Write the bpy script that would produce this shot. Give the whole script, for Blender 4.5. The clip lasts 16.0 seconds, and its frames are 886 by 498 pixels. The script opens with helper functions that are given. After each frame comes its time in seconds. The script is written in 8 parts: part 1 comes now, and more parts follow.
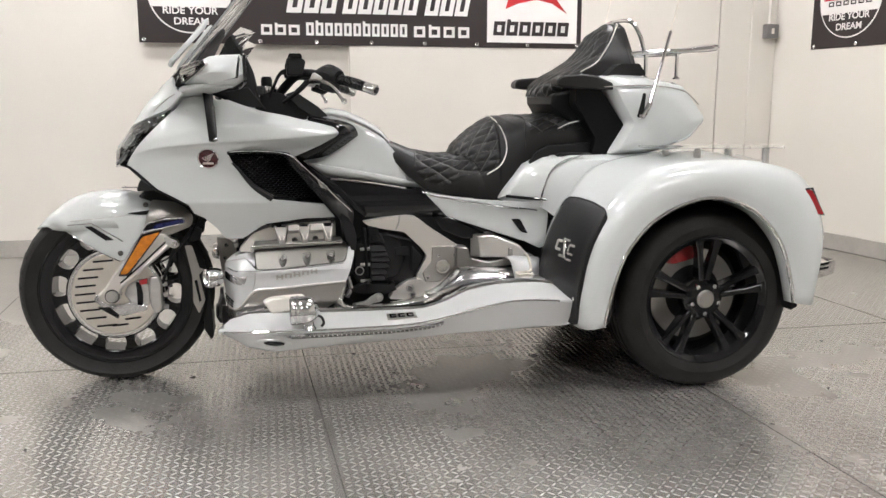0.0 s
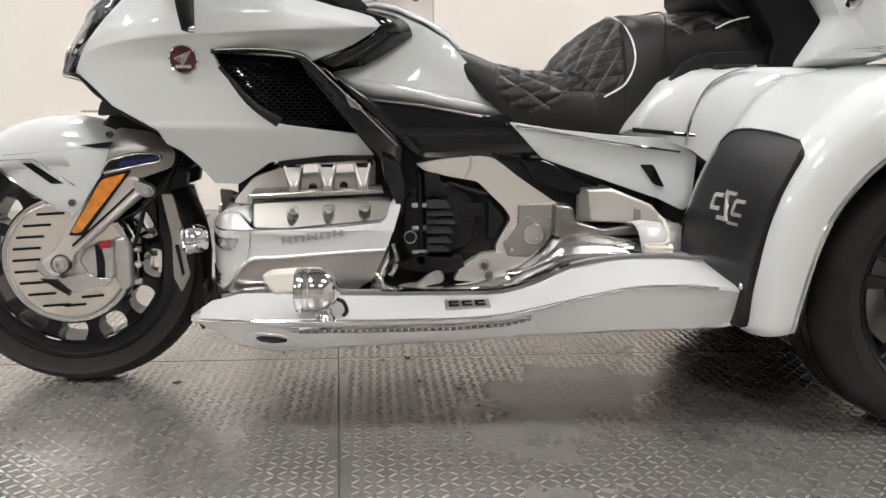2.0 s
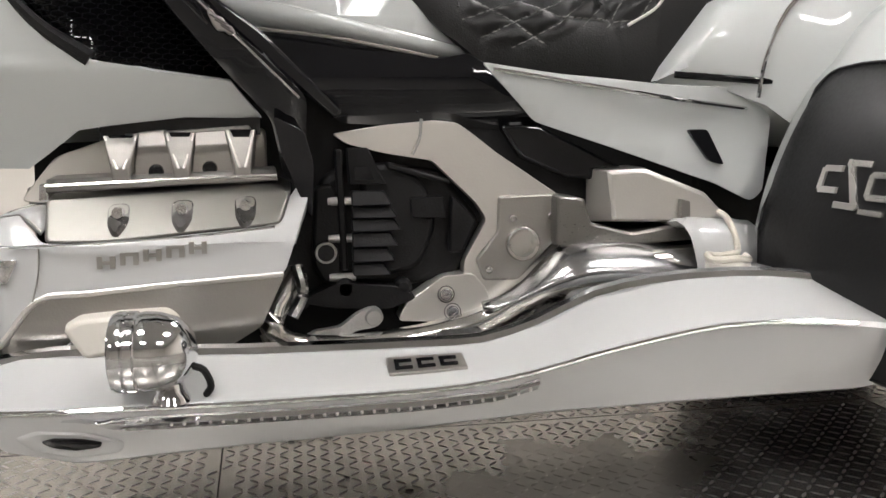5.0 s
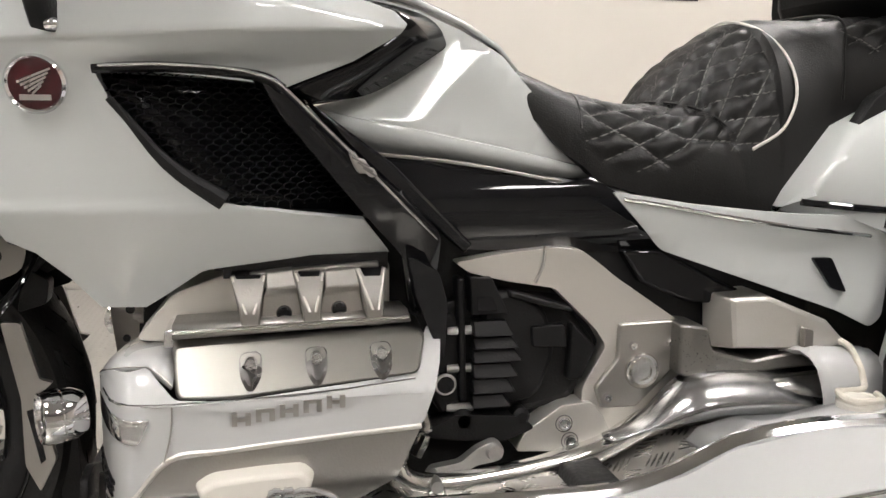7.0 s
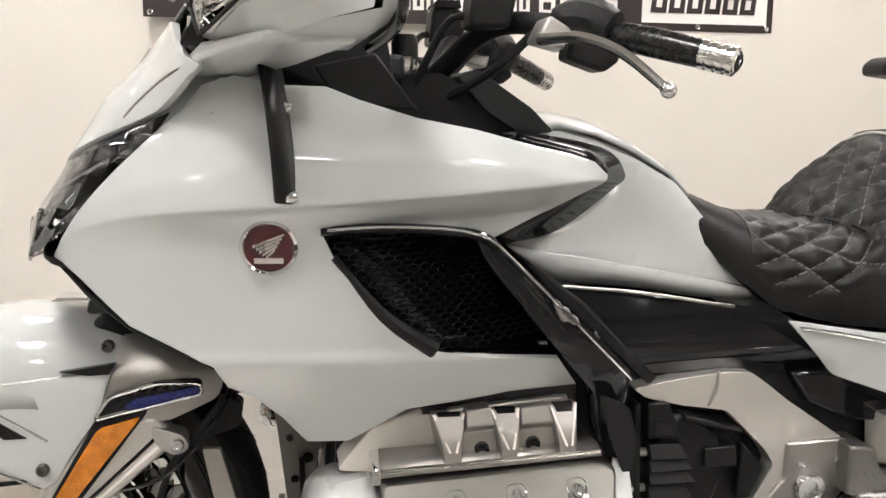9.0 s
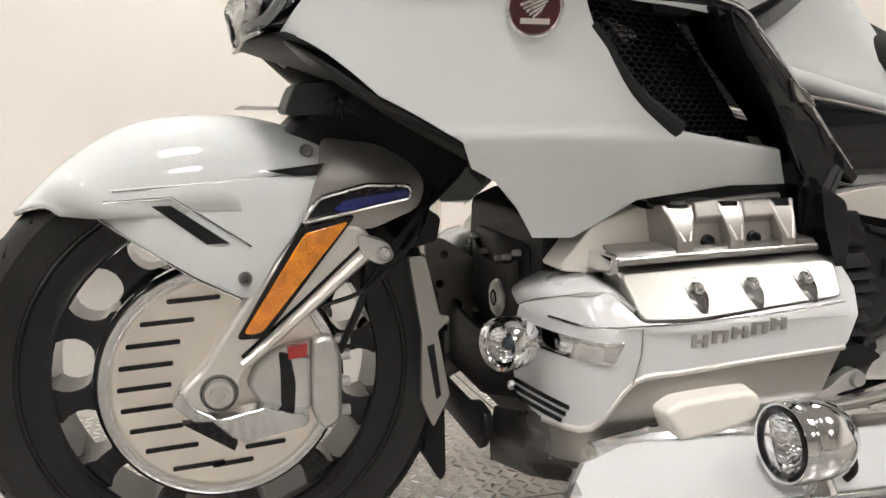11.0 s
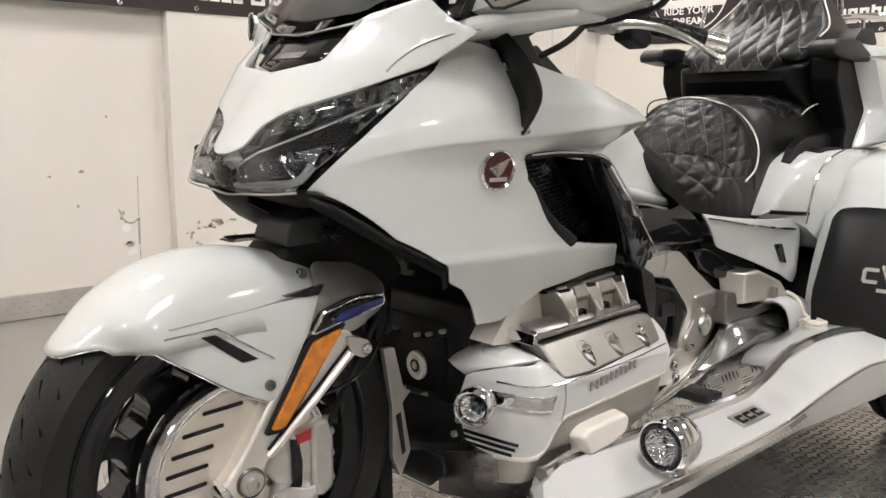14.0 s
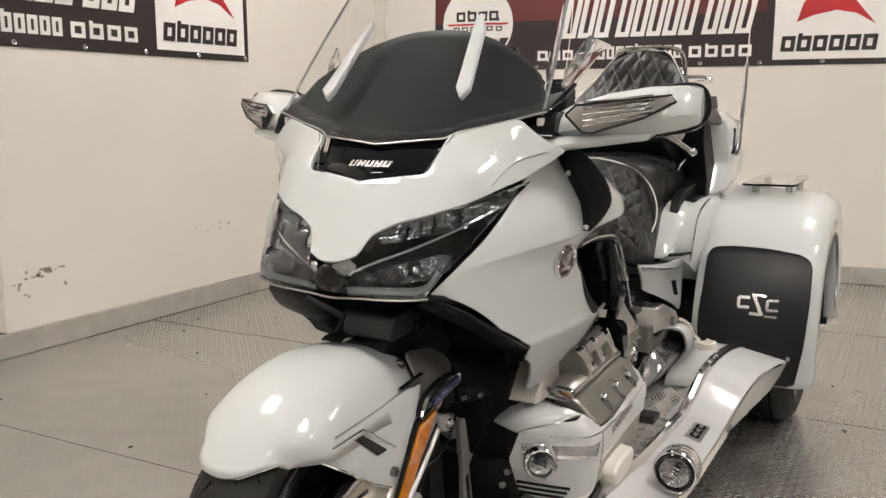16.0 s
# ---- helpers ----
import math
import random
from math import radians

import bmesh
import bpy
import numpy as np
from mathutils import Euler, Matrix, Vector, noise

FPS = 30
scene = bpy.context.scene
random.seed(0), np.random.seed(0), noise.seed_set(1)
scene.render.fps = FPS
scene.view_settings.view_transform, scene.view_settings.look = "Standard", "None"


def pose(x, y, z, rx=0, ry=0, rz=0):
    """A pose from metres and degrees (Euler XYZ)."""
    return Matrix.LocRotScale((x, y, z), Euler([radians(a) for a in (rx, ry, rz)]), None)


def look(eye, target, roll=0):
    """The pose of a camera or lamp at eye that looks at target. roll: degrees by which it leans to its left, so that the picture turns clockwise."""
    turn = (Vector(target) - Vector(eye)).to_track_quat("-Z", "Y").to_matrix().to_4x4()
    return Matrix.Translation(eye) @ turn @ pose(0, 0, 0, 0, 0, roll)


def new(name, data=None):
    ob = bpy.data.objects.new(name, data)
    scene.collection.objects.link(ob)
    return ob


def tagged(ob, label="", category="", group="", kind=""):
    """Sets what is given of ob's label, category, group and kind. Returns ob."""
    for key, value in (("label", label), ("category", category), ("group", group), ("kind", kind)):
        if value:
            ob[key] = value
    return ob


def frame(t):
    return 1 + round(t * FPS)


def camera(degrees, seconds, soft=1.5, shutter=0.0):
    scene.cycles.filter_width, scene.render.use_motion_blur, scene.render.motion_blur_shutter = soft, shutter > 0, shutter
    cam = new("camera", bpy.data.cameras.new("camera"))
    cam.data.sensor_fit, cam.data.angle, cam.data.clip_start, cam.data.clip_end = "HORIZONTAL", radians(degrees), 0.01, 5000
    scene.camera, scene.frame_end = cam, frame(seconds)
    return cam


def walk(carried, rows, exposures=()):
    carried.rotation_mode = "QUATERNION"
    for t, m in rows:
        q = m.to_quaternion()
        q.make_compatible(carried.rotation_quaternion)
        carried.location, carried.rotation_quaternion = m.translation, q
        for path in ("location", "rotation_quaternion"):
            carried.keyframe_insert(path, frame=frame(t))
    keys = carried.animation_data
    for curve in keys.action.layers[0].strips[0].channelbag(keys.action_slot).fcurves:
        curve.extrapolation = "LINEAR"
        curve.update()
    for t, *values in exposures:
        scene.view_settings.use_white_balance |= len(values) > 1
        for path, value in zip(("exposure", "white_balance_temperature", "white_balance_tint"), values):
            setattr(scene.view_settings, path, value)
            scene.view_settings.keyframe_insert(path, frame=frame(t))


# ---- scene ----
cam = camera(55.4, 16.0)
PATH = [
    (0, (0.495, -2.879, 0.907), (0.895, -0.95, 0.563), 0.1),
    (0.5, (0.612, -2.65, 0.845), (0.892, -0.699, 0.507), 0.2),
    (1, (0.657, -2.434, 0.773), (0.872, -0.474, 0.435), 0.3),
    (1.5, (0.668, -2.23, 0.731), (0.862, -0.271, 0.376), 0.4),
    (2, (0.699, -2.031, 0.661), (0.858, -0.067, 0.316), 0.3),
    (2.5, (0.683, -1.839, 0.624), (0.841, 0.126, 0.284), 0.4),
    (3, (0.685, -1.672, 0.592), (0.863, 0.292, 0.259), 0.5),
    (3.5, (0.724, -1.526, 0.574), (0.891, 0.439, 0.241), 0.4),
    (4, (0.747, -1.415, 0.506), (0.913, 0.559, 0.229), -0.2),
    (4.2, (0.749, -1.37, 0.484), (0.931, 0.604, 0.218), -0.4),
    (6.3, (0.628, -1.305, 0.659), (1.167, 0.595, 0.344), 0.2),
    (6.5, (0.595, -1.282, 0.668), (1.123, 0.622, 0.359), 0.3),
    (7, (0.548, -1.232, 0.709), (0.962, 0.701, 0.403), 0.6),
    (7.5, (0.522, -1.206, 0.754), (0.824, 0.747, 0.447), 0.5),
    (8, (0.481, -1.163, 0.853), (0.744, 0.791, 0.515), 0.7),
    (8.5, (0.423, -1.151, 0.909), (0.704, 0.801, 0.578), 0.6),
    (9, (0.347, -1.198, 0.886), (0.7, 0.744, 0.563), 0.5),
    (9.5, (0.248, -1.224, 0.818), (0.677, 0.703, 0.498), 0.5),
    (10, (0.166, -1.204, 0.761), (0.64, 0.713, 0.442), 0.5),
    (10.2, (0.128, -1.189, 0.734), (0.617, 0.723, 0.41), 0.6),
    (12.3, (-0.201, -1.057, 0.561), (0.618, 0.742, 0.256), 0.3),
    (12.5, (-0.221, -1.057, 0.582), (0.661, 0.712, 0.278), 0.3),
    (13, (-0.301, -1.105, 0.667), (0.733, 0.579, 0.352), 0.0),
    (13.5, (-0.415, -1.147, 0.751), (0.767, 0.433, 0.427), 0.0),
    (14, (-0.547, -1.154, 0.822), (0.76, 0.326, 0.502), 0.2),
    (14.5, (-0.688, -1.116, 0.893), (0.731, 0.257, 0.576), 0.2),
    (15, (-0.806, -1.061, 0.939), (0.709, 0.205, 0.62), 0.1),
    (15.5, (-0.924, -0.964, 0.965), (0.686, 0.177, 0.64), 0.0),
    (16, (-1.007, -0.804, 0.995), (0.709, 0.169, 0.667), -0.1),
]
walk(cam, [(t, look(eye, target, roll)) for t, eye, target, roll in PATH],
     [(0, -0.06, 6250, 10), (2, 0.03, 6280, 10), (4, -0.06, 6300, 10), (6.5, -0.12, 6500, 10), (8, 0.05, 6500, 10), (9.5, 0.04, 6500, 10), (12.5, 0.14, 6400, 10), (13.5, 0.04, 6450, 10), (15, -0.33, 6600, 10), (16, -0.38, 6700, 10)])

# ---- world and light ----
world = bpy.data.worlds.new("world")
scene.world = world
world.use_nodes = True
world.node_tree.nodes["Background"].inputs[0].default_value = (1.0, 0.95, 0.88, 1)
world.node_tree.nodes["Background"].inputs[1].default_value = 0.0
scene.view_settings.exposure = 0.0
LAMP = 56.0  # strength of the ceiling panels


# ---- materials ----
def nodes_of(name):
    m = bpy.data.materials.new(name)
    m.use_nodes = True
    nt = m.node_tree
    return m, nt, nt.nodes["Principled BSDF"]


def mat(name, rgb, rough=0.5, metal=0.0, vary=0.08, scale=6.0, bump=0.0, bump_scale=80.0, coat=0.0, rough_vary=0.08,
        spec=0.5, coat_rough=0.04):
    """A painted, plastic or metal surface: two scales of tone, roughness that wanders, fine relief."""
    m, nt, b = nodes_of(name)
    n, link = nt.nodes, nt.links
    tc = n.new("ShaderNodeTexCoord")
    big = n.new("ShaderNodeTexNoise")
    big.inputs["Scale"].default_value, big.inputs["Detail"].default_value = scale, 4
    link.new(tc.outputs["Object"], big.inputs["Vector"])
    fine = n.new("ShaderNodeTexNoise")
    fine.inputs["Scale"].default_value, fine.inputs["Detail"].default_value = bump_scale, 3
    link.new(tc.outputs["Object"], fine.inputs["Vector"])
    ramp = n.new("ShaderNodeMapRange")
    ramp.inputs[1].default_value, ramp.inputs[2].default_value = 0.3, 0.7
    ramp.inputs[3].default_value, ramp.inputs[4].default_value = 1 - vary, 1 + vary * 0.6
    link.new(big.outputs[0], ramp.inputs[0])
    mul = n.new("ShaderNodeMix")
    mul.data_type, mul.blend_type = "RGBA", "MULTIPLY"
    mul.inputs[0].default_value = 1
    mul.inputs[6].default_value = (*rgb, 1)
    link.new(ramp.outputs[0], mul.inputs[7])
    link.new(mul.outputs[2], b.inputs["Base Color"])
    rr = n.new("ShaderNodeMapRange")
    rr.inputs[1].default_value, rr.inputs[2].default_value = 0.3, 0.7
    rr.inputs[3].default_value, rr.inputs[4].default_value = max(0.02, rough - rough_vary), min(1, rough + rough_vary)
    link.new(fine.outputs[0] if bump else big.outputs[0], rr.inputs[0])
    link.new(rr.outputs[0], b.inputs["Roughness"])
    b.inputs["Metallic"].default_value = metal
    b.inputs["Specular IOR Level"].default_value = spec
    b.inputs["Coat Weight"].default_value = coat
    b.inputs["Coat Roughness"].default_value = coat_rough
    if bump:
        bp = n.new("ShaderNodeBump")
        bp.inputs["Strength"].default_value, bp.inputs["Distance"].default_value = bump, 0.002
        link.new(fine.outputs[0], bp.inputs["Height"])
        link.new(bp.outputs[0], b.inputs["Normal"])
    return m


def pearl_paint():
    """White pearl paint under clear lacquer, with a faint flake."""
    m = mat("pearl_white_paint", (0.575, 0.597, 0.592), 0.45, 0.0, 0.03, 3.0, 0.0, 60, coat=1.0, rough_vary=0.04, spec=0.25, coat_rough=0.05)
    return m


def quilt_leather():
    """Black leather; stitch lines run in diamonds along the mesh's own map."""
    m = mat("quilted_leather", (0.009, 0.0088, 0.0088), 0.42, 0, 0.25, 9, 0.3, 420, rough_vary=0.08, spec=0.32)
    nt = m.node_tree
    n, link = nt.nodes, nt.links
    b = n["Principled BSDF"]
    uv = n.new("ShaderNodeUVMap")
    sep = n.new("ShaderNodeSeparateXYZ")
    link.new(uv.outputs[0], sep.inputs[0])

    def math_node(op, a, c=None):
        k = n.new("ShaderNodeMath")
        k.operation = op
        for i, s in enumerate((a, c)):
            if s is None:
                continue
            if isinstance(s, (int, float)):
                k.inputs[i].default_value = s
            else:
                link.new(s, k.inputs[i])
        return k.outputs[0]

    lines = []
    for sign in (1, -1):
        s = math_node("ADD", math_node("MULTIPLY", sep.outputs[0], sign * 1.0), math_node("MULTIPLY", sep.outputs[1], 1.3))
        f = math_node("ABSOLUTE", math_node("SUBTRACT", math_node("FRACT", math_node("ADD", s, 50.0)), 0.5))
        lines.append(math_node("GREATER_THAN", f, 0.475))
    line = math_node("MAXIMUM", lines[0], lines[1])
    dash = math_node("GREATER_THAN", math_node("FRACT", math_node("MULTIPLY", sep.outputs[1], 9.0)), 0.3)
    stitch = math_node("MULTIPLY", line, dash)
    old = b.inputs["Base Color"].links[0].from_socket
    mix = n.new("ShaderNodeMix")
    mix.data_type = "RGBA"
    link.new(stitch, mix.inputs[0])
    link.new(old, mix.inputs[6])
    mix.inputs[7].default_value = (0.12, 0.117, 0.112, 1)
    link.new(mix.outputs[2], b.inputs["Base Color"])
    return m


def glass_mat(name, rgb=(1, 1, 1), rough=0.02, ior=1.3, alpha=0.0):
    m, nt, b = nodes_of(name)
    b.inputs["Base Color"].default_value = (*rgb, 1)
    b.inputs["Transmission Weight"].default_value = 1.0
    b.inputs["Roughness"].default_value = rough
    b.inputs["IOR"].default_value = ior
    return m


def wall_mat():
    m = mat("wall_paint", (0.72, 0.685, 0.63), 0.55, 0, 0.05, 1.3, 0.12, 35, rough_vary=0.1)
    return m


DUST = (0.1, 1.9)  # middle of the dusty stretch of floor


def plate_mat(name, rgb, metal=0.7, rough=0.25):
    """Aluminium tread plate: dull metal, worn and stained, scuffed on top."""
    m, nt, b = nodes_of(name)
    n, link = nt.nodes, nt.links
    tc = n.new("ShaderNodeTexCoord")
    big = n.new("ShaderNodeTexNoise")
    big.inputs["Scale"].default_value, big.inputs["Detail"].default_value = 1.3, 3
    mid = n.new("ShaderNodeTexNoise")
    mid.inputs["Scale"].default_value, mid.inputs["Detail"].default_value = 9, 4
    for t in (big, mid):
        link.new(tc.outputs["Object"], t.inputs["Vector"])
    ramp = n.new("ShaderNodeValToRGB")
    ramp.color_ramp.elements[0].position, ramp.color_ramp.elements[1].position = 0.3, 0.72
    ramp.color_ramp.elements[0].color = (*[c * 0.86 for c in rgb], 1)
    ramp.color_ramp.elements[1].color = (*[min(1, c * 1.1) for c in rgb], 1)
    add = n.new("ShaderNodeMix")
    add.data_type = "FLOAT"
    add.inputs[0].default_value = 0.25
    link.new(big.outputs[0], add.inputs[2])
    link.new(mid.outputs[0], add.inputs[3])
    link.new(add.outputs[0], ramp.inputs[0])
    rr = n.new("ShaderNodeMapRange")
    rr.inputs[1].default_value, rr.inputs[2].default_value = 0.3, 0.7
    rr.inputs[3].default_value, rr.inputs[4].default_value = rough - 0.05, rough + 0.05
    link.new(add.outputs[0], rr.inputs[0])
    # trodden-in dust where the plate meets the long wall
    far = n.new("ShaderNodeVectorMath")
    far.operation = "DISTANCE"
    far.inputs[1].default_value = (*DUST, 0)
    link.new(tc.outputs["Object"], far.inputs[0])
    rim = n.new("ShaderNodeMath")
    rim.operation = "MULTIPLY_ADD"
    rim.inputs[1].default_value = 1.1
    link.new(add.outputs[0], rim.inputs[0])
    link.new(far.outputs["Value"], rim.inputs[2])
    dust = n.new("ShaderNodeMapRange")
    for k, v in ((1, 1.1), (2, 2.0), (3, 0.5), (4, 0.0)):
        dust.inputs[k].default_value = v
    link.new(rim.outputs[0], dust.inputs[0])
    tone = n.new("ShaderNodeMix")
    tone.data_type = "RGBA"
    link.new(dust.outputs[0], tone.inputs[0])
    link.new(ramp.outputs[0], tone.inputs[6])
    tone.inputs[7].default_value = (0.21, 0.198, 0.18, 1)
    link.new(tone.outputs[2], b.inputs["Base Color"])
    for name, clean, dirty in (("Roughness", rr.outputs[0], 0.5), ("Metallic", None, 0.15)):
        mx = n.new("ShaderNodeMix")
        mx.data_type = "FLOAT"
        link.new(dust.outputs[0], mx.inputs[0])
        if clean:
            link.new(clean, mx.inputs[2])
        else:
            mx.inputs[2].default_value = metal
        mx.inputs[3].default_value = dirty
        link.new(mx.outputs[0], b.inputs[name])
    bp = n.new("ShaderNodeBump")
    bp.inputs["Strength"].default_value, bp.inputs["Distance"].default_value = 0.25, 0.001
    link.new(mid.outputs[0], bp.inputs["Height"])
    link.new(bp.outputs[0], b.inputs["Normal"])
    return m


def lamp_mat(strength):
    m, nt, b = nodes_of("lamp_diffuser")
    b.inputs["Base Color"].default_value = (0.9, 0.9, 0.9, 1)
    b.inputs["Emission Color"].default_value = (1.0, 0.955, 0.92, 1)
    b.inputs["Emission Strength"].default_value = strength
    return m


PAINT = pearl_paint()
WHITE2 = mat("white_gloss_paint", (0.53, 0.535, 0.535), 0.34, 0, 0.03, 3, coat=0.7, coat_rough=0.14)
BLACK = mat("gloss_black_plastic", (0.0075, 0.0077, 0.009), 0.06, 0, 0.2, 5, coat=0.0, rough_vary=0.03, spec=0.4)
MATTE = mat("matte_black_plastic", (0.011, 0.011, 0.0115), 0.5, 0, 0.25, 12, 0.35, 300, spec=0.22)
GREY_DASH = mat("dark_grey_dash", (0.03, 0.032, 0.033), 0.5, 0, 0.1, 8, 0.3, 500, spec=0.3)
RUBBER = mat("tyre_rubber", (0.018, 0.0178, 0.0175), 0.55, 0, 0.3, 14, 0.5, 160, spec=0.25)
CHROME = mat("chrome", (0.8, 0.8, 0.81), 0.09, 1.0, 0.03, 5, rough_vary=0.03)
STEEL = mat("brushed_disc_cover", (0.86, 0.81, 0.74), 0.4, 1.0, 0.08, 14, 0.02, 120, rough_vary=0.05)
SILVER = mat("satin_silver", (0.76, 0.735, 0.695), 0.36, 0.8, 0.06, 6, 0.15, 350)
SILVER_D = mat("satin_titanium", (0.40, 0.385, 0.36), 0.36, 0.85, 0.08, 6, 0.15, 350)
CAST = mat("cast_aluminium", (0.52, 0.51, 0.49), 0.45, 0.8, 0.12, 30, 0.4, 260)
AMBER = mat("amber_reflector", (0.62, 0.2, 0.005), 0.16, 0, 0.25, 60, 0.9, 420, coat=1)
LEATHER = mat("black_leather", (0.009, 0.0088, 0.0088), 0.4, 0, 0.2, 8, 0.4, 380, spec=0.35)
QUILT = quilt_leather()
PIPING = mat("white_piping", (0.7, 0.68, 0.64), 0.5, 0, 0.05)
VINYL = mat("black_vinyl_cover", (0.009, 0.009, 0.0098), 0.42, 0, 0.2, 6, 0.1, 200, spec=0.35)
EMBLEM = mat("brushed_emblem", (0.7, 0.68, 0.65), 0.3, 0.8)
RED = mat("deep_red_enamel", (0.05, 0.002, 0.006), 0.2, 0, 0.2, 25, coat=0.6)
RED_LENS = mat("red_lens", (0.32, 0.01, 0.015), 0.12, 0, 0.15, 30, 0.4, 90, coat=1)
RED_CAL = mat("red_caliper_paint", (0.35, 0.015, 0.02), 0.3, 0, 0.1, coat=0.5)
BLUE = mat("blue_chrome", (0.006, 0.016, 0.17), 0.1, 0.5, 0.1, coat=1)
CLEAR = glass_mat("clear_screen", (0.97, 0.98, 0.98), 0.015, 1.06)
SMOKE = glass_mat("smoked_lens", (0.88, 0.9, 0.93), 0.01, 1.4)
def facet_chrome(name, tone):
    """Chrome broken into small facets, as in a lamp's reflector."""
    m = mat(name, (tone, tone, tone * 1.03), 0.06, 1.0, 0.25, 90, rough_vary=0.03)
    nt = m.node_tree
    vo = nt.nodes.new("ShaderNodeTexVoronoi")
    vo.inputs["Scale"].default_value = 150
    tc = nt.nodes.new("ShaderNodeTexCoord")
    nt.links.new(tc.outputs["Object"], vo.inputs["Vector"])
    bp = nt.nodes.new("ShaderNodeBump")
    bp.inputs["Strength"].default_value, bp.inputs["Distance"].default_value = 1.0, 0.0014
    nt.links.new(vo.outputs[0], bp.inputs["Height"])
    nt.links.new(bp.outputs[0], nt.nodes["Principled BSDF"].inputs["Normal"])
    return m


FACET = facet_chrome("facet_chrome", 0.43)
FACET_B = facet_chrome("bright_facet_chrome", 0.85)
LENS = glass_mat("clear_lens", (1, 1, 1), 0.02, 1.15)
ROPE = mat("white_rope", (0.7, 0.66, 0.58), 0.8, 0, 0.15, 40, 0.5, 200)
CREAM = mat("cream_plastic", (0.7, 0.67, 0.61), 0.4, 0, 0.05)
WALL = wall_mat()
WALL_D = mat("grey_wall_paint", (0.64, 0.61, 0.57), 0.6, 0, 0.05, 1.3, 0.12, 35)
TRIM_GREY = mat("grey_skirting", (0.42, 0.40, 0.37), 0.5, 0.2, 0.12, 9, 0.2, 60)
CEIL = mat("ceiling_paint", (0.38, 0.37, 0.355), 0.85, 0, 0.1)
PLATE = plate_mat("tread_plate", (0.41, 0.397, 0.37))
TREAD = plate_mat("tread_plate_lugs", (0.46, 0.446, 0.418), 0.6, 0.34)
PLATE_B = mat("footboard_plate", (0.50, 0.48, 0.45), 0.38, 0.8, 0.1, 20, 0.1, 200)
# darker grey for the unseen west wall, to cut bounce onto the nose
WALL_LOW_BOUNCE = mat("low_bounce_wall_grey", (0.46, 0.44, 0.41), 0.7, 0, 0.05, 1.3, 0.12, 35)
POLISHED = mat("polished_alloy", (0.74, 0.73, 0.71), 0.17, 1.0, 0.05, 8, rough_vary=0.05)
BANNER = mat("banner_vinyl", (0.026, 0.018, 0.018), 0.4, 0, 0.15, 3)
BANNER_W = mat("banner_white", (0.82, 0.8, 0.78), 0.4, 0, 0.03)
BANNER_R = mat("banner_red", (0.5, 0.02, 0.025), 0.4, 0, 0.1)
BANNER_M = mat("banner_maroon", (0.11, 0.018, 0.02), 0.4, 0, 0.3, 2)
SCUFF = mat("bare_plaster", (0.42, 0.38, 0.33), 0.9, 0, 0.4, 60, 0.5, 120)
LAMP_ON = lamp_mat(LAMP)
SHIELD = mat("dull_chrome", (0.46, 0.46, 0.465), 0.2, 1.0, 0.06, 8, rough_vary=0.05)
SHELL = mat("fine_black_plastic", (0.005, 0.005, 0.0054), 0.42, 0, 0.2, 12, 0.15, 300, spec=0.14)
SATIN_B = mat("satin_black_plastic", (0.011, 0.011, 0.0115), 0.42, 0, 0.2, 12, 0.25, 300, spec=0.2)
VALVE = mat("polished_titanium", (0.26, 0.252, 0.233), 0.36, 1.0, 0.06, 6, rough_vary=0.05)
GRILLE = mat("dark_grey_mesh", (0.005, 0.0055, 0.0065), 0.35, 0, 0.2, 20, spec=0.2)
BLUE_GLASS = mat("blue_grey_glass", (0.05, 0.075, 0.1), 0.05, 0.2, 0.1, 10, coat=1)
GROOVE_SHADE = mat("groove_shade_rubber", (0.003, 0.003, 0.003), 0.8, 0, 0.1, 20, spec=0.1)
TITAN = mat("dark_titanium", (0.25, 0.24, 0.225), 0.34, 0.85, 0.08, 6, 0.15, 350)
DISH = mat("dark_machined_metal", (0.16, 0.155, 0.15), 0.28, 0.9, 0.1, 20)
GUIDE = mat("frosted_light_guide", (0.26, 0.27, 0.27), 0.18, 0, 0.08, 10, coat=0.5)
GREY_BOX = mat("grey_switch_box", (0.16, 0.155, 0.15), 0.5, 0, 0.1)
GRIP = mat("worn_glossy_grip", (0.009, 0.009, 0.009), 0.26, 0, 0.2, 30, 0.1, 150, spec=0.35)
DIRT = mat("dark_speck", (0.03, 0.027, 0.024), 0.8, 0, 0.3)

# ---- small builders ----
YC = -0.012  # the trike's own middle


def smoothstep(a, b, v):
    t = max(0.0, min(1.0, (v - a) / (b - a)))
    return t * t * (3 - 2 * t)


def thing(name, label, category, group="", at=(0, 0, 0)):
    ob = new(name)
    ob.empty_display_size = 0.1
    ob.location = at
    return tagged(ob, label, category, group)


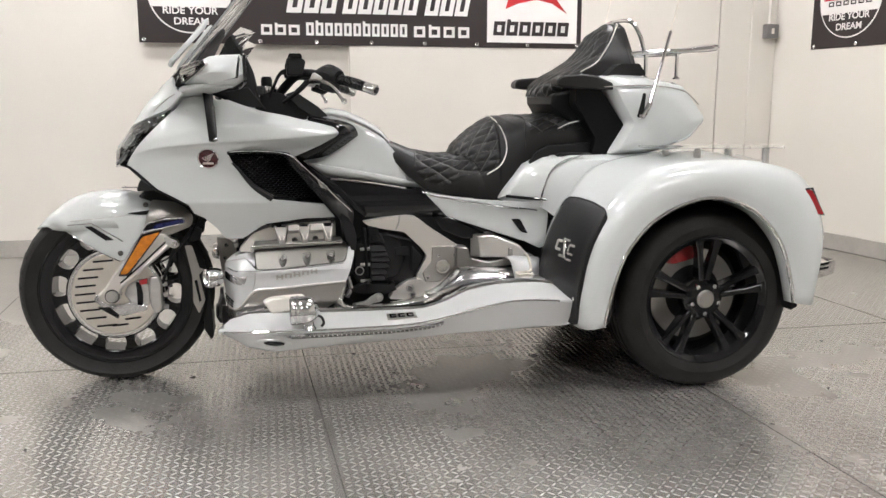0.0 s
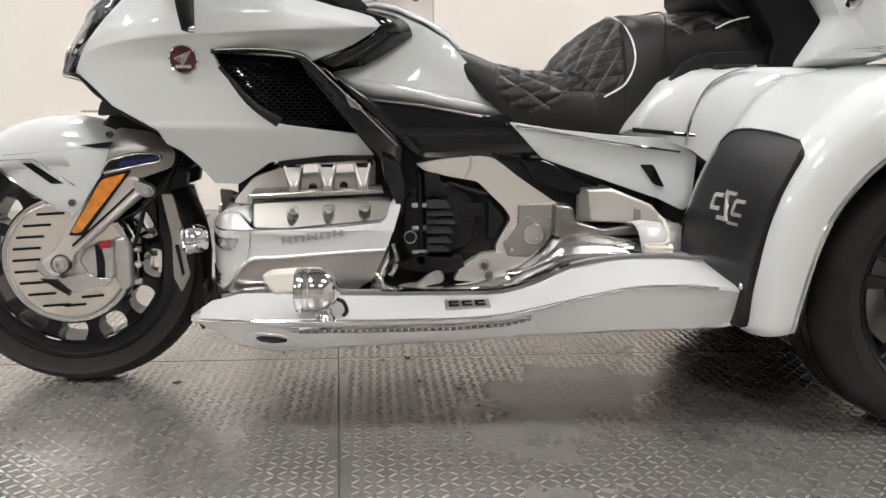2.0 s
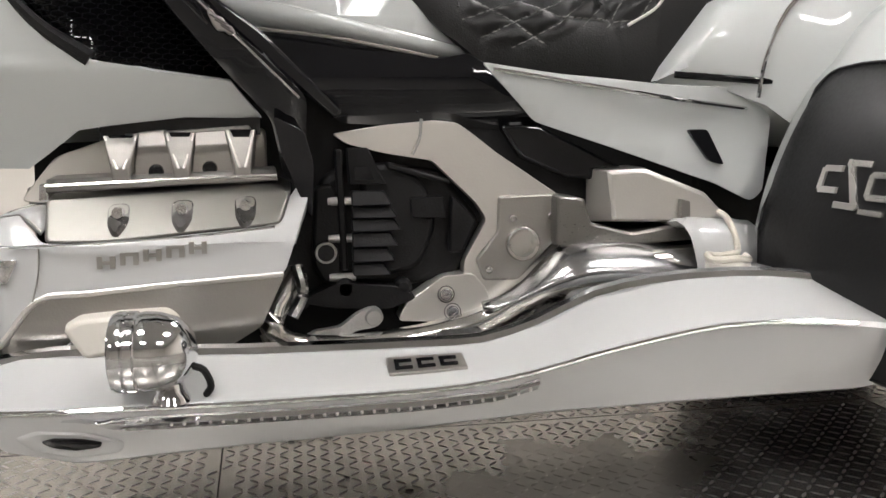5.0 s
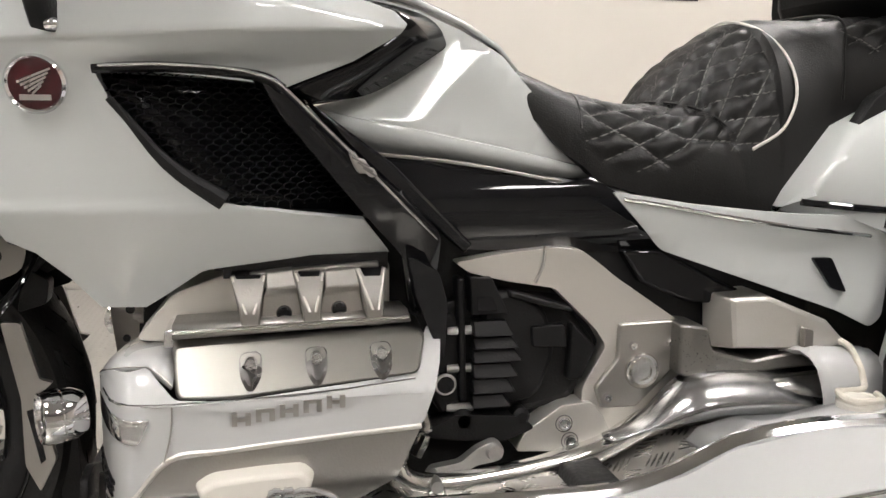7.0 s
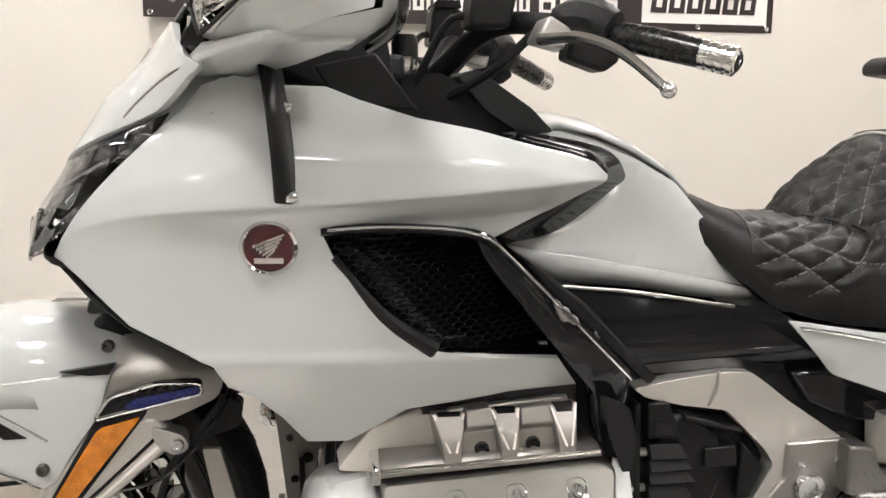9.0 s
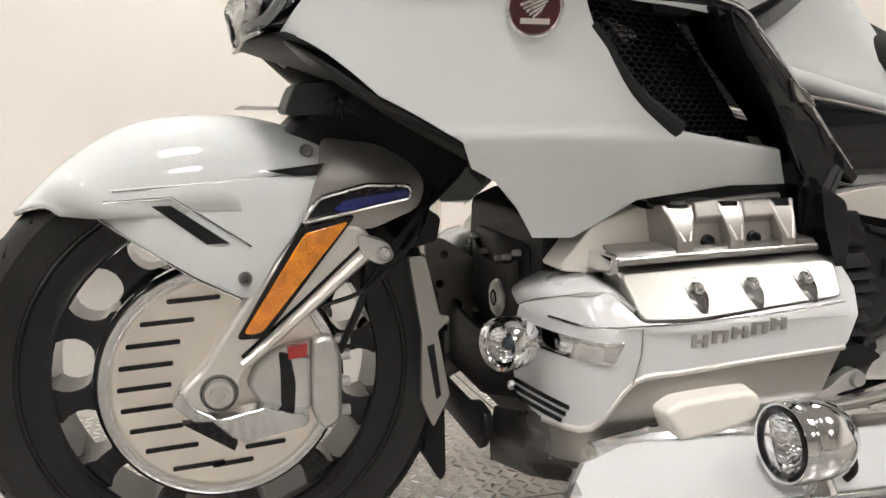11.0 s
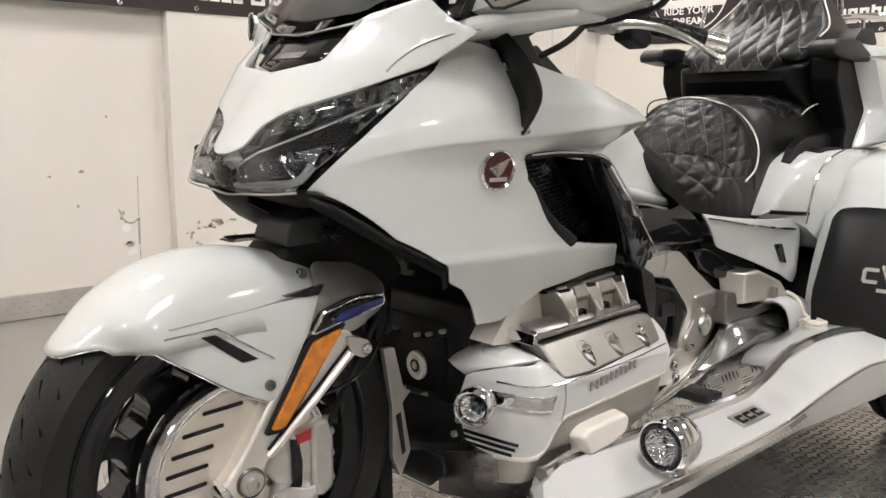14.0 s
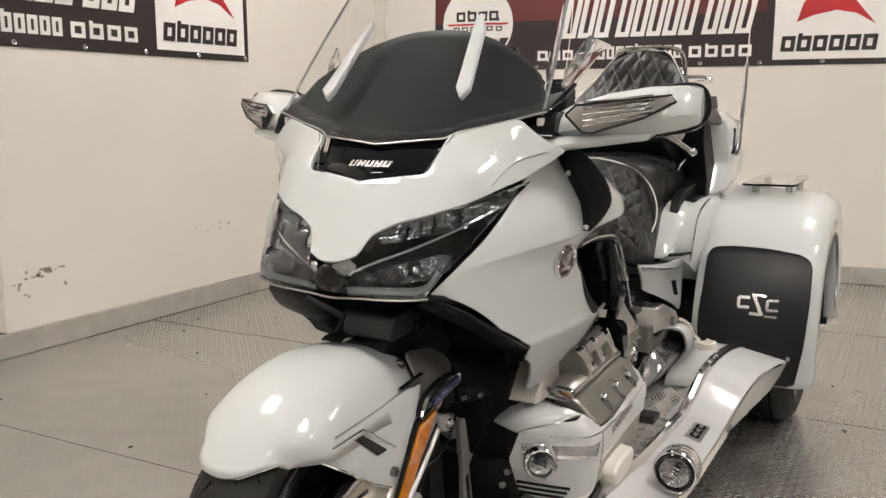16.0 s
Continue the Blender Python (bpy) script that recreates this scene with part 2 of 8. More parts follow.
def part(name, bm, material, parent, label="", bevel=0.0, solid=0.0, angle=35, seg=2, kind=""):
    """Links a bmesh as one mesh object under a thing or a part."""
    bmesh.ops.recalc_face_normals(bm, faces=bm.faces[:]) if not solid else None
    me = bpy.data.meshes.new(name)
    bm.to_mesh(me)
    bm.free()
    me.materials.append(material)
    for p in me.polygons:
        p.use_smooth = True
    me.set_sharp_from_angle(angle=radians(angle))
    ob = new(name, me)
    if parent is not None:
        if parent.parent is not None and parent.parent.parent is not None:  # keep the tree to thing, part, sub-part
            top = parent.parent.parent
            parent.parent = top
            parent.location = -top.location
        ob.parent = parent
        base = Vector((0, 0, 0))
        p = parent
        while p is not None:
            base += p.location
            p = p.parent
        ob.location = -base
    if solid:
        s = ob.modifiers.new("thickness", "SOLIDIFY")
        s.thickness, s.offset = solid, -1
    if bevel:
        s = ob.modifiers.new("edges", "BEVEL")
        s.width, s.segments, s.limit_method, s.angle_limit = bevel, seg, "ANGLE", radians(40)
        s.harden_normals = False
    return tagged(ob, label, "", "", kind)


def flipped(bm):
    """The same piece on the trike's other side."""
    b2 = bm.copy()
    for v in b2.verts:
        v.co.y = 2 * YC - v.co.y
    bmesh.ops.reverse_faces(b2, faces=b2.faces[:])
    return b2


def both(name, bm, material, parent, label="", **kw):
    other = flipped(bm)
    a = part(name, bm, material, parent, label, **kw)
    b = part(name, other, material, parent, label, **kw)
    return a, b


def fillet(pts, r=0.01, n=3):
    """Rounds the corners of a closed outline."""
    out = []
    k = len(pts)
    for i in range(k):
        p, a, c = Vector(pts[i]), Vector(pts[i - 1]), Vector(pts[(i + 1) % k])
        d1, d2 = a - p, c - p
        l = min(r, d1.length * 0.45, d2.length * 0.45)
        s, e = p + d1.normalized() * l, p + d2.normalized() * l
        for j in range(n + 1):
            t = j / n
            out.append(s.lerp(p, t).lerp(p.lerp(e, t), t))
    return [tuple(v) for v in out]


def sheet(outline, depth, step=0.03, plane="xz", cuts=()):
    """A skin over an outline: in xz its y is depth(x, z), in yz its x is depth(y, z), in xy its z."""
    bm = bmesh.new()
    put = {"xz": lambda a, b: (a, 0, b), "yz": lambda a, b: (0, a, b), "xy": lambda a, b: (a, b, 0)}[plane]
    i, j, k = {"xz": (0, 2, 1), "yz": (1, 2, 0), "xy": (0, 1, 2)}[plane]
    bm.faces.new([bm.verts.new(put(a, b)) for a, b in outline])
    for axis, vals in ((i, [p[0] for p in outline]), (j, [p[1] for p in outline])):
        lo, hi = min(vals), max(vals)
        m = max(1, int((hi - lo) / step))
        for s in range(1, m):
            co, no = [0, 0, 0], [0, 0, 0]
            co[axis], no[axis] = lo + (hi - lo) * s / m, 1
            bmesh.ops.bisect_plane(bm, geom=bm.verts[:] + bm.edges[:] + bm.faces[:], plane_co=co, plane_no=no, dist=1e-5)
    for c in cuts:
        co, no = [0, 0, 0], [0, 0, 0]
        co[j], no[j] = c, 1
        bmesh.ops.bisect_plane(bm, geom=bm.verts[:] + bm.edges[:] + bm.faces[:], plane_co=co, plane_no=no, dist=1e-5)
    bmesh.ops.triangulate(bm, faces=[f for f in bm.faces if len(f.verts) > 4])
    for v in bm.verts:
        v.co[k] = depth(v.co[i], v.co[j]) if callable(depth) else depth
    bm.normal_update()
    out = Vector((0, 0, 0))
    out[k] = 1 if plane == "xy" else -1
    if sum(f.normal.dot(out) * f.calc_area() for f in bm.faces) < 0:
        bmesh.ops.reverse_faces(bm, faces=bm.faces[:])
    return bm


def prism(outline, y0, y1, shrink=0.0):
    """An outline in xz made solid between two y; the y0 face may be smaller."""
    bm = bmesh.new()
    cx = sum(p[0] for p in outline) / len(outline)
    cz = sum(p[1] for p in outline) / len(outline)
    a = [bm.verts.new((cx + (x - cx) * (1 - shrink), y0, cz + (z - cz) * (1 - shrink))) for x, z in outline]
    b = [bm.verts.new((x, y1, z)) for x, z in outline]
    bm.faces.new(a)
    bm.faces.new(b[::-1])
    for i in range(len(a)):
        j = (i + 1) % len(a)
        bm.faces.new((a[j], a[i], b[i], b[j]))
    return bm


def box(x0, x1, y0, y1, z0, z1):
    return prism([(x0, z0), (x1, z0), (x1, z1), (x0, z1)], y0, y1)


def add(bm, other):
    me = bpy.data.meshes.new("tmp")
    other.to_mesh(me)
    other.free()
    bm.from_mesh(me)
    bpy.data.meshes.remove(me)
    return bm


def loft(rings, closed=True, caps=True):
    bm = bmesh.new()
    vs = [[bm.verts.new(p) for p in r] for r in rings]
    n = len(vs[0])
    for a, b in zip(vs, vs[1:]):
        for i in range(n if closed else n - 1):
            j = (i + 1) % n
            bm.faces.new((a[i], a[j], b[j], b[i]))
    if caps and closed:
        bm.faces.new(vs[0][::-1])
        bm.faces.new(vs[-1])
    return bm


def lathe(profile, centre, axis="y", n=48, closed=False):
    """Turns (radius, offset along the axis) round an axis through centre."""
    rings = []
    c = Vector(centre)
    for i in range(n):
        a = 2 * math.pi * i / n
        ring = []
        for r, h in profile:
            u, w = r * math.cos(a), r * math.sin(a)
            ring.append(c + Vector({"y": (u, h, w), "x": (h, u, w), "z": (u, w, h)}[axis]))
        rings.append(ring)
    bm = bmesh.new()
    vs = [[bm.verts.new(p) for p in r] for r in rings]
    m = len(profile)
    for i in range(n):
        a, b = vs[i], vs[(i + 1) % n]
        for k in range(m if closed else m - 1):
            q = (k + 1) % m
            bm.faces.new((a[k], a[q], b[q], b[k]))
    bmesh.ops.remove_doubles(bm, verts=bm.verts[:], dist=1e-5)
    return bm


def spline(pts, n=6):
    """A smooth line through points."""
    P = [Vector(p) for p in pts]
    P = [P[0] * 2 - P[1]] + P + [P[-1] * 2 - P[-2]]
    out = []
    for i in range(1, len(P) - 2):
        a, b, c, d = P[i - 1:i + 3]
        for j in range(n):
            t = j / n
            out.append(0.5 * (2 * b + (c - a) * t + (2 * a - 5 * b + 4 * c - d) * t * t + (3 * b - a - 3 * c + d) * t ** 3))
    out.append(P[-2])
    return out


def tube(pts, r, n=8, smooth=6, caps=True):
    P = spline(pts, smooth) if smooth else [Vector(p) for p in pts]
    rings = []
    up = Vector((0.13, 0.21, 0.97))
    for i, p in enumerate(P):
        d = (P[min(i + 1, len(P) - 1)] - P[max(i - 1, 0)]).normalized()
        u = d.cross(up).normalized()
        w = d.cross(u).normalized()
        rad = r(i / (len(P) - 1)) if callable(r) else r
        rings.append([p + (u * math.cos(2 * math.pi * k / n) + w * math.sin(2 * math.pi * k / n)) * rad for k in range(n)])
    return loft(rings)


def ball(centre, r, sx=1, sy=1, sz=1, n=16):
    bm = bmesh.new()
    bmesh.ops.create_uvsphere(bm, u_segments=n, v_segments=n // 2, radius=r)
    for v in bm.verts:
        v.co = Vector(centre) + Vector((v.co.x * sx, v.co.y * sy, v.co.z * sz))
    return bm


def bolt(x, y, z, r=0.008, axis="y", sign=-1):
    """A cap screw with a socket."""
    s = sign
    return lathe([(0, s * 0.001), (r * 0.45, s * 0.001), (r * 0.5, s * 0.005), (r * 0.85, s * 0.005), (r, s * 0.003), (r, -s * 0.006)], (x, y, z), axis, 14)


def text_mesh(name, body, size, m, material, parent, shear=0.0, bold=0.0, thick=0.001, wide=1.0, label=""):
    cu = bpy.data.curves.new(name, "FONT")
    cu.body, cu.size, cu.shear, cu.offset, cu.extrude = body, size, shear, bold, thick
    cu.align_x, cu.align_y = "LEFT", "BOTTOM_BASELINE"
    tmp = new("tmp_text", cu)
    bpy.context.view_layer.update()
    me = bpy.data.meshes.new_from_object(tmp.evaluated_get(bpy.context.evaluated_depsgraph_get()))
    bpy.data.objects.remove(tmp)
    bpy.data.curves.remove(cu)
    me.name = name
    me.transform(m @ Matrix.Diagonal((wide, 1, 1, 1)))
    me.materials.clear()
    me.materials.append(material)
    ob = new(name, me)
    if parent is not None:
        if parent.parent is not None and parent.parent.parent is not None:  # keep the tree to thing, part, sub-part
            top = parent.parent.parent
            parent.parent = top
            parent.location = -top.location
        ob.parent = parent
        ob.location = -parent.location
    return tagged(ob, label)

# ---- the room ----
X0, X1, Y0, Y1, H = -6.5, 5.6, -8.0, 2.36, 3.2
WB_X, WB_K = 3.85, 0.15  # the right-hand wall runs a little askew: x = WB_X + WB_K * (Y1 - y)


def structure(name, bm, material, label="", category="", bevel=0.0):
    ob = part(name, bm, material, None, label, bevel=bevel)
    return tagged(ob, label, category or name.split("_")[0], "", "structure")


structure("floor", box(X0 - 0.2, X1 + 0.3, Y0 - 0.2, Y1 + 0.2, -0.12, 0.0), PLATE, "worn grey metal tread plate floor in sheets", "floor")
structure("ceiling", box(X0 - 0.2, X1 + 0.3, Y0 - 0.2, Y1 + 0.2, H, H + 0.12), CEIL, "pale grey workshop ceiling", "ceiling")


STEP = 0.05  # the boards west of x = 1.0 stand back by this much


def wall_a():
    """The long wall is boarded, with a step at x = 1.0."""
    wall = structure("wall_north", box(X0 - 0.2, WB_X + 0.3, Y1 + STEP + 0.012, Y1 + 0.2, 0, H), WALL, "cream painted boarded wall with scuffs", "wall")
    for x0, x1, back in ((-3.88, -1.445, STEP), (-1.437, 1.0, STEP), (1.0, 3.437, 0), (3.445, WB_X + 0.02, 0)):
        part("panel", box(x0, x1, Y1 + back, Y1 + STEP + 0.016, 0.1, H - 0.002), WALL, wall, bevel=0.003)
    return wall


wall_a()


def wall_b():
    bm = bmesh.new()
    pts = [(WB_X, Y1 + 0.2), (WB_X + WB_K * (Y1 - Y0), Y0), (WB_X + WB_K * (Y1 - Y0) + 0.2, Y0), (WB_X + 0.25, Y1 + 0.2)]
    pts[0] = (WB_X - WB_K * 0.2, Y1 + 0.2)
    lo = [bm.verts.new((x, y, 0)) for x, y in pts]
    hi = [bm.verts.new((x, y, H)) for x, y in pts]
    bm.faces.new(lo)
    bm.faces.new(hi[::-1])
    for i in range(4):
        bm.faces.new((lo[i], lo[(i + 1) % 4], hi[(i + 1) % 4], hi[i]))
    return structure("wall_east", bm, WALL, "cream painted wall, slightly askew to the room", "wall")


wall_b()
# two unseen walls, added to shape the bounced light and reflections
structure("wall_south", box(X0 - 0.2, X1 + 0.3, Y0 - 0.2, Y0, 0, H), WALL_D, "unseen plain grey wall that closes the room", "wall")
structure("wall_west", box(X0 - 0.2, X0, Y0, Y1 + 0.01, 0, H), WALL_LOW_BOUNCE, "unseen plain grey wall that closes the room", "wall")


def skirting():
    """Grey tread-plate upstands along two walls, in lengths."""
    for x0, x1 in ((-4.0, -1.5), (-1.496, 0.918), (0.932, 2.4), (2.404, WB_X - 0.02)):
        yb = Y1 + (STEP if x1 < 1 else 0)
        bm = prism(fillet([(x0, 0.002), (x1, 0.002), (x1, 0.1), (x0, 0.1)], 0.004), yb - 0.014, yb + 0.002)
        bb = structure("baseboard", bm, TRIM_GREY, "grey metal upstand along the wall foot", "baseboard", bevel=0.002)
        dots = bmesh.new()
        if x1 < 2.3:
            for i in range(int((x1 - x0) / 0.05)):
                for k in range(3):
                    q = (x0 + 0.03 + 0.05 * i + 0.025 * (k % 2), 0.03 + 0.022 * k)
                    v = [dots.verts.new((q[0] + a, yb - 0.0145, q[1] + b)) for a, b in ((0.009, 0), (0, 0.004), (-0.009, 0), (0, -0.004))]
                    tip = dots.verts.new((q[0], yb - 0.017, q[1]))
                    for a in range(4):
                        dots.faces.new((v[a], v[(a + 1) % 4], tip))
            part("dimple_rows", dots, TREAD, bb, "rows of small raised dimples", kind="stuff")
    for y0, y1 in ((-4.0, -0.5), (-0.496, 1.2), (1.204, Y1 - 0.02)):
        bm = bmesh.new()
        for z in (0.002, 0.1):
            for y in (y0, y1):
                x = WB_X + WB_K * (Y1 - y)
                bm.verts.new((x - 0.014, y, z))
                bm.verts.new((x + 0.002, y, z))
        bmesh.ops.convex_hull(bm, input=bm.verts[:])
        structure("baseboard", bm, TRIM_GREY, "grey metal upstand along the wall foot", "baseboard", bevel=0.002)


skirting()


def pilaster():
    """Boxed-in pipe in the corner."""
    structure("trim_corner", box(3.665, WB_X - 0.003, Y1 - 0.012, Y1 - 0.001, 0.1, H - 0.002), WALL, "thin cream cover strip beside the corner", "trim", bevel=0.003)


pilaster()


def ceiling_panel(x, y):
    t = thing("ceiling_light", "square white ceiling light panel, switched on", "ceiling light", "ceiling lights", (x, y, H - 0.06))
    bm = bmesh.new()
    for a, b, c, d in ((-0.31, 0.31, -0.31, -0.29), (-0.31, 0.31, 0.29, 0.31), (-0.31, -0.29, -0.289, 0.289), (0.29, 0.31, -0.289, 0.289)):
        add(bm, box(x + a, x + b, y + c, y + d, H - 0.06, H - 0.001))
    part("frame", bm, WHITE2, t)
    part("diffuser", box(x - 0.288, x + 0.288, y - 0.288, y + 0.288, H - 0.045, H - 0.002), LAMP_ON, t, "glowing white diffuser")
    return t


for lx in (-3.5, -0.4, 2.4):
    for ly in (-4.0, -1.4, 1.35):
        ceiling_panel(lx, ly)


# ---- banners ----
def banner(name, place, label):
    """A printed vinyl banner, 2.68 m long: place turns (along, out, up) into the room."""
    W, HB = 2.68, 0.75
    t = thing("wall_banner", label, "banner", "printed banners", place @ Vector((W / 2, 0, 0)))
    base = t.location

    def slab(nm, outline, out, material, lab=""):
        bm = prism(outline, 0.0, 1.0)
        for v in bm.verts:
            v.co = place @ Vector((v.co.x, -(out if v.co.y < 0.5 else 0.0), v.co.z))
        return part(nm, bm, material, t, lab)

    def strokes(nm, x, z, w, h, n, lean, material, gap=0.22, rise=0.16):
        """A row of plain blocks and hollow frames in place of a trade name."""
        p = w / n
        for i in range(n):
            a, b = x + p * i + p * gap * 0.5, x + p * (i + 1) - p * gap * 0.5
            hh = h * (1 + (rise if (i * 7) % 5 == 2 else 0.0))
            st = min((b - a) * 0.34, h * 0.26)
            bars = [(a, a + st, 0, hh), (b - st, b, 0, h), (a + st, b - st, h - st, h), (a + st, b - st, 0, st)]
            bm = bmesh.new()
            for u0, u1, v0, v1 in bars:
                q = prism([(u0 + lean * v0, z + v0), (u1 + lean * v0, z + v0), (u1 + lean * v1, z + v1), (u0 + lean * v1, z + v1)], 0, 1)
                for v in q.verts:
                    v.co = place @ Vector((v.co.x, -(0.007 if v.co.y < 0.5 else 0.004), v.co.z))
                add(bm, q)
            part(nm, bm, material, t)

    slab("sheet", [(0, 0), (W, 0), (W, HB), (0, HB)], 0.003, BANNER)
    slab("tint", [(0.004, 0.3), (W - 0.66, 0.3), (W - 0.66, HB - 0.004), (0.004, HB - 0.004)], 0.004, BANNER_M, "maroon printed upper field")
    slab("maker_panel", [(W - 0.617, 0.032), (W - 0.03, 0.032), (W - 0.03, HB - 0.03), (W - 0.617, HB - 0.03)], 0.0045, BANNER_W, "white printed panel")
    peak = [(W - 0.5, 0.235), (W - 0.47, 0.34), (W - 0.33, 0.5), (W - 0.22, 0.36), (W - 0.1, 0.215), (W - 0.2, 0.275), (W - 0.3, 0.295), (W - 0.42, 0.27)]
    slab("emblem", peak, 0.006, BANNER_R, "red peaked emblem")
    strokes("maker_mark", W - 0.585, 0.075, 0.5, 0.085, 6, 0.1, BANNER, gap=0.14)
    strokes("title_mark", 0.83, 0.185, 0.3, 0.28, 3, 0.2, BANNER_W, gap=0.12)
    strokes("title_mark", 1.16, 0.185, 0.46, 0.28, 5, 0.2, BANNER_W, gap=0.12)
    strokes("title_mark", 1.66, 0.185, 0.28, 0.28, 3, 0.2, BANNER_W, gap=0.12)
    strokes("address_mark", 0.68, 0.055, 0.24, 0.06, 3, 0.0, BANNER_W, gap=0.2)
    strokes("address_mark", 0.945, 0.055, 0.62, 0.075, 11, 0.0, BANNER_W, gap=0.2)
    strokes("address_mark", 1.59, 0.055, 0.37, 0.065, 4, 0.0, BANNER_W, gap=0.25)
    # round badge
    cx, cz, R = 0.29, 0.29, 0.235
    circ = [(cx + R * math.cos(i * math.pi / 24), cz + R * math.sin(i * math.pi / 24)) for i in range(48)]
    slab("badge_ring", circ, 0.005, BANNER_W, "white ring")
    circ = [(cx + (R - 0.008) * math.cos(i * math.pi / 24), cz + (R - 0.008) * math.sin(i * math.pi / 24)) for i in range(48)]
    slab("badge_field", [p for p in circ if p[1] <= cz - 0.06], 0.006, BANNER, "black lower field")
    slab("badge_field", [p for p in circ if p[1] >= cz - 0.055], 0.006, BANNER_W, "white upper field")
    slab("badge_bar", [(cx - 0.2, cz - 0.005), (cx + 0.2, cz - 0.005), (cx + 0.2, cz + 0.007), (cx - 0.2, cz + 0.007)], 0.008, BANNER_R, "red bar")
    strokes("badge_mark", cx - 0.17, cz - 0.042, 0.34, 0.028, 6, 0, BANNER, gap=0.3)
    strokes("badge_mark", cx - 0.15, cz + 0.02, 0.3, 0.06, 4, 0, BANNER, gap=0.2)
    turn = place @ Matrix.Translation((0, -0.0065, 0)) @ pose(0, 0, 0, 90, 0, 0)
    for body, bx, bz, sz in (("RIDE YOUR", cx - 0.155, cz - 0.125, 0.056), ("DREAM", cx - 0.095, cz - 0.185, 0.056)):
        text_mesh("slogan", body, sz, turn @ Matrix.Translation((bx, bz, 0)), BANNER_W, t, 0, 0.0012, 0.0008, 1.08, "white printed words")
    for i in range(9):
        x = 0.025 + (W - 0.05) * i / 8
        for z in (0.018, HB - 0.018):
            bm = lathe([(0.004, -0.004), (0.009, -0.0055), (0.012, -0.003)], (0, 0, 0), "y", 14)
            for v in bm.verts:
                v.co = place @ (v.co + Vector((x, 0, z)))
            part("eyelet", bm, CHROME, t)
    return t


banner("a", Matrix.Translation((-0.205, Y1 - 0.001, 1.24)), "black and maroon printed vinyl banner on the long wall")
ang = math.atan(WB_K)
yb = 2.03
banner("b", Matrix.Translation((WB_X + WB_K * (Y1 - yb) - 0.002, yb, 1.235)) @ pose(0, 0, 0, 0, 0, -90 + math.degrees(ang)), "black and maroon printed vinyl banner on the askew wall")


def switch_box():
    t = thing("switch_box", "small grey metal switch box with a conduit above it", "switch", "", (3.79, Y1 - 0.03, 1.31))
    y = Y1 - 0.013
    part("case", prism(fillet([(3.745, 1.325), (3.835, 1.325), (3.835, 1.415), (3.745, 1.415)], 0.008), y - 0.05, y), GREY_BOX, t, bevel=0.004)
    part("rocker", prism([(3.782, 1.352), (3.8, 1.352), (3.8, 1.388), (3.782, 1.388)], y - 0.056, y - 0.049), CREAM, t, "pale rocker", bevel=0.002)
    part("conduit", tube([(3.787, y - 0.012, 1.412), (3.787, y - 0.012, 2.2), (3.787, y - 0.012, H - 0.01)], 0.01, 10, 2), SILVER, t)


switch_box()


def scuffs():
    """Chipped plaster and a crack low on the boarded wall."""
    rng = random.Random(5)
    t = thing("wall_damage", "chipped and cracked patches of bare plaster on the wall", "damage", "", (1.2, Y1, 0.3))

    def chip(x, z, r, st=1.0, material=SCUFF):
        k = rng.randint(6, 9)
        pts = [(x + st * r * rng.uniform(0.5, 1.2) * math.cos(6.283 * j / k), z + r * rng.uniform(0.4, 1.3) * math.sin(6.283 * j / k)) for j in range(k)]
        yb = Y1 + (STEP if x < 1 else 0)
        part("chip", prism(pts, yb - 0.0012, yb + 0.004), material, t)

    for cx, cz, sx, sz, n in ((1.17, 0.322, 0.05, 0.018, 12), (1.08, 0.27, 0.02, 0.03, 7), (0.815, 0.262, 0.02, 0.014, 8), (0.79, 0.385, 0.012, 0.03, 8), (2.2, 0.42, 0.2, 0.04, 6), (0.55, 0.55, 0.2, 0.2, 4)):
        for i in range(n):
            chip(cx + rng.gauss(0, sx * 0.6), cz + rng.gauss(0, sz * 0.6), rng.uniform(0.003, 0.009), rng.uniform(0.8, 1.8))
    for x, z, r, st, m in ((1.206, 0.33, 0.014, 1.3, SCUFF), (1.163, 0.32, 0.017, 0.7, SCUFF), (1.284, 0.262, 0.01, 1.0, SCUFF), (1.105, 0.335, 0.012, 0.6, SCUFF), (1.27, 0.334, 0.006, 5.0, SCUFF),
                           (0.80, 0.33, 0.022, 1.0, BANNER_W), (0.82, 0.225, 0.02, 1.2, BANNER_W)):
        chip(x, z, r, st, m)
    for line, w in ((((0.86, 0.55), (0.857, 0.45), (0.857, 0.37)), 0.0015), (((0.857, 0.37), (0.855, 0.32), (0.854, 0.255)), 0.0042), (((0.854, 0.255), (0.856, 0.2), (0.855, 0.14)), 0.0014), (((0.775, 0.405), (0.795, 0.362), (0.828, 0.35), (0.856, 0.368)), 0.003), (((0.795, 0.262), (0.81, 0.25), (0.835, 0.262)), 0.0025)):
        part("crack", tube([(x, Y1 + STEP - 0.0002, z) for x, z in line], w, 6, 4), SCUFF, t, "dark crack")


scuffs()

# ---- the trike ----
TRIKE = thing("motor_trike", "pearl white touring trike with black quilted saddle on tread plate", "trike", "", (0.9, YC, 0))


def front_x(y, z):
    """The nose of the fairing, bowed in plan and raked back."""
    y -= YC
    return 0.03 + 2.65 * y * y + 0.76 * (z - 0.76) * (1 - 12 * min(y * y, 0.083)) + 1.0 * max(0.0, 0.752 - z) * max(0.0, 1 - 40 * y * y)


